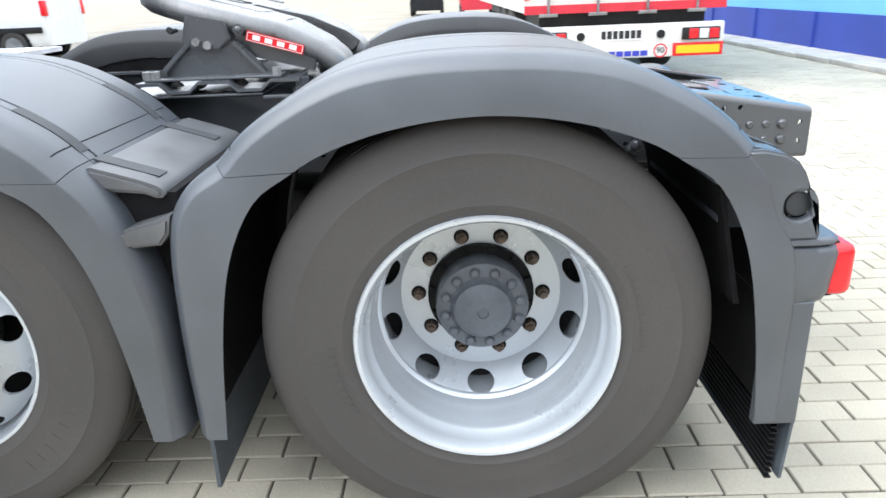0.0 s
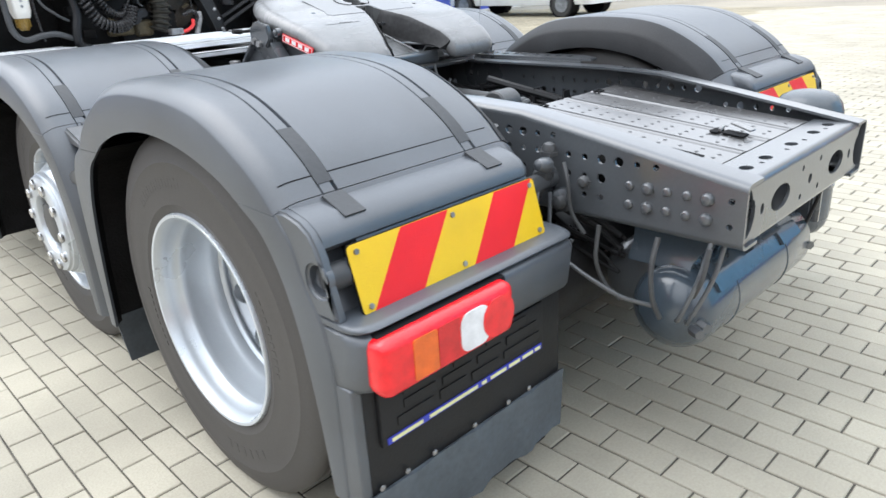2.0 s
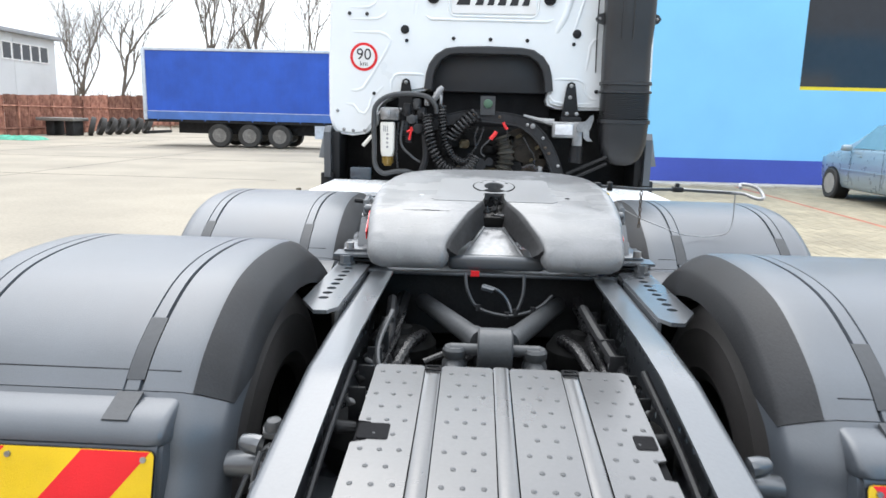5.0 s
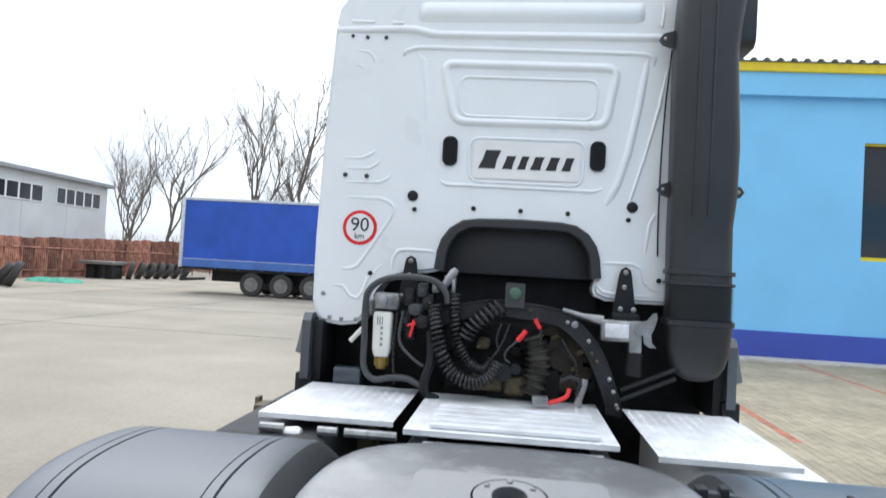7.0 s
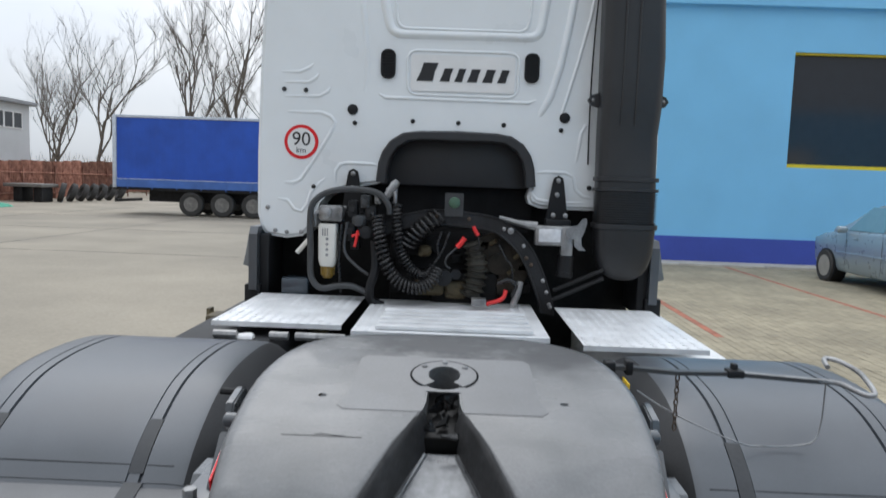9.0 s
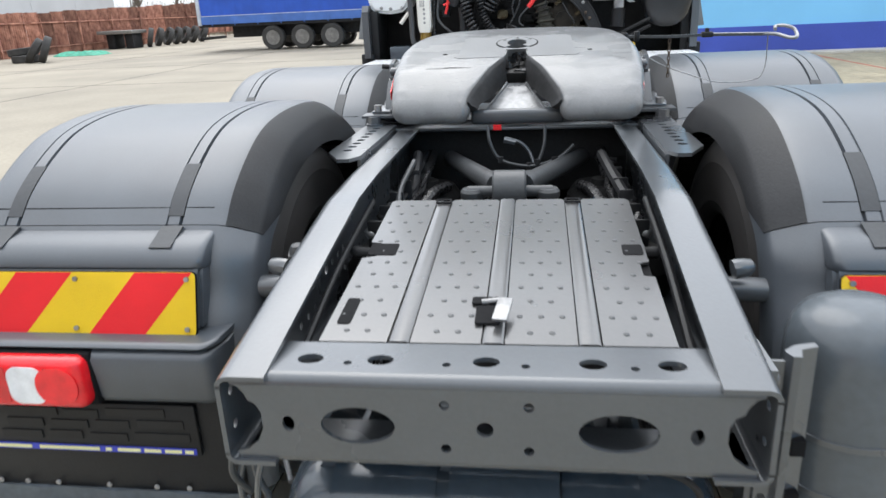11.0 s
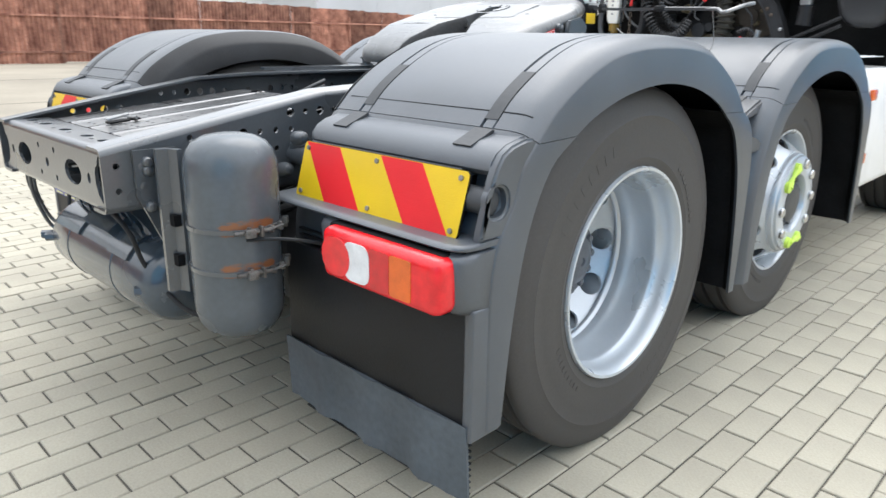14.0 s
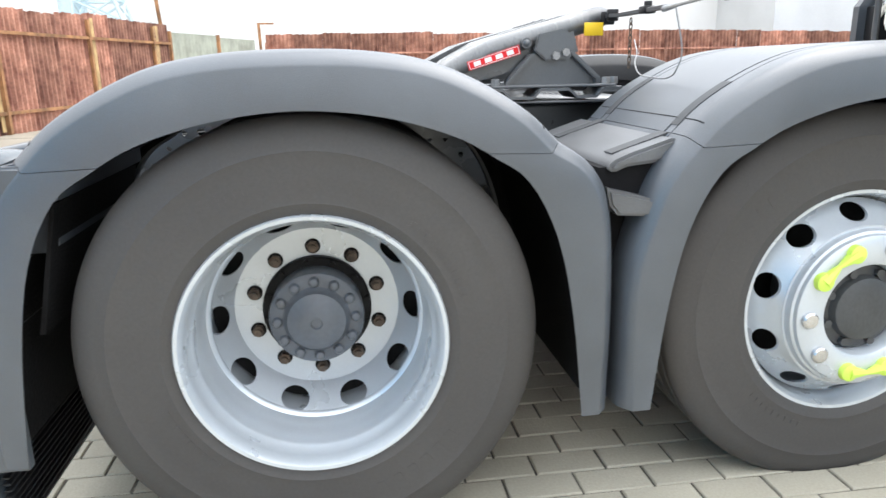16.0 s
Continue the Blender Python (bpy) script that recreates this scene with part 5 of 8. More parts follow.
def mid_wheel(at, right, green=True):
    turn = pose(*at) @ pose(0, 0, 0, 0, 0, 0 if right else 180) @ pose(0, 0, 0, 22 if right else 12)
    w = part("wheel", rim_barrel(.12), M_RIM, truck, "silver steel wheel with raised nut ring", m=turn, smooth=45)
    part("wheel_disc", disc(.115, .207, .2662, .040, -.080, half=.034, mid=.52, reach=.34), M_RIM, w)
    bm = bmesh.new()
    lathe(bm, [(.112, .0), (.115, .060), (.120, .070), (.130, .074), (.182, .074), (.192, .070), (.195, .060), (.201, .057), (.204, .050), (.206, .036)], 60, cap=False)
    part("nut_ring", bm, M_RIM, w)
    bm = bmesh.new()
    lathe(bm, [(.03, -.16), (.113, -.16), (.113, .030), (.108, .038), (.085, .040), (.080, .060), (.060, .066), (.02, .067), (.002, .067)], 36)
    part("hub", bm, M_LINK, w, "dark grey hub cap")
    bm = bmesh.new()
    lathe(bm, [(.05, -.24), (.255, -.24), (.255, -.17), (.12, -.17), (.05, -.17)], 40)
    part("brake_drum", bm, M_DEEP, w)
    for k in range(10):
        a = math.tau * (k + .5) / 10
        p = Vector((.074, .1625 * math.cos(a), .1625 * math.sin(a)))
        bm = bmesh.new()
        tube(bm, [p - Vector((.002, 0, 0)), p + Vector((.009, 0, 0)), p + Vector((.013, 0, 0)), p + Vector((.014, 0, 0))], [.021, .021, .017, .008], 14)
        part("wheel_nut", bm, M_CHROME, w)
        if green and k in (2, 3, 6, 7):
            bm = bmesh.new()
            o = math.tau * (k + (1.05 if k in (2, 6) else -.05)) / 10
            tube(bm, [p + Vector((-.002, 0, 0)), p + Vector((.014, 0, 0)), p + Vector((.018, 0, 0))], [.024, .022, .013], 14)
            q = Vector((.084, .1625 * math.cos(o), .1625 * math.sin(o)))
            tube(bm, [p + Vector((.006, 0, 0)), q], [.019, .005], 8)
            part("nut_marker", bm, M_GREEN, w, "lime green wheel-nut indicator")
    for k in range(8):
        a = math.tau * k / 8
        bm = bmesh.new()
        bolt(bm, (.038, .096 * math.cos(a), .096 * math.sin(a)), (1, 0, 0), .011, .014)
        part("hub_bolt", bm, M_LINK, w)
    part("tyre", tyre_mesh(.295, .503), M_RUBBER, w, "dusty black lorry tyre", m=Matrix.Translation((-.125, 0, 0)), smooth=30)
    tagged(part("sidewall_lettering", lug_ring(.1475), M_RUBBER, w, m=Matrix.Translation((-.125, 0, 0))), kind="stuff")
    return w


for s in (-1, 1):
    drive_wheel((s * 1.195, AXLE, WZ), s > 0)
    mid_wheel((s * 1.112, MID, WZ - .018), s > 0, s > 0)
    mid_wheel((s * 1.13, FRONT, WZ), s > 0, False)

# ---- fifth wheel ----
FW = axes((.003, .70, 1.199), (1, 0, 0), (0, math.cos(radians(15)), math.sin(radians(15))))
half = [(.146, -.310), (.150, -.340), (.166, -.362), (.20, -.368), (.34, -.368), (.382, -.362), (.408, -.342), (.418, -.31), (.424, -.25), (.435, -.15), (.440, .0), (.432, .10), (.400, .20), (.34, .275), (.24, .325), (.12, .345)]
half = [(p.x, p.y) for p in bend([(x, y, 0) for x, y in half], 3)]
throat = [(.036 * math.cos(radians(a)), .10 + .036 * math.sin(radians(a))) for a in range(-20, 201, 20)]
slot = [(-.042, -.04), (-.036, -.01)] + throat[::-1] + [(.036, -.01), (.042, -.04)]
out = half + [(0, .348)] + [(-x, y) for x, y in half[::-1]] + slot
soft = [1.0] * (2 * len(half) + 1) + [0.0] * len(slot)


def inset(d):
    """The plate's outline drawn in by d, but not along the slot."""
    pts = []
    for i, (x, y) in enumerate(out):
        (xa, ya), (xb, yb) = out[i - 1], out[(i + 1) % len(out)]
        n = Vector((-(yb - ya), xb - xa)).normalized()
        k = soft[i] * min(1.0, (abs(x) - .10) / .08 if y < -.2 else 1.0)
        pts.append((x + n.x * d * max(0, k), y + n.y * d * max(0, k)))
    return pts


bm = bmesh.new()
rings = [[bm.verts.new((x, y, z)) for x, y in inset(d)] for d, z in ((.055, -.070), (.030, -.066), (.004, -.048), (0, -.036), (.003, -.023), (.010, -.012), (.020, -.005), (.032, -.0012), (.045, 0))]
for ra_, rb_ in zip(rings, rings[1:]):
    for i in range(len(ra_)):
        j = (i + 1) % len(ra_)
        bm.faces.new((ra_[i], ra_[j], rb_[j], rb_[i]))
top = rings[-1]
edges = [bm.edges.get((top[i], top[(i + 1) % len(top)])) for i in range(len(top))]
for s in (-1, 1):
    vs = [bm.verts.new((x, y, 0)) for x, y in circle(s * .262, .0, .010, 8, .007)]
    edges += [bm.edges.new((p, q)) for p, q in zip(vs, vs[1:] + vs[:1])]
bmesh.ops.triangle_fill(bm, edges=edges, use_beauty=True)
for yy in (-.05, -.15, -.22, -.28):
    bmesh.ops.bisect_plane(bm, geom=bm.verts[:] + bm.edges[:] + bm.faces[:], plane_co=(0, yy, 0), plane_no=(0, 1, 0))
bmesh.ops.recalc_face_normals(bm, faces=bm.faces)
for v in bm.verts:
    v.co.z -= .20 * max(0, -.15 - v.co.y) + .25 * max(0, -.28 - v.co.y) + .10 * max(0, v.co.y - .24)
bmesh.ops.transform(bm, matrix=FW, verts=bm.verts)
fw = part("fifth_wheel", bm, M_PLATE, truck, "worn grey fifth-wheel coupling plate with greasy throat", smooth=40)
for s in (-1, 1):
    bm = bmesh.new()
    plate(bm, [(s * .390 - .012, -.27), (s * .390 + .012, -.27), (s * .415 + .008, .12), (s * .415 - .016, .12)], [], .08, FW @ pose(0, 0, -.115))
    bmesh.ops.recalc_face_normals(bm, faces=bm.faces)
    part("plate_skirt", bm, M_CHASSIS, fw)
bm = bmesh.new()
plate(bm, [(-.225, -.035), (-.21, -.05), (-.046, -.05), (-.040, .03), (.040, .03), (.046, -.05), (.21, -.05), (.225, -.035), (.21, .0), (.20, .165), (.185, .18), (-.185, .18), (-.20, .165), (-.21, .0)], [circle(0, .10, .062, 20)], .0012, FW @ pose(0, 0, .0))
part("wear_insert", bm, M_PLATE2, fw, "duller worn field on the plate")
# a few shallow scratches across the left half of the plate
for x0, x1, y0, w in ((-.315, -.155, -.148, .0), (-.25, -.19, -.143, .002)):
    pts = [FW @ Vector((x0 + (x1 - x0) * q / 6, y0 + w * math.sin(q), .0006 - .20 * max(0, -.15 - y0))) for q in range(7)]
    bm = bmesh.new()
    tube(bm, pts, .0006, 4)
    part("scratch", bm, M_CHASSIS_D, fw)
bm = bmesh.new()
ring = [(.074 * math.cos(radians(a)), .10 + .060 * math.sin(radians(a))) for a in range(-55, 236, 10)] + [(.037 * math.cos(radians(a)), .10 + .037 * math.sin(radians(a))) for a in range(235, -56, -10)]
plate(bm, ring, [], .002, FW @ pose(0, 0, .0015))
for a in (40, 90, 140):
    p = FW @ Vector((.062 * math.cos(radians(a)), .10 + .054 * math.sin(radians(a)), .004))
    bolt(bm, p, (0, -.26, 1), .007, .003, True)
part("throat_ring", bm, M_PLATE2, fw)
bm = bmesh.new()
ring = [(.079 * math.cos(radians(a)), .10 + .065 * math.sin(radians(a))) for a in range(-50, 231, 10)] + [(.060 * math.cos(radians(a)), .10 + .052 * math.sin(radians(a))) for a in range(230, -51, -10)]
plate(bm, ring, [], .0010, FW @ pose(0, 0, .0013))
part("ring_joint", bm, M_SEAM_SHADE, fw)
bm = bmesh.new()
box(bm, -.055, .055, -.06, .12, -.13, -.055, .01, m=FW)
part("greasy_jaw", bm, M_GREASE, fw)
# crumpled flakes of grease in the slot
for k in range(12):
    x, y = rng.uniform(-.034, .034), rng.uniform(-.075, .045)
    bm = bmesh.new()
    fl_ = [Vector((x + rng.uniform(-.02, .02), y + rng.uniform(-.014, .014), rng.uniform(-.05, -.012))) for _ in range(4)]
    vs = [bm.verts.new(FW @ p) for p in fl_] + [bm.verts.new(FW @ (p + Vector((.003, .002, -.006)))) for p in fl_]
    bmesh.ops.convex_hull(bm, input=vs)
    part("grease_flake", bm, M_LOOM if k % 3 else M_GREASE, fw, smooth=0)
top = lambda y: -.20 * max(0, -.15 - y) - .25 * max(0, -.28 - y)
for s in (-1, 1):
    # rolled edge of the throat and the greasy wall that falls away below it
    bm = bmesh.new()
    rows = []
    edge = [(.041 + .105 * t / 9, -.04 - .27 * t / 9, t / 9) for t in range(10)] + [(.149, -.334, 1.04)]
    for x, y, t in edge:
        z = top(y)
        rows.append([FW @ Vector((s * u, v, w)) for u, v, w in ((x + .006, y - .003, z + .0008), (x, y, z - .003), (x - .006, y + .003, z - .014), (x - .022 - .006 * t, y + .016, z - .090 + .050 * t ** 3), (x + .004, y + .006, z - .095 + .048 * t ** 3))])
    loft(bm, rows)
    bmesh.ops.recalc_face_normals(bm, faces=bm.faces)
    part("throat_cheek", bm, M_CHEEK, fw, smooth=50)
    bm = bmesh.new()
    tube(bm, [FW @ Vector((s * .034, -.075, -.088)), FW @ Vector((s * .104, -.232, -.128))], .0045, 6)
    part("ramp_edge", bm, M_RAMP, fw)
bm = bmesh.new()
plate(bm, [(-.034, -.07), (.034, -.07), (.104, -.235), (-.104, -.235)], [], .006, FW @ axes((0, 0, -.080), (1, 0, 0), (0, 1, .24)))
part("ramp_plate", bm, M_RAMP, fw)
bm = bmesh.new()
box(bm, -.105, .105, -.262, -.235, -.150, -.120, .004, m=FW)
part("jaw_bar", bm, M_GREASE, fw, "dark greasy bar across the throat")
bm = bmesh.new()
box(bm, -.150, .170, .462, .50, .976, 1.026, .014, 4)
part("front_bar", bm, M_CHASSIS, fw)
# label on each flank: white field with red edge and bars instead of the lettering
for s in (-1, 1):
    d = Vector((s * .011, .15, .045)).normalized()
    m = axes((s * .434, .570, 1.104), d * (1 if s > 0 else -1), Vector((0, -d.z, d.y)))
    bm = bmesh.new()
    box(bm, -.085, .085, -.014, .014, -.002, .002, m=m)
    lb = part("maker_label", bm, M_RED, fw, "red and white maker's label")
    bm = bmesh.new()
    plate(bm, rrect(-.082, .082, -.012, .012, .003), [rrect(-.080, .080, -.0105, .0105, .002)], .0012, m @ pose(0, 0, .002))
    part("label_edge", bm, M_WHITE, lb)
    bm = bmesh.new()
    for k in range(4):
        box(bm, -.066 + .036 * k, -.044 + .036 * k, -.007, .007, .002, .0035, m=m)
    part("letter_bar", bm, M_WHITE, lb)
# yellow sticker on the right pivot, and the chain that hangs from the handle
bm = bmesh.new()
box(bm, .440, .444, .858, .920, 1.166, 1.206, .001)
part("sticker", bm, M_YEL, fw, "yellow sticker")
link = None
for k in range(9):
    at = pose(.585, .95, 1.200 - .0155 * k, 0, 0, 90 * (k % 2) + 12)
    if link is None:
        bm = bmesh.new()
        tube(bm, [(.005 * math.cos(a), 0, .0105 * math.sin(a)) for a in (math.tau * q / 10 for q in range(11))], .002, 5, cap=False)
        link = part("chain_link", bm, M_RUSTNUT, fw, m=at)
    else:
        again(link, at)
# pedestals, base, bolts
for flip in (False, True):
    bm = bmesh.new()
    plate(bm, [(.545, 1.010), (.545, 1.022), (.60, 1.028), (.679, 1.113), (.72, 1.120), (.77, 1.120), (.806, 1.123), (.90, 1.040), (.945, 1.030), (.945, 1.010)], [], .020, side(.432))
    plate(bm, [(.595, 1.012), (.600, 1.030), (.679, 1.115), (.690, 1.110), (.612, 1.024), (.610, 1.012)], [], .044, side(.432))
    plate(bm, [(.810, 1.125), (.905, 1.040), (.905, 1.012), (.890, 1.012), (.890, 1.034), (.798, 1.118)], [], .044, side(.432))
    box(bm, .38, .515, .545, .945, 1.0125, 1.0205, .003)
    bmesh.ops.bevel(bm, geom=[e for e in bm.edges if len(e.link_faces) == 2 and e.calc_face_angle() > 1.2], offset=.003, segments=2, affect="EDGES")
    pd = part("pedestal", bm, M_CHASSIS, fw, "grey cast pedestal of the coupling", flip)
    bm = bmesh.new()
    plate(bm, [(.823, 1.156), (.791, 1.182), (.774, 1.186), (.704, 1.172), (.690, 1.124), (.727, 1.093), (.800, 1.096), (.816, 1.110)], [], .020, side(.453))
    bmesh.ops.bevel(bm, geom=[e for e in bm.edges if len(e.link_faces) == 2 and e.calc_face_angle() > 1.2], offset=.004, segments=2, affect="EDGES")
    part("pivot_ear", bm, M_CHASSIS, pd, flip=flip)
    bm = bmesh.new()
    tube(bm, [(.42, .668, 1.146), (.458, .668, 1.146)], .016, 16)
    bolt(bm, (.458, .668, 1.146), (1, 0, 0), .011, .007, True)
    part("pivot_pin", bm, M_CHASSIS, pd, flip=flip)
    for y, z in ((.788, 1.117), (.756, 1.107)):
        bm = bmesh.new()
        bolt(bm, (.473, y, z), (1, 0, 0), .013, .012)
        part("pedestal_bolt", bm, M_STEEL, pd, flip=flip)
    for y in (.56, .915, .94):
        bm = bmesh.new()
        bolt(bm, (.495, y, 1.0205), (0, 0, 1), .014, .020)
        part("pedestal_bolt", bm, M_STEEL, pd, flip=flip)
    bm = bmesh.new()
    tube(bm, [(.495, .49, .966), (.495, .49, .985)], .030, 16)
    bolt(bm, (.495, .49, .985), (0, 0, 1), .022, .024)
    part("base_bolt", bm, M_CHASSIS, fw, flip=flip)
    # corrugated mounting plate edge
    bm = bmesh.new()
    ys = [.49, .573, .60, .671, .694, .781, .809, .87, .895, .96]
    zs = [1.012, 1.012, .988, .988, 1.012, 1.012, .988, .988, 1.012, 1.012]
    poly = list(zip(ys, zs)) + [(y, z - .009) for y, z in list(zip(ys, zs))[::-1]]
    plate(bm, poly, [], .14, side(.40))
    part("corrugated_mount", bm, M_CHASSIS, fw, flip=flip)
bm = bmesh.new()
box(bm, -.535, .535, .462, .60, .955, .9665, .003)
box(bm, -.53, .53, .60, 1.05, .966, .974, .003)
part("mounting_plate", bm, M_CHASSIS, fw, "grey mounting plate under the coupling")
bm = bmesh.new()
box(bm, -.072, -.044, .4535, .4625, .9575, .975)
part("small_label", bm, M_RED, fw)
# release handle: flat bar, collar, then an open loop of rubber-covered rod
bm = bmesh.new()
loft(bm, [[(x, y - w, z - .005), (x, y - w, z + .005), (x, y + w, z + .005), (x, y + w, z - .005)] for x, y, z, w in ((.40, .948, 1.224, .013), (.442, .942, 1.225, .013), (.576, .930, 1.220, .012), (.717, .938, 1.221, .010), (.90, .912, 1.217, .008), (.93, .908, 1.217, .006))])
bmesh.ops.recalc_face_normals(bm, faces=bm.faces)
hb = part("release_handle", bm, M_LINK, fw, "long steel release handle with a looped grip")
bm = bmesh.new()
tube(bm, bend([(.72, .937, 1.222), (.90, .911, 1.218), (.957, .902, 1.216), (.980, .875, 1.208), (.998, .854, 1.203), (1.016, .852, 1.206), (1.028, .895, 1.218), (1.036, .96, 1.232), (1.030, 1.03, 1.239), (1.016, 1.064, 1.239), (1.000, 1.055, 1.236), (.988, 1.012, 1.228)], 5), .0065, 10)
part("grip", bm, M_STEEL, hb)
bm = bmesh.new()
box(bm, .700, .740, .920, .956, 1.212, 1.232, .004)
box(bm, .712, .726, .930, .950, 1.225, 1.246, .003)
part("collar", bm, M_BLACK, hb)
bm = bmesh.new()
box(bm, .40, .425, .925, .965, 1.20, 1.240, .004)
part("pivot_block", bm, M_BLACK, hb)
bm = bmesh.new()
box(bm, .45, .468, .925, .960, 1.208, 1.244, .004)
part("pivot_block", bm, M_BLACK, hb)
bm = bmesh.new()
tube(bm, bend([(.934, .915, 1.215), (.942, .935, 1.11), (.925, .93, 1.06), (.886, .935, 1.045), (.846, .935, 1.040), (.80, .93, 1.042), (.745, .915, 1.050), (.65, .94, 1.08), (.57, .98, 1.11), (.50, 1.0, 1.15)], 6), .0019, 6)
part("thin_cable", bm, M_STEEL, fw)
bm = bmesh.new()
tube(bm, [(-.45, .85, 1.15), (-.50, .85, 1.15)], .006, 8)
tube(bm, [(-.49, .85, 1.15), (-.53, .84, 1.155)], .009, 8)
part("grease_nipple", bm, M_CHASSIS_D, fw)

# ---- chequer plates behind the cab ----
for x0, x1, y0, y1, z in ((-1.04, -.47, 2.20, 2.98, 1.04), (-.42, .43, 2.14, 2.98, 1.03), (.545, 1.05, 1.99, 2.86, 1.04)):
    bm = bmesh.new()
    box(bm, x0, x1, y0, y1, z - .004, z, .001)
    box(bm, x0, x1, y0, y0 + .004, z - .022, z - .004)
    cp = part("catwalk_plate", bm, M_ALU, truck, "bright aluminium chequer plate catwalk")
    bm = bmesh.new()
    if x0 == -.42:
        for k in range(5):
            box(bm, x0 + .10, x1 - .07, y0 + .03 + k * .10, y0 + .085 + k * .10, z + .004, z + .022, .005)
        box(bm, x0 + .08, x1 - .06, y0 - .05, y0 + .02, z - .055, z - .046, .002)
        box(bm, x0 + .08, x1 - .06, y0 - .05, y0 - .042, z - .072, z - .046, .002)
    for i in range(int((x1 - x0) / .045)):
        for j in range(int((y1 - y0) / .045)):
            x, y = x0 + .02 + .045 * i, y0 + .02 + .045 * j
            if x0 == -.42 and abs(x) < .31:
                continue
            box(bm, -.012, .012, -.003, .003, 0, .003, m=pose(x, y, z, 0, 0, 45 if (i + j) % 2 else -45))
    tagged(part("raised_tread", bm, M_ALU, cp), kind="stuff")
for x, w in ((-.95, .05), (-.72, .04), (-.60, .05), (-.50, .06)):
    bm = bmesh.new()
    tube(bm, [(x - w, 2.12, 1.0), (x + w, 2.12, 1.0)], .018, 8)
    part("valve_block", bm, M_STEEL, truck, "small metal air fittings")
bm = bmesh.new()
tube(bm, [(-1.04, 2.16, .955), (-.96, 2.15, .965), (-.85, 2.14, .975), (-.835, 2.14, .976)], [.012, .026, .030, .022], 14)
part("white_cap", bm, M_WHITE, truck, "white plastic sleeve on the air fittings")

# ---- cab ----
CY = 3.08
low_left = [(-1.10, 1.47), (-1.075, 1.385), (-1.05, 1.352), (-.937, 1.338), (-.85, 1.35), (-.815, 1.38), (-.785, 1.43), (-.755, 1.536), (-.72, 1.578), (-.66, 1.606), (-.598, 1.628), (-.44, 1.655), (-.412, 1.665)]
low_right = [(.41, 1.66), (.398, 1.61), (.41, 1.575), (.468, 1.553), (.63, 1.548), (.86, 1.550), (1.06, 1.55), (1.10, 1.60)]
arch = [(-.412, 1.665), (-.403, 1.76), (-.385, 1.82), (-.345, 1.878), (-.28, 1.918), (-.2, 1.928), (0, 1.93)]
arch = arch + [(-x, z) for x, z in arch[-2::-1]]
half = [(-1.10, 1.47), (-1.102, 1.8), (-1.09, 2.3), (-1.068, 2.75), (-1.057, 2.99), (-1.040, 3.08), (-.985, 3.155), (-.89, 3.186), (-.6, 3.19), (0, 3.192)]
full = low_left[::-1] + half[1:] + [(-x, z) for x, z in half[::-1][1:-1]] + low_right[::-1] + arch[::-1][1:-1]
bm = bmesh.new()
plate(bm, full, [], 2.05, back(5.13))
bmesh.ops.bevel(bm, geom=[e for e in bm.edges if len(e.link_faces) == 2 and e.calc_face_angle() > 1.3 and all(abs(v.co.y - CY) < .001 for v in e.verts)], offset=.02, segments=3, affect="EDGES")
cab = part("cab", bm, M_CAB, truck, "white lorry cab with pressed rear wall")


def press(loop, h=.008, w=.012):
    """A pressed bead along a line on the rear wall, with soft flanks."""
    bm = bmesh.new()
    pts = [Vector((x, CY - .0005, z)) for x, z in loop]
    rows = []
    for i, p in enumerate(pts):
        a, b = pts[max(i - 1, 0)], pts[min(i + 1, len(pts) - 1)]
        d = (b - a).normalized()
        n = Vector((d.z, 0, -d.x))
        e = .15 if i in (0, len(pts) - 1) and pts[0] != pts[-2] else 1.0
        rows.append([p + n * w * q + Vector((0, .003 - (h + .003) * y * e, 0)) for q, y in ((1, 0), (.72, .35), (.4, .9), (0, 1), (-.4, .9), (-.72, .35), (-1, 0))])
    loft(bm, rows)
    bmesh.ops.recalc_face_normals(bm, faces=bm.faces)
    part("pressed_bead", bm, M_CAB, cab, smooth=75)


def ringline(pts, n=6):
    """A closed line through corner points, its corners rounded."""
    out = []
    for i, p in enumerate(pts):
        a, b, c = Vector(pts[i - 1]), Vector(p), Vector(pts[(i + 1) % len(pts)])
        r = min(.06, (a - b).length * .3, (c - b).length * .3)
        p0, p1 = b + (a - b).normalized() * r, b + (c - b).normalized() * r
        for k in range(n + 1):
            t = k / n
            q = p0 * (1 - t) ** 2 + b * 2 * t * (1 - t) + p1 * t * t
            out.append((q.x, q.y))
    return out + out[:2]


# raised band under the roof, the step below it, the beads of the middle field
press([(-.60, 3.062), (-.56, 3.060), (.56, 3.072), (.60, 3.074)], .020, .062)
press([(-1.05, 2.955), (-.66, 2.964), (-.60, 2.960), (-.52, 2.940), (-.46, 2.937), (.67, 2.944), (.74, 2.935), (1.05, 2.930)], .018, .026)
press([(-.964, 3.002), (-.84, 3.000)], .006, .012)
press([(-.74, 2.998), (-.68, 2.997)], .006, .012)
press([(.66, 3.02), (.69, 3.0), (.70, 3.10), (.69, 3.14)], .006, .012)
press([(-.675, 2.817), (-.655, 2.845), (-.61, 2.862), (-.54, 2.866), (.55, 2.858), (.62, 2.853), (.66, 2.835), (.655, 2.79)], .010, .016)
press(ringline([(-.448, 2.782), (.472, 2.778), (.425, 2.470), (-.375, 2.470)]), .016, .028)
press(ringline([(-.359, 2.712), (.381, 2.708), (.365, 2.498), (-.343, 2.500)]), .007, .011)
press(ringline([(-.285, 2.385), (.322, 2.385), (.318, 2.146), (-.282, 2.150)]), .007, .010)
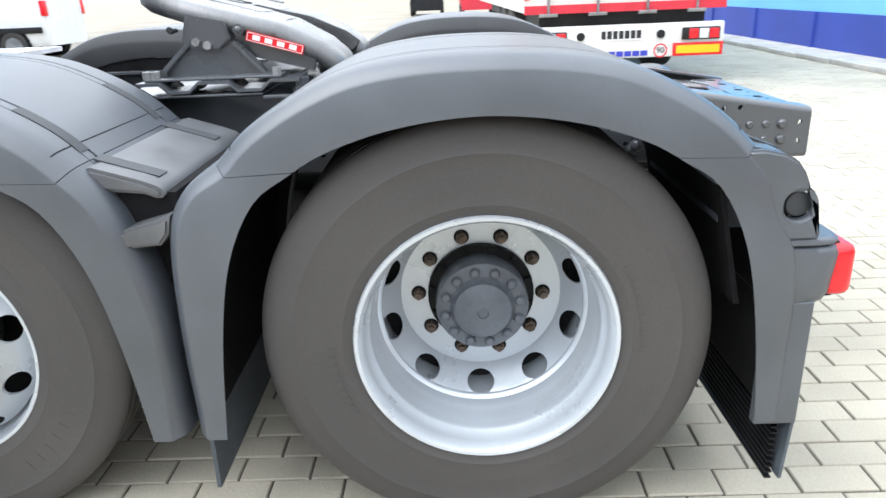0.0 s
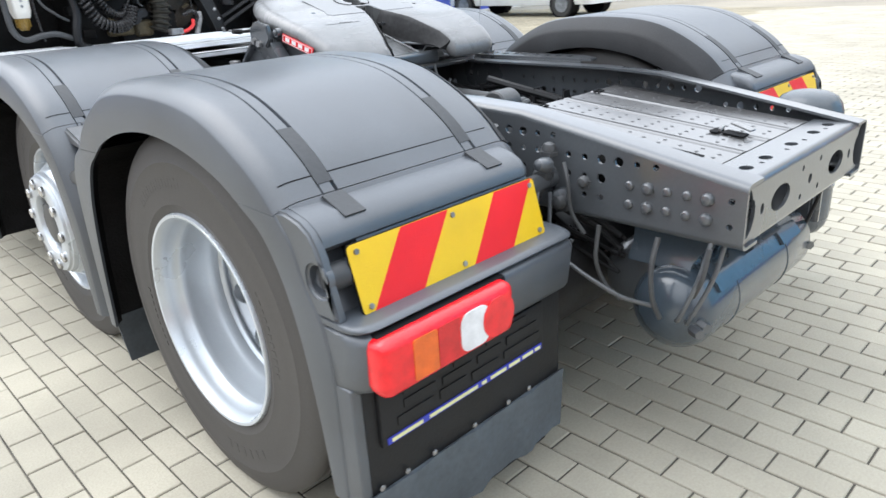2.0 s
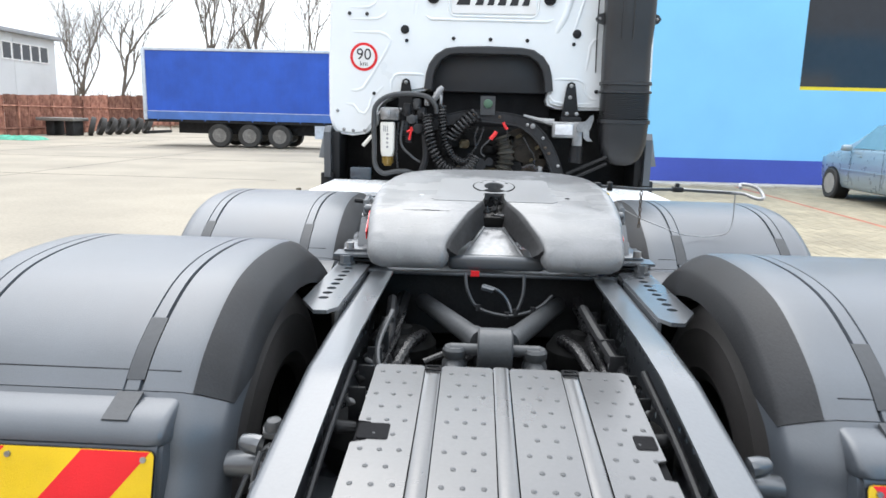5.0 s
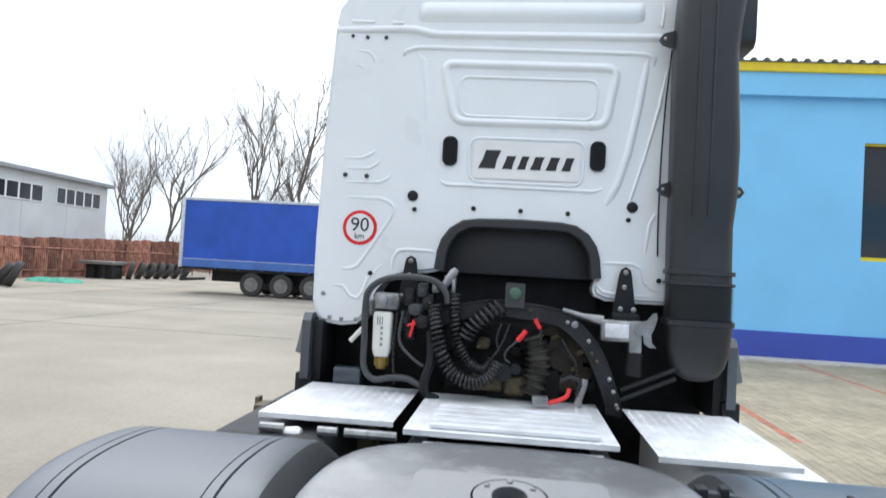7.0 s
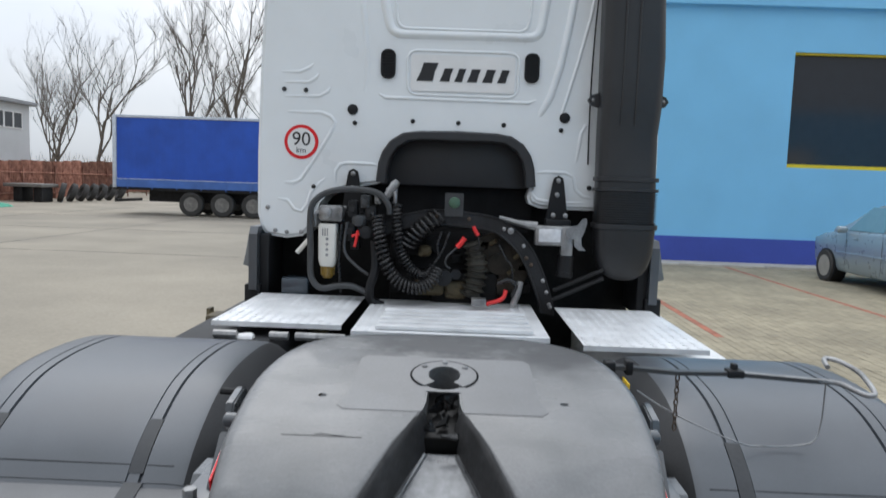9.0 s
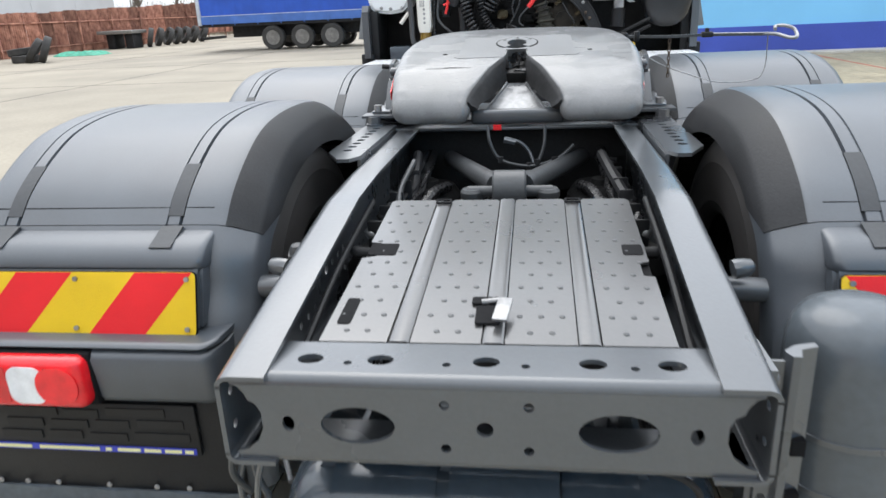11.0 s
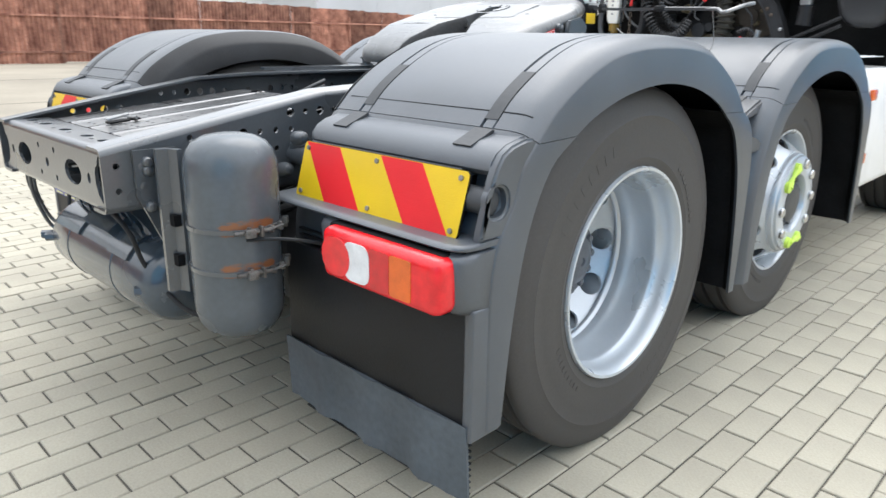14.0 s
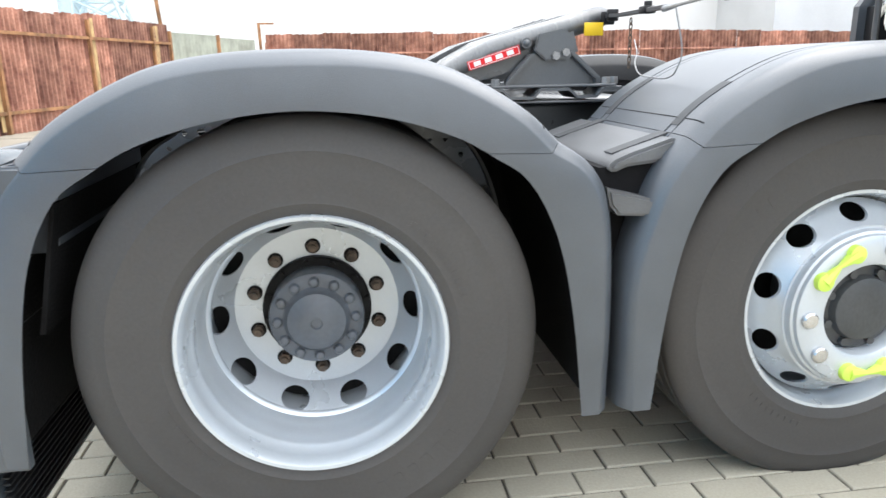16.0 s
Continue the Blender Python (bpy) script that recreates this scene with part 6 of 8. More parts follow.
press([(-.44, 2.150), (-.40, 2.128), (.38, 2.122), (.43, 2.14)], .008, .012)
press([(.628, 2.83), (.59, 2.573), (.547, 2.327), (.50, 2.16), (.44, 2.05)], .014, .024)
press([(.732, 2.80), (.695, 2.58), (.636, 2.33), (.587, 2.15), (.55, 2.02)], .009, .012)
press([(-.613, 2.85), (-.56, 2.80), (-.53, 2.60), (-.50, 2.30), (-.52, 2.10)], .004, .022)
press([(-.945, 2.762), (-.90, 2.758), (-.885, 2.735)], .004, .011)
press([(-.955, 2.848), (-.86, 2.835), (-.83, 2.80), (-.825, 2.76)], .004, .012)
press([(-.997, 2.250), (-.87, 2.252), (-.82, 2.275), (-.79, 2.30)], .005, .013)
press([(-.99, 2.195), (-.82, 2.198), (-.78, 2.225), (-.765, 2.25)], .005, .013)
press([(-1.005, 2.117), (-.76, 2.124), (-.715, 2.15), (-.70, 2.18)], .005, .013)
press([(-.985, 2.037), (-.75, 2.036), (-.70, 2.018), (-.672, 1.985), (-.70, 1.92), (-.80, 1.755), (-.86, 1.665), (-.90, 1.648), (-.96, 1.648)], .005, .015)
press([(-1.0, 1.56), (-.93, 1.55), (-.89, 1.50), (-.85, 1.49), (-.82, 1.53), (-.80, 1.60), (-.70, 1.70)], .005, .014)
press([(-.67, 1.63), (-.665, 1.72), (-.64, 1.757), (-.60, 1.766), (-.47, 1.764), (-.43, 1.755)], .005, .014)
press([(.43, 1.748), (.49, 1.752), (.60, 1.752), (.645, 1.73), (.66, 1.66), (.70, 1.625), (.76, 1.615)], .005, .014)
press([(.75, 2.022), (.70, 2.012), (.676, 1.97), (.665, 1.88), (.652, 1.79)], .005, .014)
press([(.415, 1.64), (.45, 1.60), (.54, 1.585), (.76, 1.59)], .005, .014)
# trim round the tunnel
bm = bmesh.new()
rows = []
for x, z in arch:
    n = Vector((x, z - 1.60)).normalized()
    rows.append([(x + n.x * .028, CY + .005, z + n.y * .028), (x + n.x * .028, CY - .012, z + n.y * .028), (x + n.x * .018, CY - .020, z + n.y * .018), (x - n.x * .020, CY - .020, z - n.y * .020), (x - n.x * .028, CY - .012, z - n.y * .028), (x - n.x * .028, CY + .2, z - n.y * .028)])
loft(bm, rows)
bmesh.ops.recalc_face_normals(bm, faces=bm.faces)
part("tunnel_trim", bm, M_TUNNEL, cab, "black rubber trim round the engine tunnel")
bm = bmesh.new()
box(bm, -.43, .43, CY + .10, CY + .14, 1.655, 1.96, .008)
part("tunnel_panel", bm, M_TUNNEL, cab, "dark grey panel closing the tunnel")
bm = bmesh.new()
box(bm, -.44, .44, CY + .16, CY + .20, 1.40, 2.0)
part("tunnel_lining", bm, M_SHADE_LINER, cab)
for x in (-.388, .392):
    bm = bmesh.new()
    plate(bm, rrect(x - .040, x + .040, 2.228, 2.386, .034), [rrect(x - .030, x + .030, 2.238, 2.376, .026)], .014, back(CY))
    plate(bm, rrect(x - .032, x + .032, 2.236, 2.378, .028), [], .004, back(CY))
    for k in range(8):
        box(bm, x - .029, x + .029, CY - .012, CY - .004, 2.250 + .0155 * k, 2.256 + .0155 * k)
    part("vent_grommet", bm, M_BLACK, cab, "black oval vent cover")
for x, z, r in ((-.577, 2.057, .030), (-.564, 1.985, .013), (.582, 2.048, .030), (.565, 1.981, .013), (-.246, 2.004, .013), (.004, 2.002, .013), (.252, 1.999, .013), (-.785, 1.629, .013), (.734, 1.673, .014), (-1.039, 1.507, .012),
                (-.957, 2.92, .010), (-.875, 2.915, .011), (-.772, 2.915, .011), (-.955, 2.156, .013), (-.836, 2.154, .013), (-.93, 1.372, .012), (-.85, 1.375, .012), (-.995, 1.38, .012)):
    bm = bmesh.new()
    bolt(bm, (x, CY - .003, z), (0, -1, 0), r, .008, True)
    part("grommet", bm, M_STEEL if r == .012 else M_RELIEF if 2.15 < z < 2.93 else M_BLACK, cab)
# name plate: white field, dark slanted shapes in place of the lettering
bm = bmesh.new()
plate(bm, rrect(-.263, .300, 2.168, 2.362, .006), [], .004, back(CY - .003))
npl = part("name_plate", bm, M_WHITE, cab, "white plate with dark slanted lettering shapes")
x = -.238
for w, h in ((.118, .098), (.070, .070), (.058, .070), (.072, .070), (.072, .070), (.062, .070)):
    bm = bmesh.new()
    lean = lambda u, v: (x + u * w + .32 * v * h, 2.222 + v * h)
    plate(bm, [lean(.04, 0), lean(.80, 0), lean(.74, .5), lean(.78, 1), lean(.10, 1), lean(.10, .5)], [], .003, back(CY - .007))
    part("letter_shape", bm, M_INK, npl)
    x += w + .010
# speed disc
bm = bmesh.new()
plate(bm, circle(-.857, 1.872, .094, 40), [], .003, back(CY))
sg = part("speed_disc", bm, M_RED, cab, "round white speed sticker with a red rim")
bm = bmesh.new()
plate(bm, circle(-.857, 1.872, .076, 36), [], .002, back(CY - .003))
part("disc_field", bm, M_WHITE, sg)
face = axes((-.857, CY - .0055, 1.885), (1, 0, 0), (0, 0, 1))
words("number", "90", .105, M_INK, sg, face)
words("unit", "km", .045, M_INK, sg, axes((-.857, CY - .0055, 1.826), (1, 0, 0), (0, 0, 1)))
# beacons
for x in (-.510, .537):
    upright = Matrix.Translation((x, 3.30, 0)) @ Matrix.Rotation(radians(-90), 4, "Y")
    bm = bmesh.new()
    lathe(bm, [(.002, 3.430), (.016, 3.428), (.032, 3.416), (.044, 3.394), (.051, 3.362), (.055, 3.322), (.056, 3.312)], 28, upright, cap=False)
    for k in range(24):
        m = Matrix.Translation((x, 3.30, 0)) @ Matrix.Rotation(math.tau * k / 24, 4, "Z")
        box(bm, .050, .0575, -.0015, .0015, 3.315, 3.345, m=m)
    bc = part("beacon", bm, M_LORA, cab, "orange rotating beacon on the roof")
    bm = bmesh.new()
    lathe(bm, [(.02, 3.185), (.068, 3.187), (.066, 3.215), (.060, 3.235), (.059, 3.300), (.061, 3.303), (.061, 3.314), (.054, 3.318), (.01, 3.318)], 28, upright)
    part("beacon_base", bm, M_BLACK, bc)
# air intake
def intake_ring(z, x0, x1, y0, y1, r=.05):
    return [(x, y, z) for x, y in rrect(x0, x1, y0, y1, r, 4)]
bm = bmesh.new()
secs = [(1.188, .875, .945, 2.93, 2.99, .02), (1.196, .845, .975, 2.91, 3.01, .04), (1.220, .805, 1.010, 2.89, 3.03, .05), (1.262, .775, 1.035, 2.88, 3.04, .05), (1.33, .757, 1.055, 2.875, 3.045, .05), (1.462, .748, 1.062, 2.87, 3.05, .05),
        (1.464, .738, 1.070, 2.862, 3.055, .05), (1.490, .738, 1.070, 2.862, 3.055, .05), (1.492, .752, 1.055, 2.875, 3.045, .05)]
for k in range(13):
    z = 1.497 + .0125 * k
    secs += [(z, .744, 1.062, 2.868, 3.05, .05), (z + .004, .744, 1.062, 2.868, 3.05, .05), (z + .006, .752, 1.054, 2.877, 3.045, .05), (z + .0105, .752, 1.054, 2.877, 3.045, .05)]
secs += [(1.662, .738, 1.066, 2.862, 3.055, .05), (1.676, .738, 1.066, 2.862, 3.055, .05), (1.678, .748, 1.052, 2.872, 3.05, .05), (1.712, .748, 1.052, 2.872, 3.05, .05), (1.714, .738, 1.064, 2.862, 3.055, .05), (1.734, .738, 1.064, 2.862, 3.055, .05), (1.736, .746, 1.048, 2.87, 3.05, .05),
         (1.95, .742, 1.045, 2.875, 3.05, .05), (2.1, .742, 1.056, 2.865, 3.05, .05), (2.35, .738, 1.058, 2.86, 3.05, .05), (2.6, .735, 1.045, 2.86, 3.05, .05), (2.8, .733, 1.034, 2.86, 3.05, .05), (2.95, .735, 1.045, 2.86, 3.05, .05), (3.1, .742, 1.070, 2.865, 3.05, .06), (3.19, .752, 1.082, 2.872, 3.05, .06), (3.232, .778, 1.078, 2.885, 3.05, .05), (3.252, .815, 1.055, 2.91, 3.05, .04), (3.258, .86, 1.02, 2.94, 3.04, .03)]
loft(bm, [intake_ring(z, a, b, c, d, r) for z, a, b, c, d, r in secs])
it = part("air_intake", bm, M_DUCT, cab, "tall black plastic air intake duct with bellows", smooth=50)
bm = bmesh.new()
for x in (.838, .910):
    tube(bm, [(x, 2.866, 2.0), (x, 2.860, 2.4), (x, 2.859, 2.7), (x, 2.862, 3.05), (x, 2.866, 3.06)], [.003, .006, .007, .007, .002], 8)
part("duct_rib", bm, M_DUCT, it)
# side mouth with its lip
bm = bmesh.new()
plate(bm, rrect(2.93, 3.16, 2.86, 3.20, .05), [rrect(2.95, 3.14, 2.88, 3.18, .04)], .075, side(1.045))
box(bm, 1.00, 1.05, 2.94, 3.15, 2.87, 3.19, .01)
part("intake_mouth", bm, M_DUCT, it, "open side mouth of the duct")
bm = bmesh.new()
for k in range(6):
    box(bm, 1.055, 1.105, 2.95, 3.14, 2.915 + .046 * k, 2.922 + .046 * k)
part("mouth_louvre", bm, M_SEAM_SHADE, it)
for x, z in ((.690, 2.90), (.712, 2.135), (1.075, 2.135)):
    s = 1 if x > .9 else -1
    bm = bmesh.new()
    plate(bm, [(x - s * .05, z + .045), (x - s * .05, z - .045), (x + s * .012, z - .026), (x + s * .030, z), (x + s * .012, z + .026)], [circle(x + s * .002, z, .009, 12)], .03, back(2.99))
    part("duct_bracket", bm, M_DUCT, it)
    bm = bmesh.new()
    bolt(bm, (x + s * .002, 2.962, z), (0, -1, 0), .010, .008, True)
    part("bracket_bolt", bm, M_STEEL, it)
bm = bmesh.new()
tube(bm, bend([(.745, CY - .01, 2.88), (.725, CY - .012, 2.6), (.715, CY - .012, 2.3), (.715, CY - .01, 2.0), (.72, CY - .008, 1.8)], 5), .004, 6)
part("thin_cable", bm, M_BLACK, cab)

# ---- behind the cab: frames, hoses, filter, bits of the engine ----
# closed black box in place of the shaded hollow below the cab
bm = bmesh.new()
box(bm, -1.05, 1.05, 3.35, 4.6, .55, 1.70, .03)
part("engine_bay", bm, M_DEEP, truck, "black box with the engine bay's shade in its colour")
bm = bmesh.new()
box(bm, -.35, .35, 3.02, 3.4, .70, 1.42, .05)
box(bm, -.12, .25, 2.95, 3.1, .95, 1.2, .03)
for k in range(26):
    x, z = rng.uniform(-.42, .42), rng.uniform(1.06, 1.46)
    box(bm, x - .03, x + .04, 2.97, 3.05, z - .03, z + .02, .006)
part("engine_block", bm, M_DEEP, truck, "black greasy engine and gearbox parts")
# oily cast housings between the hoses
for x, z, w, h in ((-.12, 1.12, .16, .11), (.02, 1.10, .12, .10), (-.15, 1.305, .07, .06)):
    bm = bmesh.new()
    box(bm, x - w / 2, x + w / 2, 2.93, 3.0, z - h / 2, z + h / 2, .022, 3)
    for i in (-1, 1):
        bolt(bm, (x + i * w * .32, 2.93, z + i * h * .25), (0, -1, 0), .011, .012)
    part("engine_fitting", bm, M_BROWN, truck)
bm = bmesh.new()
tube(bm, [(-.045, 2.92, 1.17), (-.045, 2.90, 1.17)], .045, 20)
tube(bm, [(.02, 2.93, 1.19), (.02, 2.91, 1.19)], .028, 16)
part("engine_fitting", bm, M_CHASSIS_D, truck)
bm = bmesh.new()
tube(bm, [(.25, 3.02, 1.25), (.25, 2.975, 1.25), (.25, 2.97, 1.25)], [.17, .17, .15], 36)
tube(bm, [(.25, 2.97, 1.25), (.25, 2.95, 1.25)], .06, 24)
for k in range(8):
    a = math.tau * k / 8
    bolt(bm, (.25 + .12 * math.cos(a), 2.97, 1.25 + .12 * math.sin(a)), (0, -1, 0), .011, .01)
part("flywheel_housing", bm, M_BROWN_D, truck, "oily brown round housing")
for x, z in ((.30, 1.20), (.33, 1.285), (.20, 1.355)):
    bm = bmesh.new()
    tube(bm, [(x, 2.95, z), (x + .03, 2.93, z + .02)], .012, 8)
    part("pipe_clip", bm, M_BROWN, truck)
# pleated rubber pipe
bm = bmesh.new()
pts, rad = [], []
for k in range(27):
    t = k / 26
    pts.append((.10 + .03 * math.sin(3.2 * t), 2.90, 1.365 - .29 * t))
    rad.append((.066 if k % 3 == 1 else .046) * (1 if t > .3 else .86))
tube(bm, pts, rad, 20)
part("pleated_pipe", bm, M_PLEAT, truck, "greasy pleated rubber pipe")
# arched rear cab cross beam
arc = bend([(-.42, 2.90, 1.40), (-.30, 2.90, 1.45), (-.20, 2.90, 1.478), (-.10, 2.90, 1.493), (.02, 2.90, 1.488), (.20, 2.90, 1.468), (.30, 2.90, 1.415), (.385, 2.90, 1.325), (.45, 2.90, 1.20), (.50, 2.90, 1.06), (.51, 2.90, 1.0)], 5)
bm = bmesh.new()
rows = []
for p, u, v in frames(arc):
    d = Vector((p.x - .02, 0, p.z - 1.08)).normalized()
    rows.append([p + d * .030 + Vector((0, -.025, 0)), p + d * .034 + Vector((0, -.03, 0)), p + d * .040 + Vector((0, -.03, 0)), p + d * .040 + Vector((0, .05, 0)), p - d * .040 + Vector((0, .05, 0)), p - d * .040 + Vector((0, -.03, 0)), p - d * .034 + Vector((0, -.03, 0)), p - d * .030 + Vector((0, -.025, 0))])
loft(bm, rows)
bmesh.ops.recalc_face_normals(bm, faces=bm.faces)
beam = part("cab_cross_beam", bm, M_CHASSIS_D, truck, "dark arched cross beam behind the cab")
for k in (16, 22, 27, 29, 33, 36, 38, 41, 43, 45, 47):
    p = arc[min(k, len(arc) - 1)]
    bm = bmesh.new()
    bolt(bm, p + Vector((.018 if k % 2 else -.012, -.025, .006 if k % 3 else -.008)), (0, -1, 0), .011 if k != 29 else .018, .009, True)
    part("beam_bolt", bm, M_STEEL if k % 2 else M_RUSTNUT, beam)
bm = bmesh.new()
plate(bm, rrect(-.05, .047, 1.50, 1.622, .006), [], .008, back(2.87))
tab = part("beam_tab", bm, M_LINK, beam)
bm = bmesh.new()
tube(bm, [(0, 2.862, 1.572), (0, 2.853, 1.572), (0, 2.85, 1.572)], [.030, .027, .02], 20)
part("tab_cap", bm, M_GREENCAP, tab, "small dull green plastic cap")
# cab mounts, lock lever and the work lamp
for s, zt in ((-1, 1.735), (1, 1.735)):
    x0 = -.561 if s < 0 else .560
    bm = bmesh.new()
    plate(bm, [(x0 - .062, 1.49), (x0 + .062, 1.49), (x0 + .050, 1.56), (x0 + .031, zt - .04), (x0 + .024, zt - .014), (x0, zt), (x0 - .024, zt - .014), (x0 - .031, zt - .04), (x0 - .050, 1.56)], [], .015, back(CY - .025))
    box(bm, x0 - .068, x0 + .068, 2.97, 3.05, 1.43, 1.50, .01)
    cm_ = part("cab_mount", bm, M_BLACK, truck, "black cab mounting bracket")
    for dx, z in ((0, zt - .028), (-.004, zt - .105), (-.03, 1.52), (.035, 1.52)):
        bm = bmesh.new()
        bolt(bm, (x0 + dx, CY - .041 if z > 1.55 else 2.968, z), (0, -1, 0), .014, .008, True)
        part("mount_bolt", bm, M_STEEL, cm_)
bm = bmesh.new()
tube(bm, [(.24, 2.93, 1.50), (.34, 2.92, 1.475), (.44, 2.91, 1.46)], [.012, .016, .026], 10)
box(bm, .428, .578, 2.875, 2.93, 1.362, 1.468, .014, 3)
wl_ = part("work_lamp", bm, M_STEEL, truck, "small grey work lamp on a bar")
bm = bmesh.new()
box(bm, .446, .562, 2.866, 2.878, 1.382, 1.452, .006)
part("lamp_glass", bm, M_LWHITE, wl_)
bm = bmesh.new()
tube(bm, [(.615, 2.90, 1.435), (.615, 2.86, 1.435)], .032, 16)
box(bm, .565, .63, 2.875, 2.92, 1.31, 1.47, .012)
plate(bm, [(.62, 1.47), (.645, 1.475), (.672, 1.51), (.69, 1.515), (.695, 1.49), (.682, 1.44), (.668, 1.41), (.672, 1.37), (.695, 1.345), (.66, 1.345), (.635, 1.365), (.63, 1.40)], [], .010, back(2.875))
part("lock_lever", bm, M_STEEL, wl_, "bright cast lock lever")
bm = bmesh.new()
tube(bm, [(.60, 2.91, 1.31), (.595, 2.91, 1.22)], .042, 14)
tube(bm, [(.597, 2.91, 1.225), (.594, 2.91, 1.20)], .045, 14)
part("lock_boot", bm, M_BLACK, wl_)
for a, b in (((.54, 2.9, 1.125), (.80, 2.9, 1.245)), ((.54, 2.9, 1.075), (.80, 2.9, 1.20))):
    bm = bmesh.new()
    tube(bm, [a, b], .011, 8)
    part("stay", bm, M_CHASSIS_D, truck)
# filter, its head and the guard tube round it
upright = Matrix.Translation((-.664, 2.90, 0)) @ Matrix.Rotation(radians(-90), 4, "Y")
bm = bmesh.new()
loft(bm, [[(x, y, z) for x, y in rrect(-.664 - w, -.664 + w, 2.90 - w, 2.90 + w, .016, 4)] for z, w in ((1.212, .036), (1.222, .040), (1.25, .046), (1.42, .048), (1.432, .046), (1.438, .040))])
fl = part("fuel_filter", bm, M_CREAM, truck, "white canister fuel filter with an amber bowl")
bm = bmesh.new()
lathe(bm, [(.01, 1.145), (.024, 1.148), (.031, 1.165), (.034, 1.20), (.034, 1.213), (.01, 1.213)], 20, upright)
for k in range(8):
    box(bm, .030, .038, -.004, .004, 1.165, 1.21, m=Matrix.Translation((-.664, 2.90, 0)) @ Matrix.Rotation(math.tau * k / 8, 4, "Z"))
part("filter_bowl", bm, M_AMBER, fl)
bm = bmesh.new()
box(bm, -.715, -.585, 2.87, 2.95, 1.45, 1.535, .016, 3)
tube(bm, [(-.672, 2.87, 1.495), (-.672, 2.845, 1.495), (-.672, 2.84, 1.495)], [.030, .030, .022], 16)
tube(bm, [(-.60, 2.88, 1.51), (-.60, 2.86, 1.51)], .016, 12)
tube(bm, bend([(-.715, 2.9, 1.50), (-.735, 2.89, 1.48), (-.735, 2.89, 1.42)], 4), .012, 8)
part("filter_head", bm, M_STEEL, fl)
for k in range(4):
    bm = bmesh.new()
    plate(bm, circle(-.662, 1.275 + .028 * k, .008, 10), [], .001, back(2.853))
    part("print_mark", bm, M_STEEL, fl)
for k in range(3):
    bm = bmesh.new()
    box(bm, -.688 + .012 * k, -.682 + .012 * k, 2.8515, 2.8535, 1.375, 1.415)
    part("print_bar", bm, M_STEEL, fl)
bm = bmesh.new()
tube(bm, bend([(-.335, 2.85, 1.50), (-.345, 2.85, 1.55), (-.402, 2.85, 1.608), (-.534, 2.85, 1.625), (-.66, 2.85, 1.605), (-.735, 2.85, 1.55), (-.752, 2.85, 1.47), (-.748, 2.85, 1.30), (-.742, 2.85, 1.16), (-.69, 2.85, 1.10), (-.60, 2.84, 1.115), (-.52, 2.84, 1.115), (-.445, 2.84, 1.085)], 6), .0165, 12)
part("guard_tube", bm, M_LINK, truck, "dark bent guard tube round the filter")
bm = bmesh.new()
tube(bm, [(-.835, 2.92, 1.275), (-.775, 2.92, 1.345)], .013, 8)
part("white_pipe", bm, M_CREAM, truck)
# valves under the left mount
for x, z, w, h, mat in ((-.535, 1.52, .05, .09, M_CHASSIS_D), (-.47, 1.56, .05, .07, M_LINK), (-.44, 1.50, .06, .08, M_CHASSIS_D), (-.50, 1.46, .08, .06, M_LINK), (-.405, 1.575, .035, .05, M_STEEL), (-.545, 1.40, .05, .10, M_BLACK), (-.46, 1.40, .09, .05, M_CHASSIS_D), (-.52, 1.33, .05, .05, M_BLACK)):
    bm = bmesh.new()
    box(bm, x - w / 2, x + w / 2, 2.88, 2.95, z - h / 2, z + h / 2, .010, 2)
    tube(bm, [(x, 2.885, z), (x, 2.862, z), (x, 2.858, z)], [w * .38, w * .38, w * .28], 12)
    bolt(bm, (x + w * .3, 2.88, z - h * .32), (0, -1, 0), .007, .01)
    part("valve_fitting", bm, mat, truck)
bm = bmesh.new()
box(bm, -.36, -.30, 2.86, 2.90, 1.60, 1.64, .006)
tube(bm, [(-.36, 2.87, 1.585), (-.315, 2.87, 1.655), (-.300, 2.87, 1.675)], [.020, .024, .016], 10)
part("hose_coupling", bm, M_STEEL, truck, "bright hose coupling")
bm = bmesh.new()
box(bm, -.94, -.79, 3.0, 3.10, 1.0, 1.125, .012)
part("battery_cover", bm, M_TANK, truck, "blue-grey cover beside the chassis")


def coil(name, line, R, r, turns, mat):
    pts = []
    fr = frames(bend(line, 10))
    n = turns * 14
    for i in range(n + 1):
        q = i / n * (len(fr) - 1)
        p, u, v = fr[min(int(q), len(fr) - 1)]
        if int(q) + 1 < len(fr):
            p = p.lerp(fr[int(q) + 1][0], q - int(q))
        a = math.tau * i / 14
        pts.append(p + (u * math.cos(a) + v * math.sin(a)) * R)
    bm = bmesh.new()
    tube(bm, pts, r, 6)
    return part(name, bm, mat, truck, "black spiral air hose")


coil("coiled_hose", [(-.40, 2.84, 1.50), (-.385, 2.82, 1.40), (-.355, 2.80, 1.28), (-.295, 2.80, 1.17), (-.20, 2.80, 1.125), (-.12, 2.81, 1.15), (-.075, 2.83, 1.225)], .030, .0080, 30, M_LOOM)
coil("coiled_hose", [(-.30, 2.86, 1.56), (-.295, 2.85, 1.44), (-.27, 2.84, 1.31), (-.215, 2.84, 1.215), (-.14, 2.84, 1.185), (-.095, 2.85, 1.23)], .024, .0070, 30, M_LOOM)
coil("coiled_hose", [(-.245, 2.86, 1.335), (-.20, 2.85, 1.40), (-.14, 2.85, 1.455), (-.07, 2.86, 1.505)], .042, .0080, 9, M_LOOM)
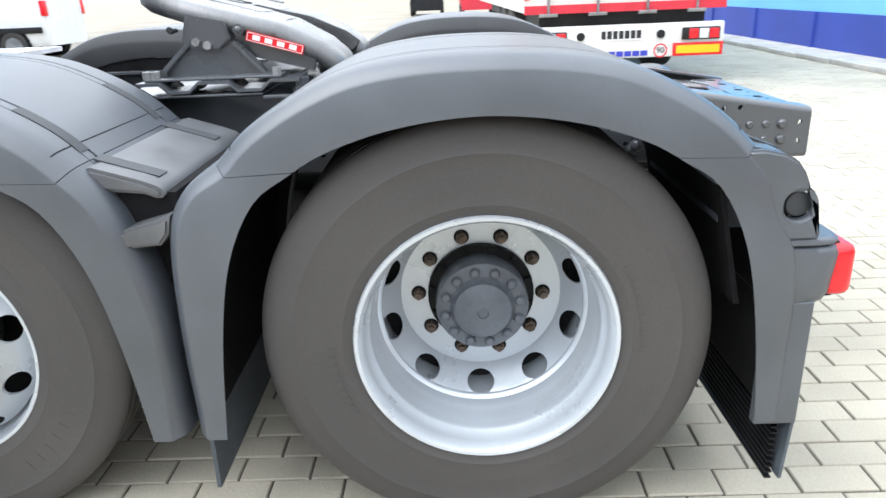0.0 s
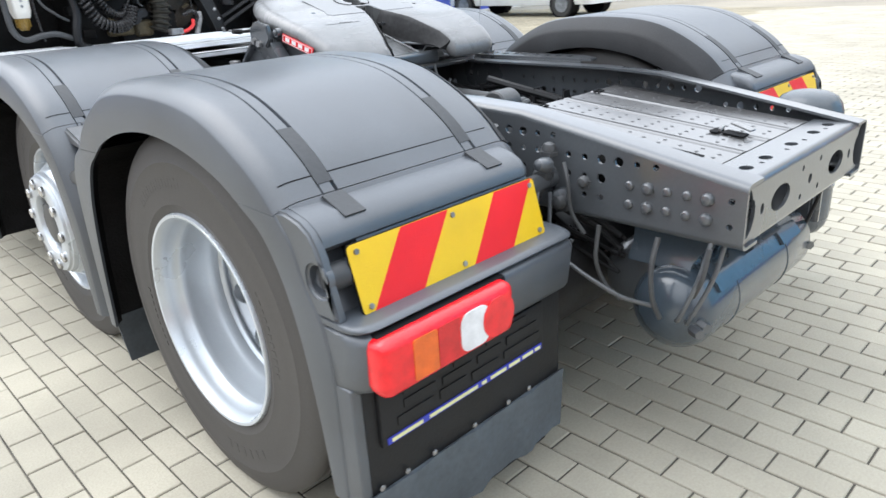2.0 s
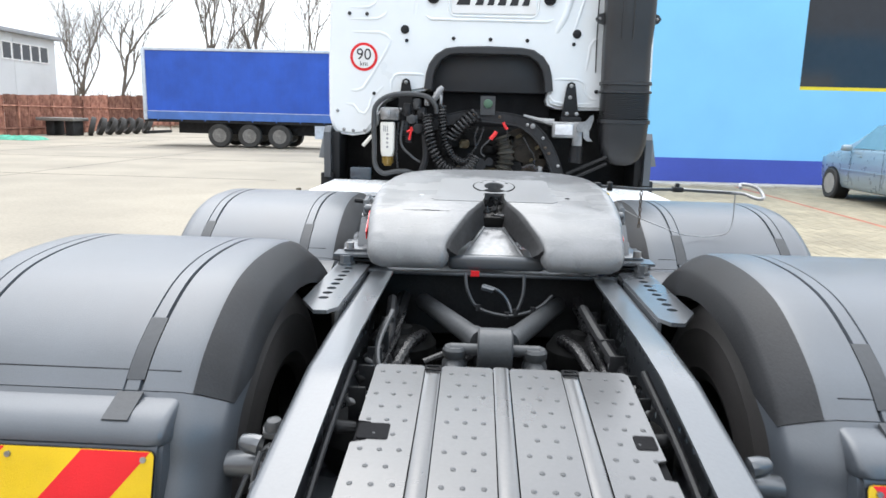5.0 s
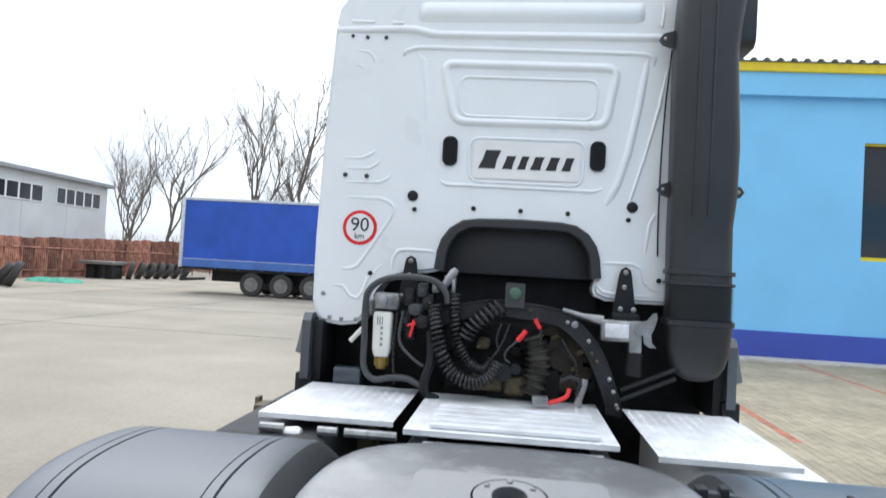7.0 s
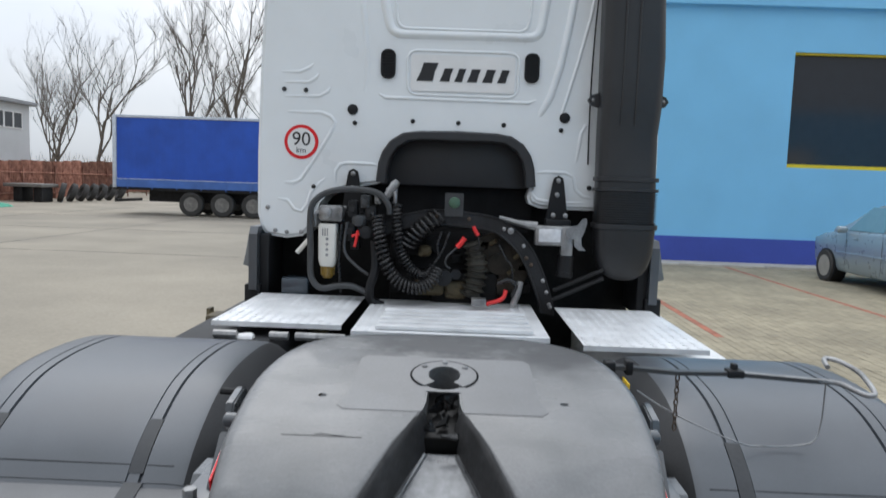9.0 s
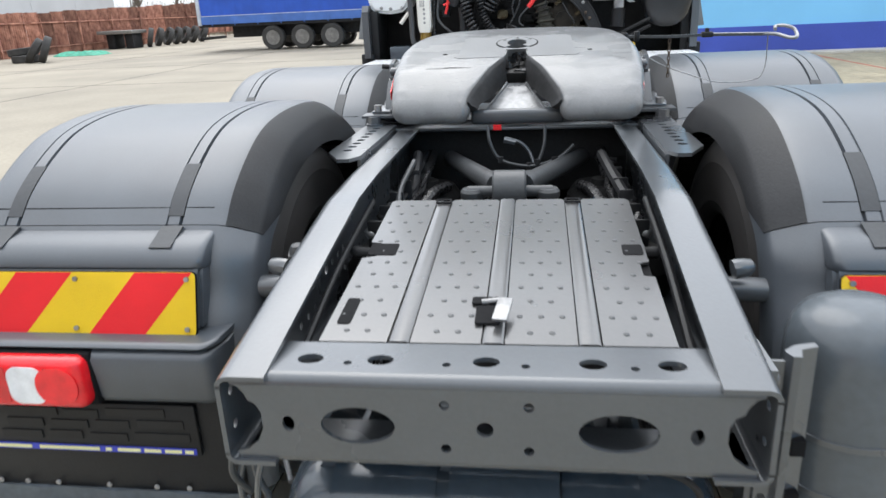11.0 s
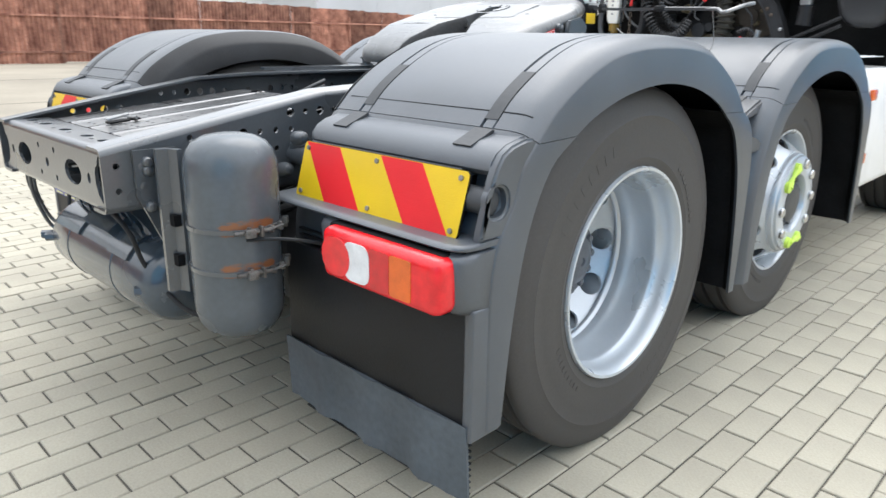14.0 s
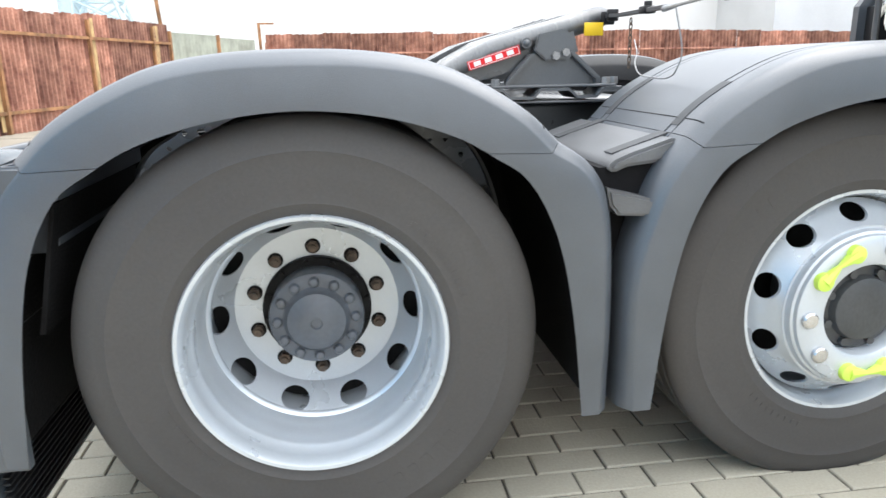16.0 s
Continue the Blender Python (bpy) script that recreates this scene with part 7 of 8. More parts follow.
for pts, r, mat in (([(-.31, 2.86, 1.56), (-.31, 2.86, 1.60), (-.325, 2.87, 1.63)], .010, M_STEEL),
                    ([(.102, 2.80, 1.455), (.112, 2.80, 1.435), (.128, 2.80, 1.41)], .010, M_REDW),
                    ([(.060, 2.80, 1.395), (.045, 2.80, 1.372), (.022, 2.80, 1.345)], .013, M_REDW),
                    ([(.282, 2.80, 1.13), (.270, 2.79, 1.095), (.235, 2.79, 1.072), (.195, 2.79, 1.06), (.185, 2.79, 1.05)], .011, M_REDW),
                    ([(-.50, 2.84, 1.41), (-.505, 2.84, 1.37), (-.515, 2.84, 1.325)], .008, M_REDW),
                    ([(-.53, 2.84, 1.38), (-.49, 2.84, 1.395)], .007, M_REDW),
                    ([(.022, 2.80, 1.345), (-.03, 2.81, 1.29), (-.035, 2.82, 1.25), (-.01, 2.83, 1.23)], .005, M_LINK),
                    ([(.128, 2.80, 1.41), (.135, 2.82, 1.36), (.12, 2.84, 1.33)], .005, M_LOOM),
                    ([(.24, 2.85, 1.36), (.28, 2.84, 1.29), (.31, 2.85, 1.25), (.32, 2.86, 1.15)], .005, M_LOOM),
                    ([(.24, 2.84, 1.16), (.30, 2.83, 1.18), (.335, 2.84, 1.15), (.32, 2.85, 1.09)], .012, M_LOOM),
                    ([(-.06, 2.85, 1.42), (-.08, 2.84, 1.35), (-.07, 2.84, 1.28)], .006, M_LOOM),
                    ([(-.02, 2.85, 1.42), (-.05, 2.84, 1.33), (-.10, 2.84, 1.24)], .006, M_LOOM),
                    ([(-.56, 2.87, 1.45), (-.57, 2.86, 1.30), (-.50, 2.85, 1.22), (-.44, 2.85, 1.18)], .008, M_LINK),
                    ([(-.59, 2.88, 1.44), (-.60, 2.87, 1.25), (-.585, 2.86, 1.08)], .007, M_LOOM),
                    ([(-.36, 2.84, 1.02), (-.42, 2.82, 1.05), (-.425, 2.81, 1.12), (-.40, 2.82, 1.22), (-.41, 2.84, 1.36)], .024, M_BLACK),
                    ([(.36, 2.86, 1.17), (.35, 2.85, 1.12), (.325, 2.86, 1.04)], .018, M_STEEL)):
    bm = bmesh.new()
    tube(bm, bend(pts, 5), r, 8)
    part("cable", bm, mat, truck)
bm = bmesh.new()
box(bm, .105, .180, 2.74, 2.80, 1.052, 1.088, .004)
for k in range(3):
    box(bm, .112 + .024 * k, .126 + .024 * k, 2.736, 2.741, 1.062, 1.078)
part("plug_block", bm, M_STEEL, truck)
# lower flanks of the cab
for flip in (False, True):
    bm = bmesh.new()
    box(bm, 1.02, 1.10, 3.05, 3.50, .98, 1.36, .01)
    box(bm, 1.06, 1.15, 3.02, 3.06, .70, 1.08, .01)
    part("front_wheel_guard", bm, M_BLACK, truck, "black wheel guard under the cab", flip)
    bm = bmesh.new()
    poly = [(3.00, 1.05), (3.00, 1.36), (3.03, 1.40), (3.3, 1.40), (3.5, 1.15), (3.48, 1.02)]
    plate(bm, poly, [], .045, side(1.075))
    part("guard_edge", bm, M_PLASTIC, truck, flip=flip)
    bm = bmesh.new()
    loft(bm, [[(1.12, 3.0, z), (1.12, 3.4, z), (1.12 + w, 3.4, z), (1.12 + w, 3.08, z)] for z, w in ((1.18, .055), (1.25, .040), (1.36, .008))])
    bmesh.ops.recalc_face_normals(bm, faces=bm.faces)
    part("guard_lip", bm, M_FLAP, truck, flip=flip)
    bm = bmesh.new()
    for k in range(3):
        box(bm, .98, 1.14, 4.55, 5.1, .35 + .2 * k, .52 + .2 * k, .03)
    part("cab_step", bm, M_BLACK, truck, flip=flip)
    bm = bmesh.new()
    box(bm, .70, 1.20, 2.05, 3.25, .40, .98, .05, 3)
    tk = part("side_tank", bm, M_WHITE if not flip else M_BLACK, truck, "side tank behind the front wheel", flip)
    for z in (.55, .85):
        bm = bmesh.new()
        box(bm, 1.20, 1.215, 2.10, 2.18, z, z + .05, .004)
        part("side_marker", bm, M_LORA, tk, "orange side marker", flip)

# ---- the light-blue hall and its second wing ----
def wall_with_openings(name, x0, x1, z0, z1, holes, y, depth, mat, label):
    bm = bmesh.new()
    plate(bm, [(x0, z0), (x1, z0), (x1, z1), (x0, z1)], [[(a, c), (b, c), (b, d), (a, d)] for a, b, c, d in holes], depth, back(y + depth))
    return tagged(part(name, bm, mat, smooth=0), label, "wall", kind="structure")


BY = 16.4
wins = [(7.95, 13.45, 2.38, 5.13), (15.6, 21.1, 2.38, 5.13), (.35, 2.0, .95, 1.75)]
hall = wall_with_openings("wall_north", -.3, 26, .62, 6.75, wins, BY, .3, M_WALLB, "light blue rendered hall wall")
bm = bmesh.new()
box(bm, -.3, 26, BY - .02, BY + .3, -.05, .62)
tagged(part("plinth", bm, M_PLINTH, smooth=0), "dark blue painted wall base", "wall", kind="structure")
bm = bmesh.new()
box(bm, -.3, 26, BY + .3, BY + 14, -.05, 6.7)
tagged(part("hall_body", bm, M_WALLB, smooth=0), "light blue hall behind the wall", "building", kind="structure")
bm = bmesh.new()
box(bm, -.4, 26.2, BY - .16, BY - .0, 6.15, 6.75, .01)
tagged(part("trim", bm, M_WALLB, smooth=0), "projecting blue wall band under the eaves", "trim", kind="structure")
bm = bmesh.new()
box(bm, -.5, 26.3, BY - .22, BY - .05, 6.70, 6.92, .02)
tagged(part("eaves_trim", bm, M_YFRAME, smooth=0), "yellow sheet-metal eaves trim", "trim", kind="structure")
bm = bmesh.new()
rows = []
k = 0
x = -.5
while x < 26.3:
    for dx, dz in ((0, 0), (.05, .07), (.13, .07), (.18, 0)):
        rows.append([(x + dx, BY - .30, 6.93 + dz), (x + dx, BY + 3, 7.4 + dz)])
    x += .30
loft(bm, rows, closed=False)
tagged(part("roof", bm, M_HALL, smooth=0), "pale trapezoidal sheet roof", "roof", kind="structure")
for i, (a, b, c, d) in enumerate(wins):
    if i == 2:
        bm = bmesh.new()
        box(bm, a, b, BY + .02, BY + .06, c, d)
        tagged(part("window_%d" % (i + 1), bm, M_WHITE, smooth=0), "white shutter panel in the blue wall", "window", kind="structure")
        continue
    bm = bmesh.new()
    t = .085
    plate(bm, [(a + .002, c + .002), (b - .002, c + .002), (b - .002, d - .002), (a + .002, d - .002)], [[(a + .012, c + t), (b - .012, c + t), (b - .012, d - .05), (a + .012, d - .05)]], .10, back(BY + .16))
    box(bm, a + 2.70, a + 2.80, BY + .06, BY + .165, c + t, d - .05)
    wf = tagged(part("window_%d" % (i + 1), bm, M_YFRAME, smooth=0), "wide window with a yellow frame and dark glass", "window", kind="structure")
    bm = bmesh.new()
    box(bm, a + .05, b - .05, BY + .17, BY + .19, c + .05, d - .05)
    part("pane", bm, M_GLASS, wf)
# wing that closes the yard behind the lorry
bm = bmesh.new()
box(bm, 4.2, 30, -12, -6.35, .62, 6.5)
tagged(part("wall_south", bm, M_WALLB, smooth=0), "light blue rendered wall of the second wing", "wall", kind="structure")
bm = bmesh.new()
box(bm, 4.2, 30, -12, -6.33, -.05, .62)
for k in range(9):
    box(bm, 5.2 + 2.4 * k, 5.28 + 2.4 * k, -6.33, -6.29, -.05, .62)
tagged(part("plinth", bm, M_PLINTH, smooth=0), "dark blue wall base with ribs", "wall", kind="structure")
# kerbs
kerb_bm = bmesh.new()
box(kerb_bm, -.495, .495, -.09, .09, -.03, .055, .015)
kerb = thing("kerb", "pale worn concrete kerb along the blue wall", "kerb")
first = part("kerb_stone", kerb_bm, M_KERB, kerb)
first.matrix_local = pose(-.3, 15.45, 0)
for k in range(1, 22):
    again(first, pose(-.3 + k * .998, 15.45 + .02 * math.sin(k * 2.1), .004 * math.sin(k * 3.3), 0, 0, .5 * math.sin(k)))
for k in range(24):
    again(first, pose(4.3 + k * .998, -5.55 + .02 * math.sin(k * 1.7), .02 + .006 * math.sin(k * 3.3), 0, 0, .6 * math.sin(k)))
bm = bmesh.new()
box(bm, -.3, 26, 15.5, BY - .02, -.03, .02)
box(bm, 4.2, 30, -6.34, -5.6, -.03, .03)
tagged(part("gravel_strip", bm, M_KERB, smooth=0), "pale rubble strip at the foot of the wall", "ground", kind="structure")
# ---- rusty fence ----
fence = thing("fence", "rusty corrugated sheet fence with angle-iron rails", "fence")
FX = -25.0
rs = random.Random(9)
y = -2.4
k = 0
sheet = {}
while y < 62:
    w = 1.05
    drop = -.26 * min(1, max(0, (y - 16) / 8)) + .027 * max(0, min(y, 52) - 31)
    key = rs.randrange(4)
    if key not in sheet:
        bm = bmesh.new()
        n = 14
        rows = [[(.03 * (1 if (i // 2) % 2 else -1), i * w / (2 * n), 0.02 * rs.random()), (.03 * (1 if (i // 2) % 2 else -1), i * w / (2 * n), 2.26 + .05 * rs.random())] for i in range(2 * n + 1)]
        loft(bm, rows, closed=False)
        sheet[key] = bm
        ob = part("sheet", bm, M_FENCE, fence, smooth=0)
        sheet[key] = ob
        ob.matrix_local = pose(FX, y, .02 + drop)
    else:
        again(sheet[key], pose(FX + rs.uniform(-.03, .03), y, rs.uniform(-.03, .06) + drop))
    if k % 3 == 0:
        bm = bmesh.new()
        box(bm, FX + .05, FX + .12, y - .035, y + .035, 0, 2.0 + drop)
        part("post", bm, M_FENCE, fence)
    y += w
    k += 1
for z in (.35, 1.55):
    bm = bmesh.new()
    box(bm, FX + .05, FX + .10, -2.4, 62, z, z + .06)
    part("rail", bm, M_FENCE, fence)
# return of the fence along the yard's far end, slightly askew
back_fence = thing("fence", "rusty corrugated sheet fence closing the yard", "fence", at=(-18.5, -4.5, 0), turn=-11.3)
x = 1.05
k = 0
while x < 17:
    again(sheet[rs.choice(list(sheet))], pose(x, rs.uniform(-.03, .03), rs.uniform(-.05, .06), 0, 0, 90), back_fence)
    if k % 3 == 0:
        bm = bmesh.new()
        box(bm, x - .035, x + .035, .05, .12, 0, 2.2)
        part("post", bm, M_FENCE_O, back_fence)
    x += 1.05
    k += 1
for z in (.35, 1.78):
    bm = bmesh.new()
    box(bm, 0, 17, .055, .105, z, z + .06)
    part("rail", bm, M_FENCE_O, back_fence)
for x, w in ((.62, .26), (3.9, .12), (7.4, .10)):
    bm = bmesh.new()
    box(bm, x, x + w, .036, .05, .05, 2.24)
    part("patch_board", bm, M_FENCE_Y, back_fence, "pale ochre patch board")
# two grey-green gate panels over a white base
gate = thing("gate", "grey-green sheet gate panels above a white base wall", "gate", at=(-18.6, -4.45, 0), turn=161.5)
for k in range(2):
    bm = bmesh.new()
    rows = [[(2.85 * k + .1 * i, -.012 * (i % 2), .80), (2.85 * k + .1 * i, -.012 * (i % 2), 2.12 - .05 * k)] for i in range(28)]
    loft(bm, rows, closed=False)
    part("panel", bm, M_FENCE_G, gate, smooth=0)
    for j in range(3):
        bm = bmesh.new()
        box(bm, 2.85 * k + .92 * j, 2.85 * k + .90 + .92 * j, -.10, .02, 0, .79 - .01 * j, .01)
        part("base_block", bm, M_KERB, gate)
    bm = bmesh.new()
    box(bm, 2.85 * k - .04, 2.85 * k + .04, -.05, .05, 0, 2.15)
    part("gate_post", bm, M_FENCE_O, gate)
for x, y, h, lean in ((-18.5, -4.45, 3.0, -.25), (-24.6, -2.5, 2.7, -.08)):
    bm = bmesh.new()
    tube(bm, [(x, y, 0), (x + lean * .5, y + lean, h)], .055, 8)
    p = tagged(part("fence_post", bm, M_FENCE_O), "rusty leaning steel post by the fence", "post")
    if x < -20:
        bm = bmesh.new()
        box(bm, x + lean * .5 - .04, x + lean * .5 + .04, y + lean, y + lean + .55, h - .06, h)
        part("post_arm", bm, M_FENCE_O, p)

# ---- halls beyond the fence ----
def hall_block(name, x0, x1, y0, y1, h, mat, wins, label):
    b = thing(name, label, "building")
    bm = bmesh.new()
    box(bm, x0, x1, y0, y1, 0, h)
    part("wall", bm, mat, b, smooth=0)
    bm = bmesh.new()
    box(bm, x0 - .4, x1 + .4, y0 - .3, y1 + .3, h, h + .25, .03)
    part("roof", bm, M_ROOF, b)
    for (ya, yb, za, zb, n) in wins:
        for k in range(n):
            a = ya + (yb - ya) * k / n
            c = ya + (yb - ya) * (k + 1) / n
            bm = bmesh.new()
            box(bm, x1 - .02, x1 + .03, a + .06, c - .06, za, zb)
            w = part("window", bm, M_GLASS, b)
            bm = bmesh.new()
            plate(bm, [(a, za - .06), (c, za - .06), (c, zb + .06), (a, zb + .06)], [[(a + .07, za), (c - .07, za), (c - .07, zb), (a + .07, zb)]], .05, side(x1))
            part("window_frame", bm, M_WHITE, w)
    for k in range(int((y1 - y0) / 4) if h < 8 else 0):
        bm = bmesh.new()
        box(bm, x1 - .01, x1 + .015, y0 + 4 * k, y0 + 4 * k + .04, 0, h)
        part("panel_joint", bm, M_HALL, b)
    return b


hall_block("hall", -52, -28.0, 20.0, 44.2, 5.82, M_HALL, [(23.5, 30.4, 4.28, 5.18, 6), (31.6, 37.7, 4.28, 5.18, 6), (38.9, 43.4, 4.34, 5.26, 5)], "long pale grey industrial hall with a window band")
hall_block("hall", -60, -33.0, -16.0, 20.0, 9.0, M_HALLW, [(-2, 2.5, 5.4, 6.2, 4), (7, 12, 5.4, 6.2, 4), (15, 19, 5.4, 6.2, 4)], "high white industrial hall behind the fence")
# lattice tower
tw = thing("lattice_tower", "pale blue steel lattice tower beside a silo", "tower")
TX, TY, TH = -31.2, -10.5, 7.0
def corner(i, j, z):
    """Corner of the tower at height z: its right-hand legs lean in."""
    return Vector((TX + 1.6 * i, TY + j * (2.9 - .31 * z), z))
for i in (0, 1):
    for j in (0, 1):
        bm = bmesh.new()
        tube(bm, [corner(i, j, 0), corner(i, j, TH)], .075, 6)
        part("leg", bm, M_TOWER, tw)
for k in range(7):
    for a, b in (((0, 0), (0, 1)), ((1, 0), (1, 1)), ((0, 1), (1, 1)), ((0, 0), (1, 0))):
        z = TH / 7 * k
        bm = bmesh.new()
        tube(bm, [corner(*a, z), corner(*b, z + TH / 7)], .045, 5)
        part("brace", bm, M_TOWER, tw)
        bm = bmesh.new()
        tube(bm, [corner(*a, z + TH / 7), corner(*b, z)] if k % 2 else [corner(*a, z), corner(*b, z)], .045, 5)
        part("brace", bm, M_TOWER, tw)
bm = bmesh.new()
tube(bm, [(-31.4, -11.15, 0), (-31.4, -11.15, 7.4)], .50, 24)
tagged(part("silo", bm, M_TOWER), "pale round steel silo beside the tower", "silo")

# ---- bare trees ----
def tree(x, y, h, seed, spread=.5):
    r = random.Random(seed)
    t = thing("tree", "bare winter tree with thin spreading branches", "tree", "bare trees")
    wood, twigs = bmesh.new(), bmesh.new()

    def grow(p, d, ln, rad, depth):
        pts = [p]
        q = p.copy()
        for _ in range(4):
            d = (d + Vector((r.uniform(-.16, .16), r.uniform(-.16, .16), r.uniform(-.02, .14)))).normalized()
            q = q + d * ln / 4
            pts.append(q.copy())
        tube(wood if depth < 2 else twigs, pts, [rad, rad * .9, rad * .8, rad * .7, rad * .6], 7 if depth < 2 else 4, cap=False)
        if depth >= 6:
            return
        for _ in range(3 if depth else 4):
            k = r.randrange(1 if depth else 2, 5)
            a = r.uniform(0, math.tau)
            nd = (d + Vector((math.cos(a), math.sin(a), r.uniform(-.1, .4))) * spread * r.uniform(.7, 1.3)).normalized()
            grow(pts[k], nd, ln * r.uniform(.58, .80), rad * .54, depth + 1)
    grow(Vector((x, y, -.05)), Vector((r.uniform(-.05, .05), 0, 1)), h * .30, h * .0085, 0)
    part("trunk", wood, M_BARK, t)
    tagged(part("crown", twigs, M_BARK, t), kind="stuff")


for x, y, h, sd in ((-31.0, 52, 12.0, 1), (-27.0, 50, 13.0, 2), (-18.6, 47, 14.5, 3), (-15.2, 50, 15.5, 4), (-34, 56, 10, 5), (-22.5, 58, 9.5, 6), (-12.5, 53, 13, 7)):
    tree(x, y, h * 1.42, sd, .52)
# dry brush line
bm = bmesh.new()
r = random.Random(21)
for k in range(1400):
    x, y = r.uniform(-46, -8), r.uniform(60, 68)
    a = r.uniform(0, math.tau)
    h = r.uniform(1.2, 3.6)
    tube(bm, [(x, y, 0), (x + .35 * math.cos(a), y, h * .6), (x + .7 * math.cos(a + .5), y, h)], [.035, .025, .01], 3, cap=False)
tagged(part("brush", bm, M_BRUSH, smooth=0), "brown leafless brush on the skyline", "bushes", kind="stuff")
bm = bmesh.new()
box(bm, -22.5, -14.5, 58.0, 60, 3.4, 3.7)
for x in (-22, -18.5, -15):
    box(bm, x - .1, x + .1, 58.2, 58.4, 0, 3.4)
tagged(part("shed_roof", bm, M_ROOF), "dark open shed roof", "shed")

# ---- curtain-sided trailer in the yard ----
def small_wheel(parent, at, r, w, axis_x=True, rim_mat=None, rim_r=.6):
    """A plain road wheel: tyre, rim with holes and nuts; its axle lies along x or y."""
    m = pose(*at) @ (Matrix.Identity(4) if axis_x else Matrix.Rotation(radians(-90), 4, "Z"))
    bm = bmesh.new()
    lathe(bm, [(r * rim_r, -w * .45), (r * .8, -w / 2), (r * .95, -w * .47), (r, -w * .38), (r, w * .38), (r * .95, w * .47), (r * .8, w / 2), (r * rim_r, w * .45)], 32, cap=False)
    wh = part("wheel", bm, M_TYREFAR, parent, m=m)
    bm = bmesh.new()
    q = r * rim_r
    lathe(bm, [(q, w * .47), (q * .96, w * .45), (q * .9, w * .2), (q * .62, w * .25), (q * .5, w * .36), (q * .3, w * .36), (q * .28, w * .46), (.002, w * .47)], 28)
    part("rim", bm, rim_mat or M_RIM, wh)
    for k in range(8):
        a = math.tau * k / 8
        bm = bmesh.new()
        bolt(bm, (w * .25, q * .76 * math.cos(a), q * .76 * math.sin(a)), (1, 0, 0), q * .115, .01)
        part("rim_hole", bm, M_SEAM_SHADE, wh)
    return wh


ct = thing("curtain_trailer", "blue curtain-sided trailer with three axles", "trailer")
CX0, CX1, CYY = -14.4, -.6, 28.0
bm = bmesh.new()
rows = []
n = 110
for i in range(n + 1):
    x = CX0 + .15 + (CX1 - CX0 - .3) * i / n
    d = .018 * math.sin(i * 2.1) + .01 * math.sin(i * .7)
    rows.append([(x, CYY + d, 1.22), (x, CYY + d * 1.6, 2.5), (x, CYY + d * .4, 4.0)])
loft(bm, rows, closed=False)
part("curtain", bm, M_CURT, ct, "blue tarpaulin side curtain")
bm = bmesh.new()
box(bm, CX0, CX1, CYY + .05, CYY + 2.5, 1.2, 4.06)
part("body", bm, M_CURT, ct)
bm = bmesh.new()
box(bm, CX0, CX1, CYY - .04, CYY + 2.5, 4.0, 4.12, .02)
box(bm, CX0 - .02, CX0 + .14, CYY - .05, CYY + 2.5, 1.1, 4.06, .02)
part("roof_rail", bm, M_TRIM, ct)
bm = bmesh.new()
box(bm, CX0 + .15, CX1, CYY - .045, CYY - .02, 1.14, 1.46)
part("side_board", bm, M_CURT2, ct, "lighter blue lower edge of the curtain")
bm = bmesh.new()
box(bm, CX0, CX1, CYY - .05, CYY + .04, 1.465, 1.49)
part("curtain_hem", bm, M_TRIM, ct)
for k in range(13):
    bm = bmesh.new()
    x = CX0 + .6 + 1.03 * k
    box(bm, x, x + .035, CYY - .055, CYY - .03, 1.08, 1.47)
    part("buckle_strap", bm, M_CURT2, ct)
bm = bmesh.new()
box(bm, CX0, CX1, CYY + .02, CYY + 2.4, 1.02, 1.2)
box(bm, CX0 + 1.2, CX1 - 2, CYY + .7, CYY + 1.7, .55, 1.05)
box(bm, CX0, CX0 + .12, CYY + .1, CYY + 2.4, .5, .62)
part("underframe", bm, M_CHASSIS_D, ct)
for k in range(3):
    for yy in (.18, 2.2):
        small_wheel(ct, (-11.15 + 1.31 * k, CYY + yy, .5), .5, .36, False, M_DULLRIM)
bm = bmesh.new()
box(bm, -7.0, -2.6, CYY + .05, CYY + .12, .45, 1.0)
part("side_guard", bm, M_TRIM, ct)
small_wheel(ct, (-2.2, CYY + .18, .5), .5, .36, False, M_STEEL)
bm = bmesh.new()
plate(bm, circle(-3.55, 2.6, .55, 32), [circle(-3.55, 2.6, .47, 32)], .01, back(CYY - .03))
part("round_mark", bm, M_WHITE, ct)
# ---- second trailer close by, seen from behind ----
kt = thing("box_trailer", "white and red trailer with rear lamps and marker plates", "trailer")
KX, KY0, KY1 = 6.35, -3.36, -.91
bm = bmesh.new()
box(bm, KX - .02, KX + .10, KY0, KY1, .34, .74, .02)
part("rear_beam", bm, M_TRWHITE, kt)
bm = bmesh.new()
box(bm, KX + .15, KX + 9, KY0 + .2, KY1 - .2, .70, .90)
part("underframe", bm, M_CHASSIS_D, kt)
bm = bmesh.new()
box(bm, KX, KX + 11, KY0, KY1, .90, 4.0, .03)
part("body", bm, M_TRWHITE, kt)
for y0, y1, z0, z1 in ((KY0, KY1, .895, .995), (KY0, KY1, 1.20, 1.26), (KY0, KY0 + .06, 1.06, 3.9), (KY1 - .06, KY1, 1.06, 3.9)):
    bm = bmesh.new()
    box(bm, KX - .012, KX + .01, y0, y1, z0, z1)
    part("red_band", bm, M_TRRED, kt)
for k in range(4):
    bm = bmesh.new()
    yy = KY0 + .25 + .6 * k
    box(bm, KX - .05, KX, yy, yy + .22, .86, .90, .005)
    tube(bm, [(KX - .03, yy + .11, .88), (KX - .03, yy + .11, 3.6)], .016, 8)
    part("door_lock", bm, M_STEEL, kt)
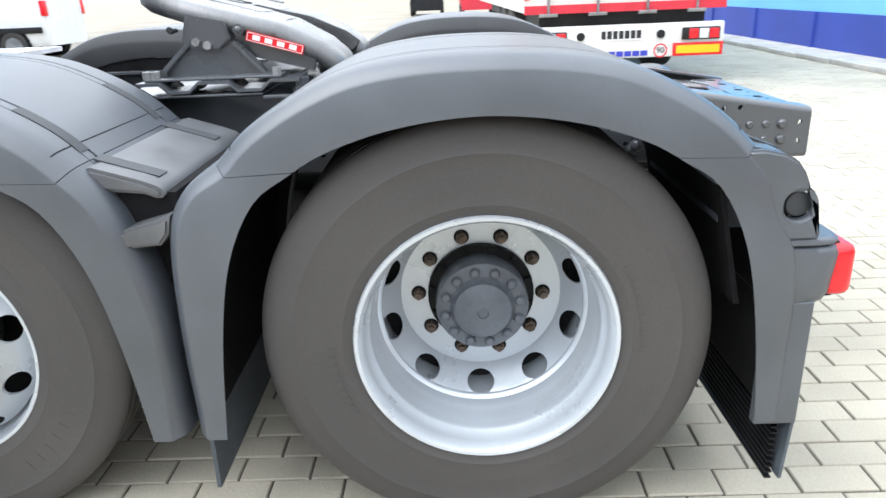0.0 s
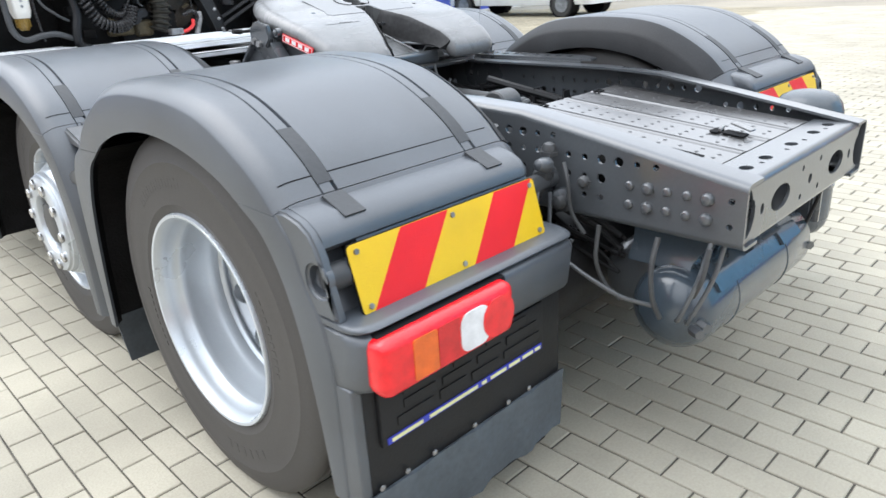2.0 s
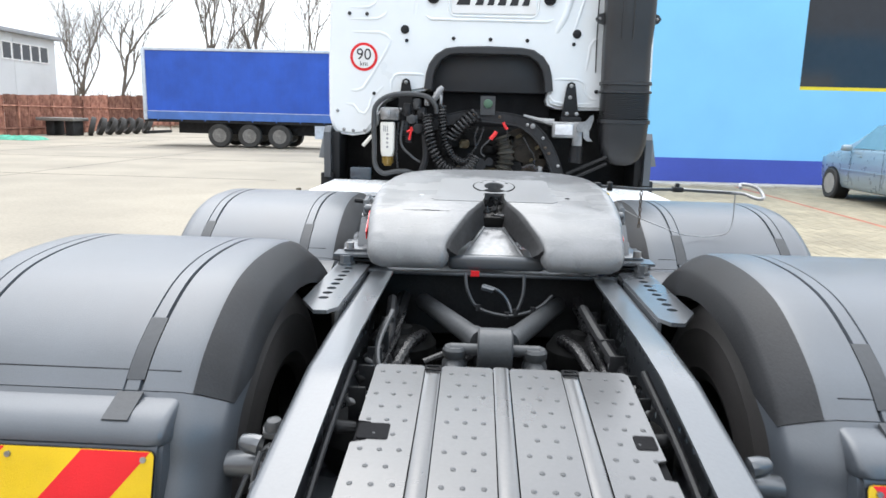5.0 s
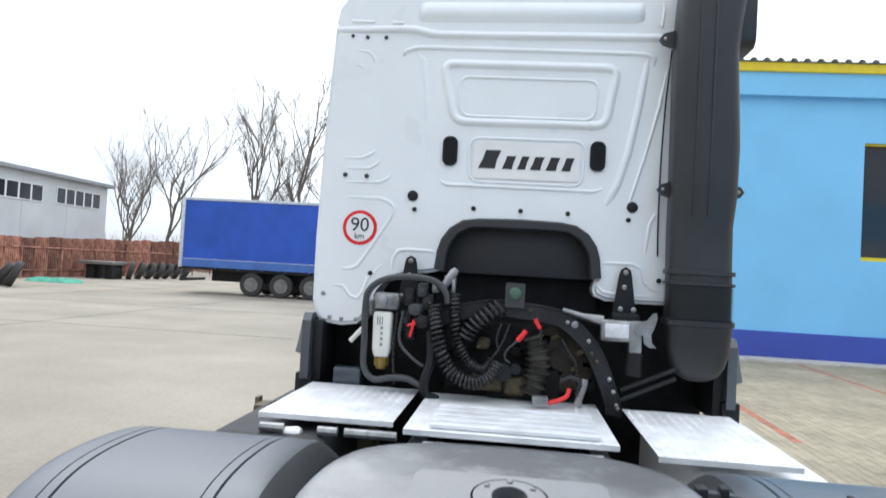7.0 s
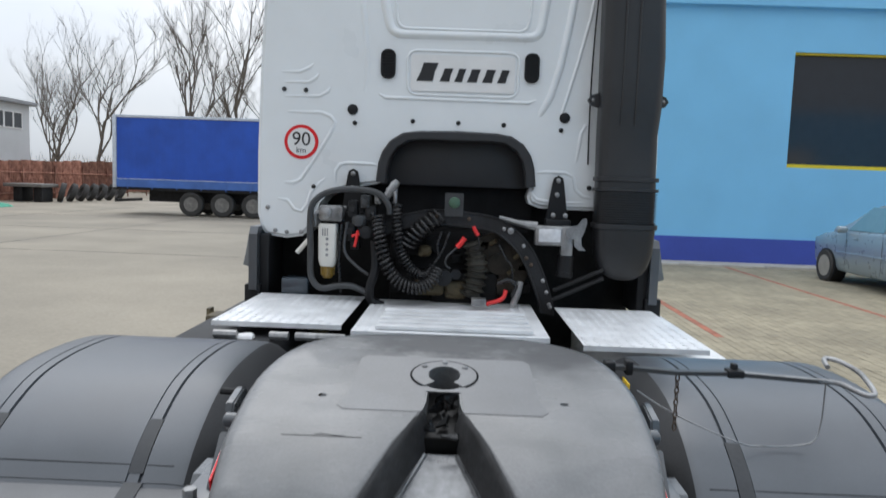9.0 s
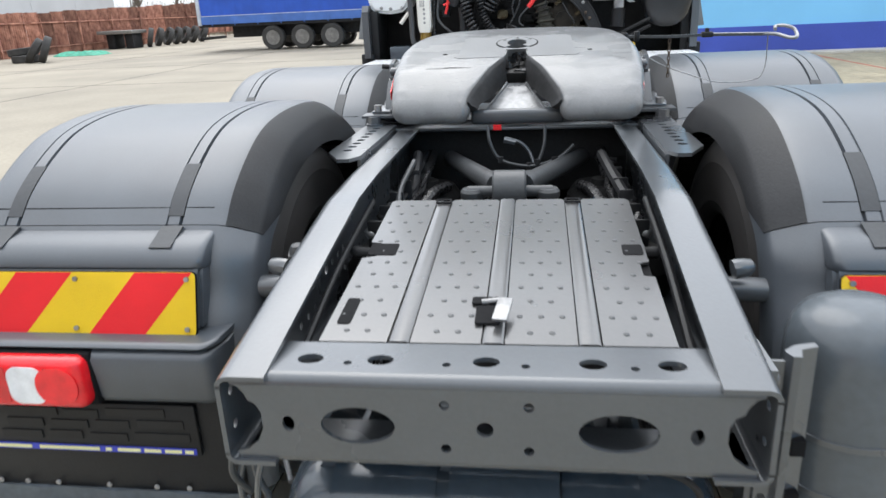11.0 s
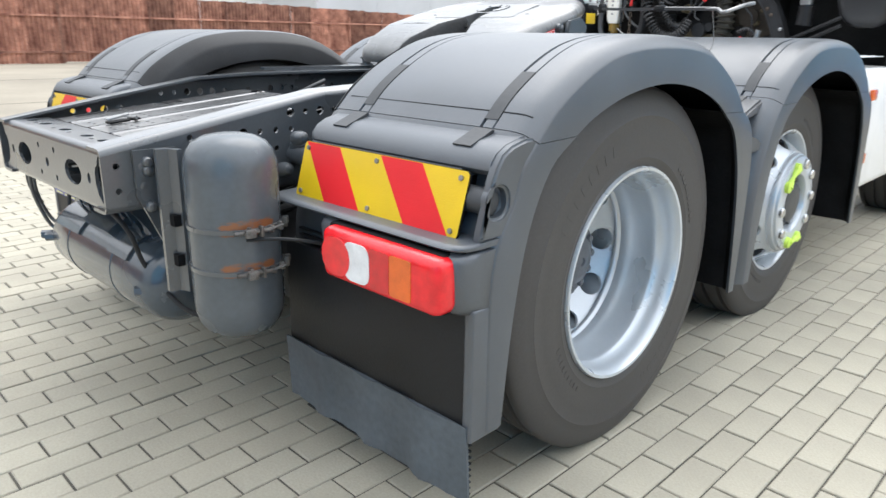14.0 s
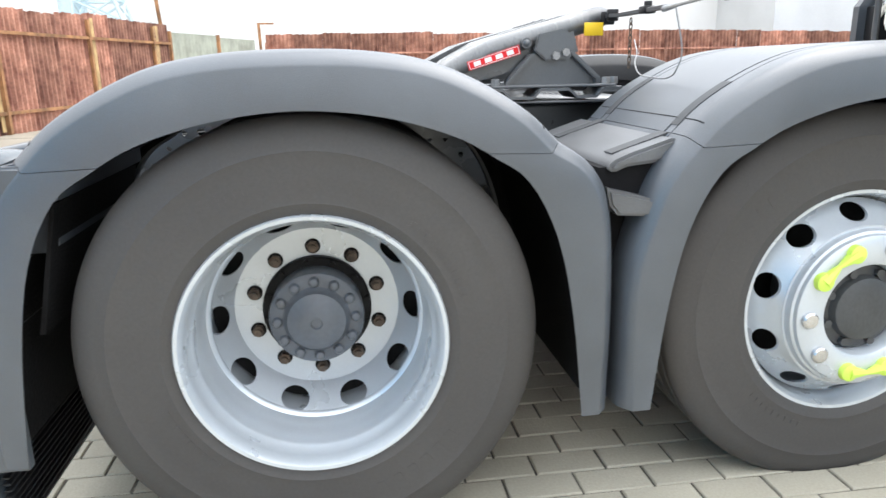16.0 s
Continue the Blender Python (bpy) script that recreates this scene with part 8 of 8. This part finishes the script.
for y0, y1 in ((KY0 + .01, KY0 + .62), (KY1 - .57, KY1 - .01)):
    bm = bmesh.new()
    box(bm, KX - .035, KX - .018, y0, y1, .345, .50, .003)
    mp = part("marker_plate", bm, M_RED, kt, "yellow marker plate with a red edge")
    bm = bmesh.new()
    box(bm, KX - .040, KX - .034, y0 + .04, y1 - .04, .375, .47)
    part("plate_field", bm, M_YEL, mp)
    bm = bmesh.new()
    box(bm, KX - .06, KX - .02, y0 + .05, y1 - .10, .535, .68, .01)
    tl = part("tail_lamp", bm, M_BLACK, kt)
    for j, mt in enumerate((M_LRED, M_LWHITE, M_LRED)):
        bm = bmesh.new()
        a = y0 + .07 + j * .125
        box(bm, KX - .068, KX - .055, a, a + .11, .55, .665, .004)
        part("lamp_field", bm, mt, tl)
bm = bmesh.new()
box(bm, KX - .03, KX - .018, -2.36, -1.82, .555, .69)
nb = part("plate", bm, M_WHITE, kt)
for k in range(7):
    bm = bmesh.new()
    box(bm, KX - .034, KX - .029, -2.34 + .072 * k, -2.285 + .072 * k, .575, .67)
    part("plate_bar", bm, M_INK, nb)
for k in range(5):
    bm = bmesh.new()
    box(bm, KX - .026, KX - .019, -2.43 + .10 * k, -2.345 + .10 * k, .362, .425)
    part("letter_bar", bm, M_BLUEINK, kt)
bm = bmesh.new()
plate(bm, circle(0, 0, .085, 28), [circle(0, 0, .068, 28)], .004, axes((KX - .019, -2.59, .417), (0, -1, 0), (0, 0, 1)))
dsc = part("speed_disc", bm, M_TRRED, kt)
words("number", "90", .10, M_INK, dsc, axes((KX - .024, -2.59, .417), (0, -1, 0), (0, 0, 1)))
for yy in (-1.60, -2.58):
    bm = bmesh.new()
    tube(bm, [(KX - .05, yy, .615), (KX - .02, yy, .615)], .05, 14)
    part("socket", bm, M_BLACK, kt)
for k in range(3):
    for yy in (KY0 + .2, KY1 - .2):
        small_wheel(kt, (KX + 2.2 + 1.31 * k, yy, .5), .5, .36, False)

# ---- parked hatchback ----
def body_loft(bm, stations):
    """Stations along y: (y, [(half width, z), ...]) from the sill up to the top middle."""
    rings = []
    for y, prof in stations:
        rings.append([(x, y, z) for x, z in prof] + [(-x, y, z) for x, z in prof[::-1]])
    loft(bm, rings)
    bmesh.ops.recalc_face_normals(bm, faces=bm.faces)
    return bm


car = thing("hatchback_car", "silver-blue dusty hatchback parked by the blue wall", "car", at=(8.42, 12.15, 0))


def car_part(name, bm, mat, parent=None, label="", smooth=40):
    bmesh.ops.scale(bm, vec=(1.09, 1.07, 1.09), verts=bm.verts)
    return part(name, bm, mat, parent or car, label, smooth=smooth)


# lower body with rounded rear corners and a shoulder line, then the cabin on it
lower = []
for y, w, zt, zb in ((-2.0, .60, .93, .34), (-1.985, .70, .96, .28), (-1.94, .765, .985, .24), (-1.82, .805, 1.0, .22), (-1.5, .825, 1.005, .21), (-.9, .83, 1.0, .21), (0, .83, .985, .21), (.7, .828, .965, .21), (1.15, .815, .93, .22), (1.5, .795, .88, .24), (1.8, .745, .80, .28), (1.93, .66, .71, .33), (1.97, .54, .62, .4)):
    lower.append((y, [(w * .80, zb), (w * .93, zb + .03), (w * .975, zb + .10), (w * .995, .50), (w * 1.005, .66), (w, .78), (w * .985, zt - .07), (w * .955, zt - .02), (w * .90, zt), (w * .45, zt + .015)]))
car_part("body", body_loft(bmesh.new(), lower), M_CARPAINT)
cabin = []
for y, w, z in ((-1.985, .66, .985), (-1.91, .640, 1.10), (-1.74, .60, 1.31), (-1.64, .575, 1.41), (-1.55, .562, 1.455), (-1.40, .56, 1.478), (-.8, .57, 1.492), (-.2, .57, 1.475), (.05, .57, 1.445), (.30, .58, 1.38), (.75, .635, 1.15), (1.12, .67, .955)):
    cabin.append((y, [(.765, .90), (.758, .965), (.5 * (.75 + w), max(.97, .5 * (.965 + z))), (w + .018, max(.972, z - .055)), (w, max(.974, z - .026)), (w - .05, max(.976, z - .008)), (w * .5, max(.978, z))]))
car_part("cabin", body_loft(bmesh.new(), cabin), M_CARPAINT)
# bumper, tailgate with its recess for the plate
bm = bmesh.new()
loft(bm, [[(-x, y, z) for x, y in ((.80, -1.60), (.815, -1.86), (.775, -1.985), (.66, -2.035), (.3, -2.055))][::1] + [(x, y, z) for x, y in ((.3, -2.055), (.66, -2.035), (.775, -1.985), (.815, -1.86), (.80, -1.60))] if k else [(-x, y, z) for x, y in ((.76, -1.60), (.775, -1.84), (.735, -1.955), (.63, -2.0), (.3, -2.015))] + [(x, y, z) for x, y in ((.3, -2.015), (.63, -2.0), (.735, -1.955), (.775, -1.84), (.76, -1.60))] for z, k in ((.25, 0), (.30, 1), (.47, 1), (.475, 0), (.487, 0), (.492, 1), (.61, 1), (.63, 0))])
bmesh.ops.recalc_face_normals(bm, faces=bm.faces)
car_part("rear_bumper", bm, M_BUMPER, smooth=30)
bm = bmesh.new()
loft(bm, [[(-w, -1.93, z), (-w, y + .012, z), (-w * .9, y, z), (w * .9, y, z), (w, y + .012, z), (w, -1.93, z)] for z, w, y in ((.60, .60, -2.012), (.64, .615, -2.022), (.70, .615, -2.020), (.705, .615, -2.010), (.86, .62, -2.006), (.87, .62, -2.014), (.96, .63, -2.008), (1.0, .63, -1.99))])
bmesh.ops.recalc_face_normals(bm, faces=bm.faces)
hatch = car_part("tailgate", bm, M_BUMPER, smooth=30)
bm = bmesh.new()
box(bm, -.27, .27, -2.024, -2.008, .72, .835, .006)
pl = car_part("plate", bm, M_TRIM, hatch)
for k in range(7):
    bm = bmesh.new()
    box(bm, -.235 + .068 * k, -.19 + .068 * k, -2.027, -2.023, .745, .81)
    car_part("plate_bar", bm, M_BUMPER, pl)
bm = bmesh.new()
loft(bm, [[(-w, y, z), (-w * .7, y - .012, z), (w * .7, y - .012, z), (w, y, z)] for z, w, y in ((1.015, .60, -1.984), (1.10, .57, -1.924), (1.25, .52, -1.803), (1.375, .475, -1.692))], closed=False)
car_part("rear_glass", bm, M_DUSTSKYGLASS)
bm = bmesh.new()
tube(bm, [(.0, -2.012, 1.035), (.20, -1.998, 1.055), (.36, -1.985, 1.06)], [.014, .010, .006], 6)
car_part("rear_wiper", bm, M_RELIEF)
bm = bmesh.new()
tube(bm, [(0, -1.25, 1.46), (0, -1.33, 1.58)], .004, 6)
car_part("aerial", bm, M_RELIEF)
for s in (-1, 1):
    bm = bmesh.new()
    loft(bm, [[(s * x, y, z) for x, y in ((.845, -1.78), (.838, -1.90), (.79, -1.985), (w, -2.028), (w, -1.95), (.78, -1.80))] for z, w in ((.64, .64), (.66, .625), (.80, .63), (.93, .65), (.95, .67))])
    bmesh.ops.recalc_face_normals(bm, faces=bm.faces)
    tl = car_part("tail_lamp", bm, M_LRED_D)
    bm = bmesh.new()
    loft(bm, [[(s * x, y, z) for x, y in ((.842, -1.903), (.794, -1.989), (.70, -2.018), (.70, -2.0), (.80, -1.92))] for z in (.845, .875)])
    bmesh.ops.recalc_face_normals(bm, faces=bm.faces)
    car_part("lamp_field", bm, M_LWHITE, tl)
    for ya, yb, yt0, yt1 in ((-1.22, -.50, -1.13, -.48), (-.42, .62, -.40, .20)):
        bm = bmesh.new()
        loft(bm, [[(s * x, ya + (yt0 - ya) * k, z), (s * x, yb + (yt1 - yb) * k, z)] for k, x, z in ((0, .768, .985), (.5, .694, 1.20), (1, .604, 1.40))], closed=False)
        car_part("side_glass", bm, M_REFLGLASS)
    for ya in (-.52, .55):
        bm = bmesh.new()
        box(bm, s * .836 - .002, s * .836 + .002, ya - .004, ya, .30, .94)
        car_part("door_gap", bm, M_RELIEF)
    for ya in (-.70, .33):
        bm = bmesh.new()
        box(bm, s * .84 - .012, s * .84 + .012, ya - .14, ya, .83, .862, .008)
        car_part("door_handle", bm, M_CARPAINT)
    bm = bmesh.new()
    box(bm, s * .838 - .004, s * .838 + .004, -1.2, .85, .56, .60, .003)
    car_part("side_strip", bm, M_CARPAINT)
    bm = bmesh.new()
    box(bm, s * .91 - .09, s * .91 + .09, .52, .66, .93, 1.05, .045, 3)
    car_part("mirror", bm, M_CARPAINT)
    for y in (-1.26, 1.20):
        bm = bmesh.new()
        tube(bm, [(s * .60, y, .29), (s * .834, y, .29)], .322, 32)
        car_part("wheel_arch", bm, M_BLACK)
        w = small_wheel(car, (s * .845, y * 1.07, .315), .315, .19, True, M_ALLOY, .68)
        if s < 0:
            w.matrix_local = pose(s * .845, y * 1.07, .315, 0, 0, 180)

# ---- parked van ----
van = thing("panel_van", "white panel van with a dark side rubbing strip", "van", at=(15.72, 12.15, 0))
st = []
for y, w, z in ((-2.65, .86, 2.2), (-2.6, .92, 2.26), (-1.5, .95, 2.30), (.9, .95, 2.30), (1.25, .92, 2.22), (1.85, .88, 1.62), (2.0, .88, 1.25), (2.6, .84, 1.05), (2.75, .74, .85)):
    st.append((y, [(w * .95, .32), (w, .42), (w, min(1.0, z * .6)), (w * .98, z * .68), (w * .9, z * .93), (w * .8, z * .99), (w * .4, z)]))
part("body", body_loft(bmesh.new(), st), M_VAN, van)
for s in (-1, 1):
    bm = bmesh.new()
    box(bm, s * .955 - .015, s * .955 + .015, -2.5, 1.5, .62, .76, .008)
    part("rubbing_strip", bm, M_BLACK, van)
    bm = bmesh.new()
    loft(bm, [[(s * .945, .75, 1.35), (s * .945, 1.7, 1.35)], [(s * .885, .75, 1.98), (s * .90, 1.30, 1.98)]], closed=False)
    part("side_glass", bm, M_CARGLASS, van)
    bm = bmesh.new()
    box(bm, s * 1.05 - .09, s * 1.05 + .09, 1.45, 1.60, 1.30, 1.62, .04, 3)
    part("mirror", bm, M_BLACK, van)
    bm = bmesh.new()
    box(bm, s * .90 - .07, s * .90 + .07, -2.68, -2.55, 1.0, 1.35, .02)
    part("tail_lamp", bm, M_LRED, van)
    bm = bmesh.new()
    box(bm, s * .953 - .006, s * .953 + .006, .3, .42, 1.2, 1.3)
    part("fuel_flap", bm, M_BLACK, van)
    for y in (-1.75, 1.95):
        bm = bmesh.new()
        tube(bm, [(s * .62, y, .36), (s * .962, y, .36)], .40, 28)
        part("wheel_arch", bm, M_SEAM_SHADE, van)
        w = small_wheel(van, (s * .875, y, .335), .335, .21, True, M_STEEL, .62)
        if s < 0:
            w.matrix_local = pose(s * .875, y, .335, 0, 0, 180)
bm = bmesh.new()
loft(bm, [[(-.80, 1.90, 1.5), (.80, 1.90, 1.5)], [(-.74, 1.42, 2.1), (.74, 1.42, 2.1)]], closed=False)
part("windscreen", bm, M_CARGLASS, van)

# far dark cars across the yard
for x, y, mat, nm in ((34, -1.6, M_TRRED, "red"), (36, .9, M_BLACK, "black")):
    fc = thing("hatchback_car", "%s car parked far across the yard" % nm, "car", at=(x, y, 0), turn=90)
    bm = body_loft(bmesh.new(), [(yy, [(.8, .25), (.84, .6), (.8, .95), (.4, 1.0)]) for yy in (-1.9, -1.2, 1.0, 1.9)])
    part("body", bm, mat, fc)
    bm = body_loft(bmesh.new(), [(-1.7, [(.7, .9), (.66, .98), (.3, 1.0)]), (-1.2, [(.72, .9), (.62, 1.4), (.3, 1.45)]), (.2, [(.72, .9), (.62, 1.4), (.3, 1.45)]), (1.0, [(.72, .9), (.68, .98), (.3, 1.0)])])
    part("cabin", bm, M_CARGLASS, fc)
    for s in (-1, 1):
        for yy in (-1.2, 1.2):
            small_wheel(fc, (s * .76, yy, .3), .3, .19)

# ---- scrap by the fence: old tyres, flatbed, green net ----
def old_tyre(x, y, z, tilt, turn, r=.54):
    bm = bmesh.new()
    lathe(bm, [(r * .57, -.10), (r * .75, -.145), (r * .93, -.14), (r, -.11), (r, .11), (r * .93, .14), (r * .75, .145), (r * .57, .10), (r * .60, 0), (r * .57, -.10)], 28, cap=False)
    return tagged(part("old_tyre", bm, M_TYREFAR, m=pose(x, y, z, 0, tilt, turn)), "worn lorry tyre dumped by the fence", "tyre", "old tyres")


rs2 = random.Random(5)
for x, y, z, tl_, tn in ((-19.6, 24.9, .50, 24, 35), (-20.3, 25.2, .46, 35, 30), (-20.9, 25.4, .15, 90, 0), (-21.1, 25.5, .42, 84, 0), (-22.0, 37.4, .52, 14, 28), (-22.1, 38.6, .50, 20, 40), (-22.0, 39.5, .50, 24, 48), (-21.9, 40.4, .50, 22, 44), (-21.9, 41.4, .50, 26, 50), (-21.8, 42.4, .50, 24, 46), (-21.7, 43.5, .48, 26, 40)):
    old_tyre(x, y, z, tl_, tn)
bm = bmesh.new()
rows = []
for i in range(15):
    for_j = []
    for j in range(9):
        x, y = -22.6 + .16 * i, 29.4 + .16 * j
        e = min(i, 14 - i, j, 8 - j)
        for_j.append((x, y, .0 + (.06 + .16 * rs2.random()) * min(1, e * .6)))
    rows.append(for_j)
loft(bm, rows, closed=False)
tagged(part("green_net", bm, M_TARP), "crumpled green net lying on the yard", "net")
fb = thing("flatbed_frame", "old flat trailer bed on blocks by the fence", "trailer")
bm = bmesh.new()
box(bm, -24.4, -22.3, 36.0, 37.6, .80, .98, .02)
part("bed", bm, M_DULLRIM, fb)
for x in (-23.8, -22.7):
    bm = bmesh.new()
    box(bm, x - .25, x + .25, 36.3, 37.3, 0, .80, .03)
    part("block", bm, M_CHASSIS_D, fb)

# ---- yard joints ----
bm = bmesh.new()
for yv in (13.8, 20.0, 26.2):
    box(bm, -24.6, PAVE[0], yv - .012, yv + .012, -.0122, -.009)
    box(bm, PAVE[0], -4.6, yv - .012, yv + .012, -.0122, -.009) if yv > 16 else None
for xv in (-10.5, -16.5):
    box(bm, xv - .012, xv + .012, -20, 40, -.0122, -.0088)
tagged(part("yard_joint", bm, M_JOINT, smooth=0), "dark joint between the yard slabs", "ground", kind="structure")

# ---- paving blocks ----
PL, PW, GAP, END = .197, .1015, .0050, .0065
def paver_mesh(seed):
    r = random.Random(seed)
    bm = bmesh.new()
    box(bm, -(PW - GAP) / 2, (PW - GAP) / 2, -(PL - END) / 2, (PL - END) / 2, -.022, 0)
    top = [v for v in bm.verts if v.co.z > -.001]
    es = [e for e in bm.edges if all(v in top for v in e.verts)]
    bmesh.ops.bevel(bm, geom=es, offset=.003, segments=1, affect="EDGES")
    return bm


near = [part("paver", paver_mesh(k), M_PAVER, pavement, smooth=0) for k in range(1)]
paver = near[0]
rp = random.Random(77)
turn_p = radians(-.5)
cp_, sp_ = math.cos(turn_p), math.sin(turn_p)
verts, faces, red, sandy = [], [], [], []
b = .003
hx, hy = (PW - GAP) / 2, (PL - END) / 2
base_f = [(0, 1, 2, 3), (0, 4, 5, 1), (1, 5, 6, 2), (2, 6, 7, 3), (3, 7, 4, 0), (4, 8, 9, 5), (5, 9, 10, 6), (6, 10, 11, 7), (7, 11, 8, 4)]
count = 0
for i in range(-50, 180):
    for j in range(-36, 84):
        u, v = i * PW + .043, (j + (.5 if i % 2 else 0)) * PL + .175
        x, y = u * cp_ - v * sp_, u * sp_ + v * cp_
        if not (PAVE[0] < x < PAVE[1] and PAVE[2] < y < PAVE[3]) or (x < -2.2 and y > 3.6):
            continue
        dz, tx, ty = rp.uniform(-.0025, .0015), rp.uniform(-.25, .25), rp.uniform(-.25, .25)
        m = pose(x, y, dz, tx, ty, math.degrees(turn_p) + rp.uniform(-.3, .3))
        if count < 300 and 1.30 < x < 2.3 and -1.1 < y < 1.9 and rp.random() < 1.1:
            if count:
                again(paver, m)
            else:
                paver.matrix_local = m
            count += 1
            continue
        n0 = len(verts)
        for zz, q in ((0, b), (-b, 0), (-.022, 0)):
            for sx, sy in ((-1, -1), (1, -1), (1, 1), (-1, 1)):
                verts.append(m @ Vector((sx * (hx - q), sy * (hy - q), zz)))
        far = abs(x) > 5 or y > 5 or y < -5
        # two courses of red blocks mark the bays by the hall
        if i in (30, 60) and y > 7.3:
            red.append(len(faces))
        elif y > 5.2 + .5 * math.sin(x * 1.3) + .3 * math.sin(x * 3.1):
            sandy.append((len(faces), 5 if far else 9))
        for f in base_f[:5] if far else base_f:
            faces.append([n0 + k for k in f])
me = bpy.data.meshes.new("paving_blocks")
me.from_pydata([tuple(v) for v in verts], [], faces)
me.materials.append(M_PAVER_J)
me.materials.append(M_REDBRICK)
me.materials.append(M_PAVER_S)
for k, n in sandy:
    for q in range(n):
        me.polygons[k + q].material_index = 2
for k in red:
    for q in range(5):
        me.polygons[k + q].material_index = 1
ob = new("paving_blocks", me)
ob.parent = pavement
tagged(ob, "grey concrete paving blocks in running bond", kind="stuff")
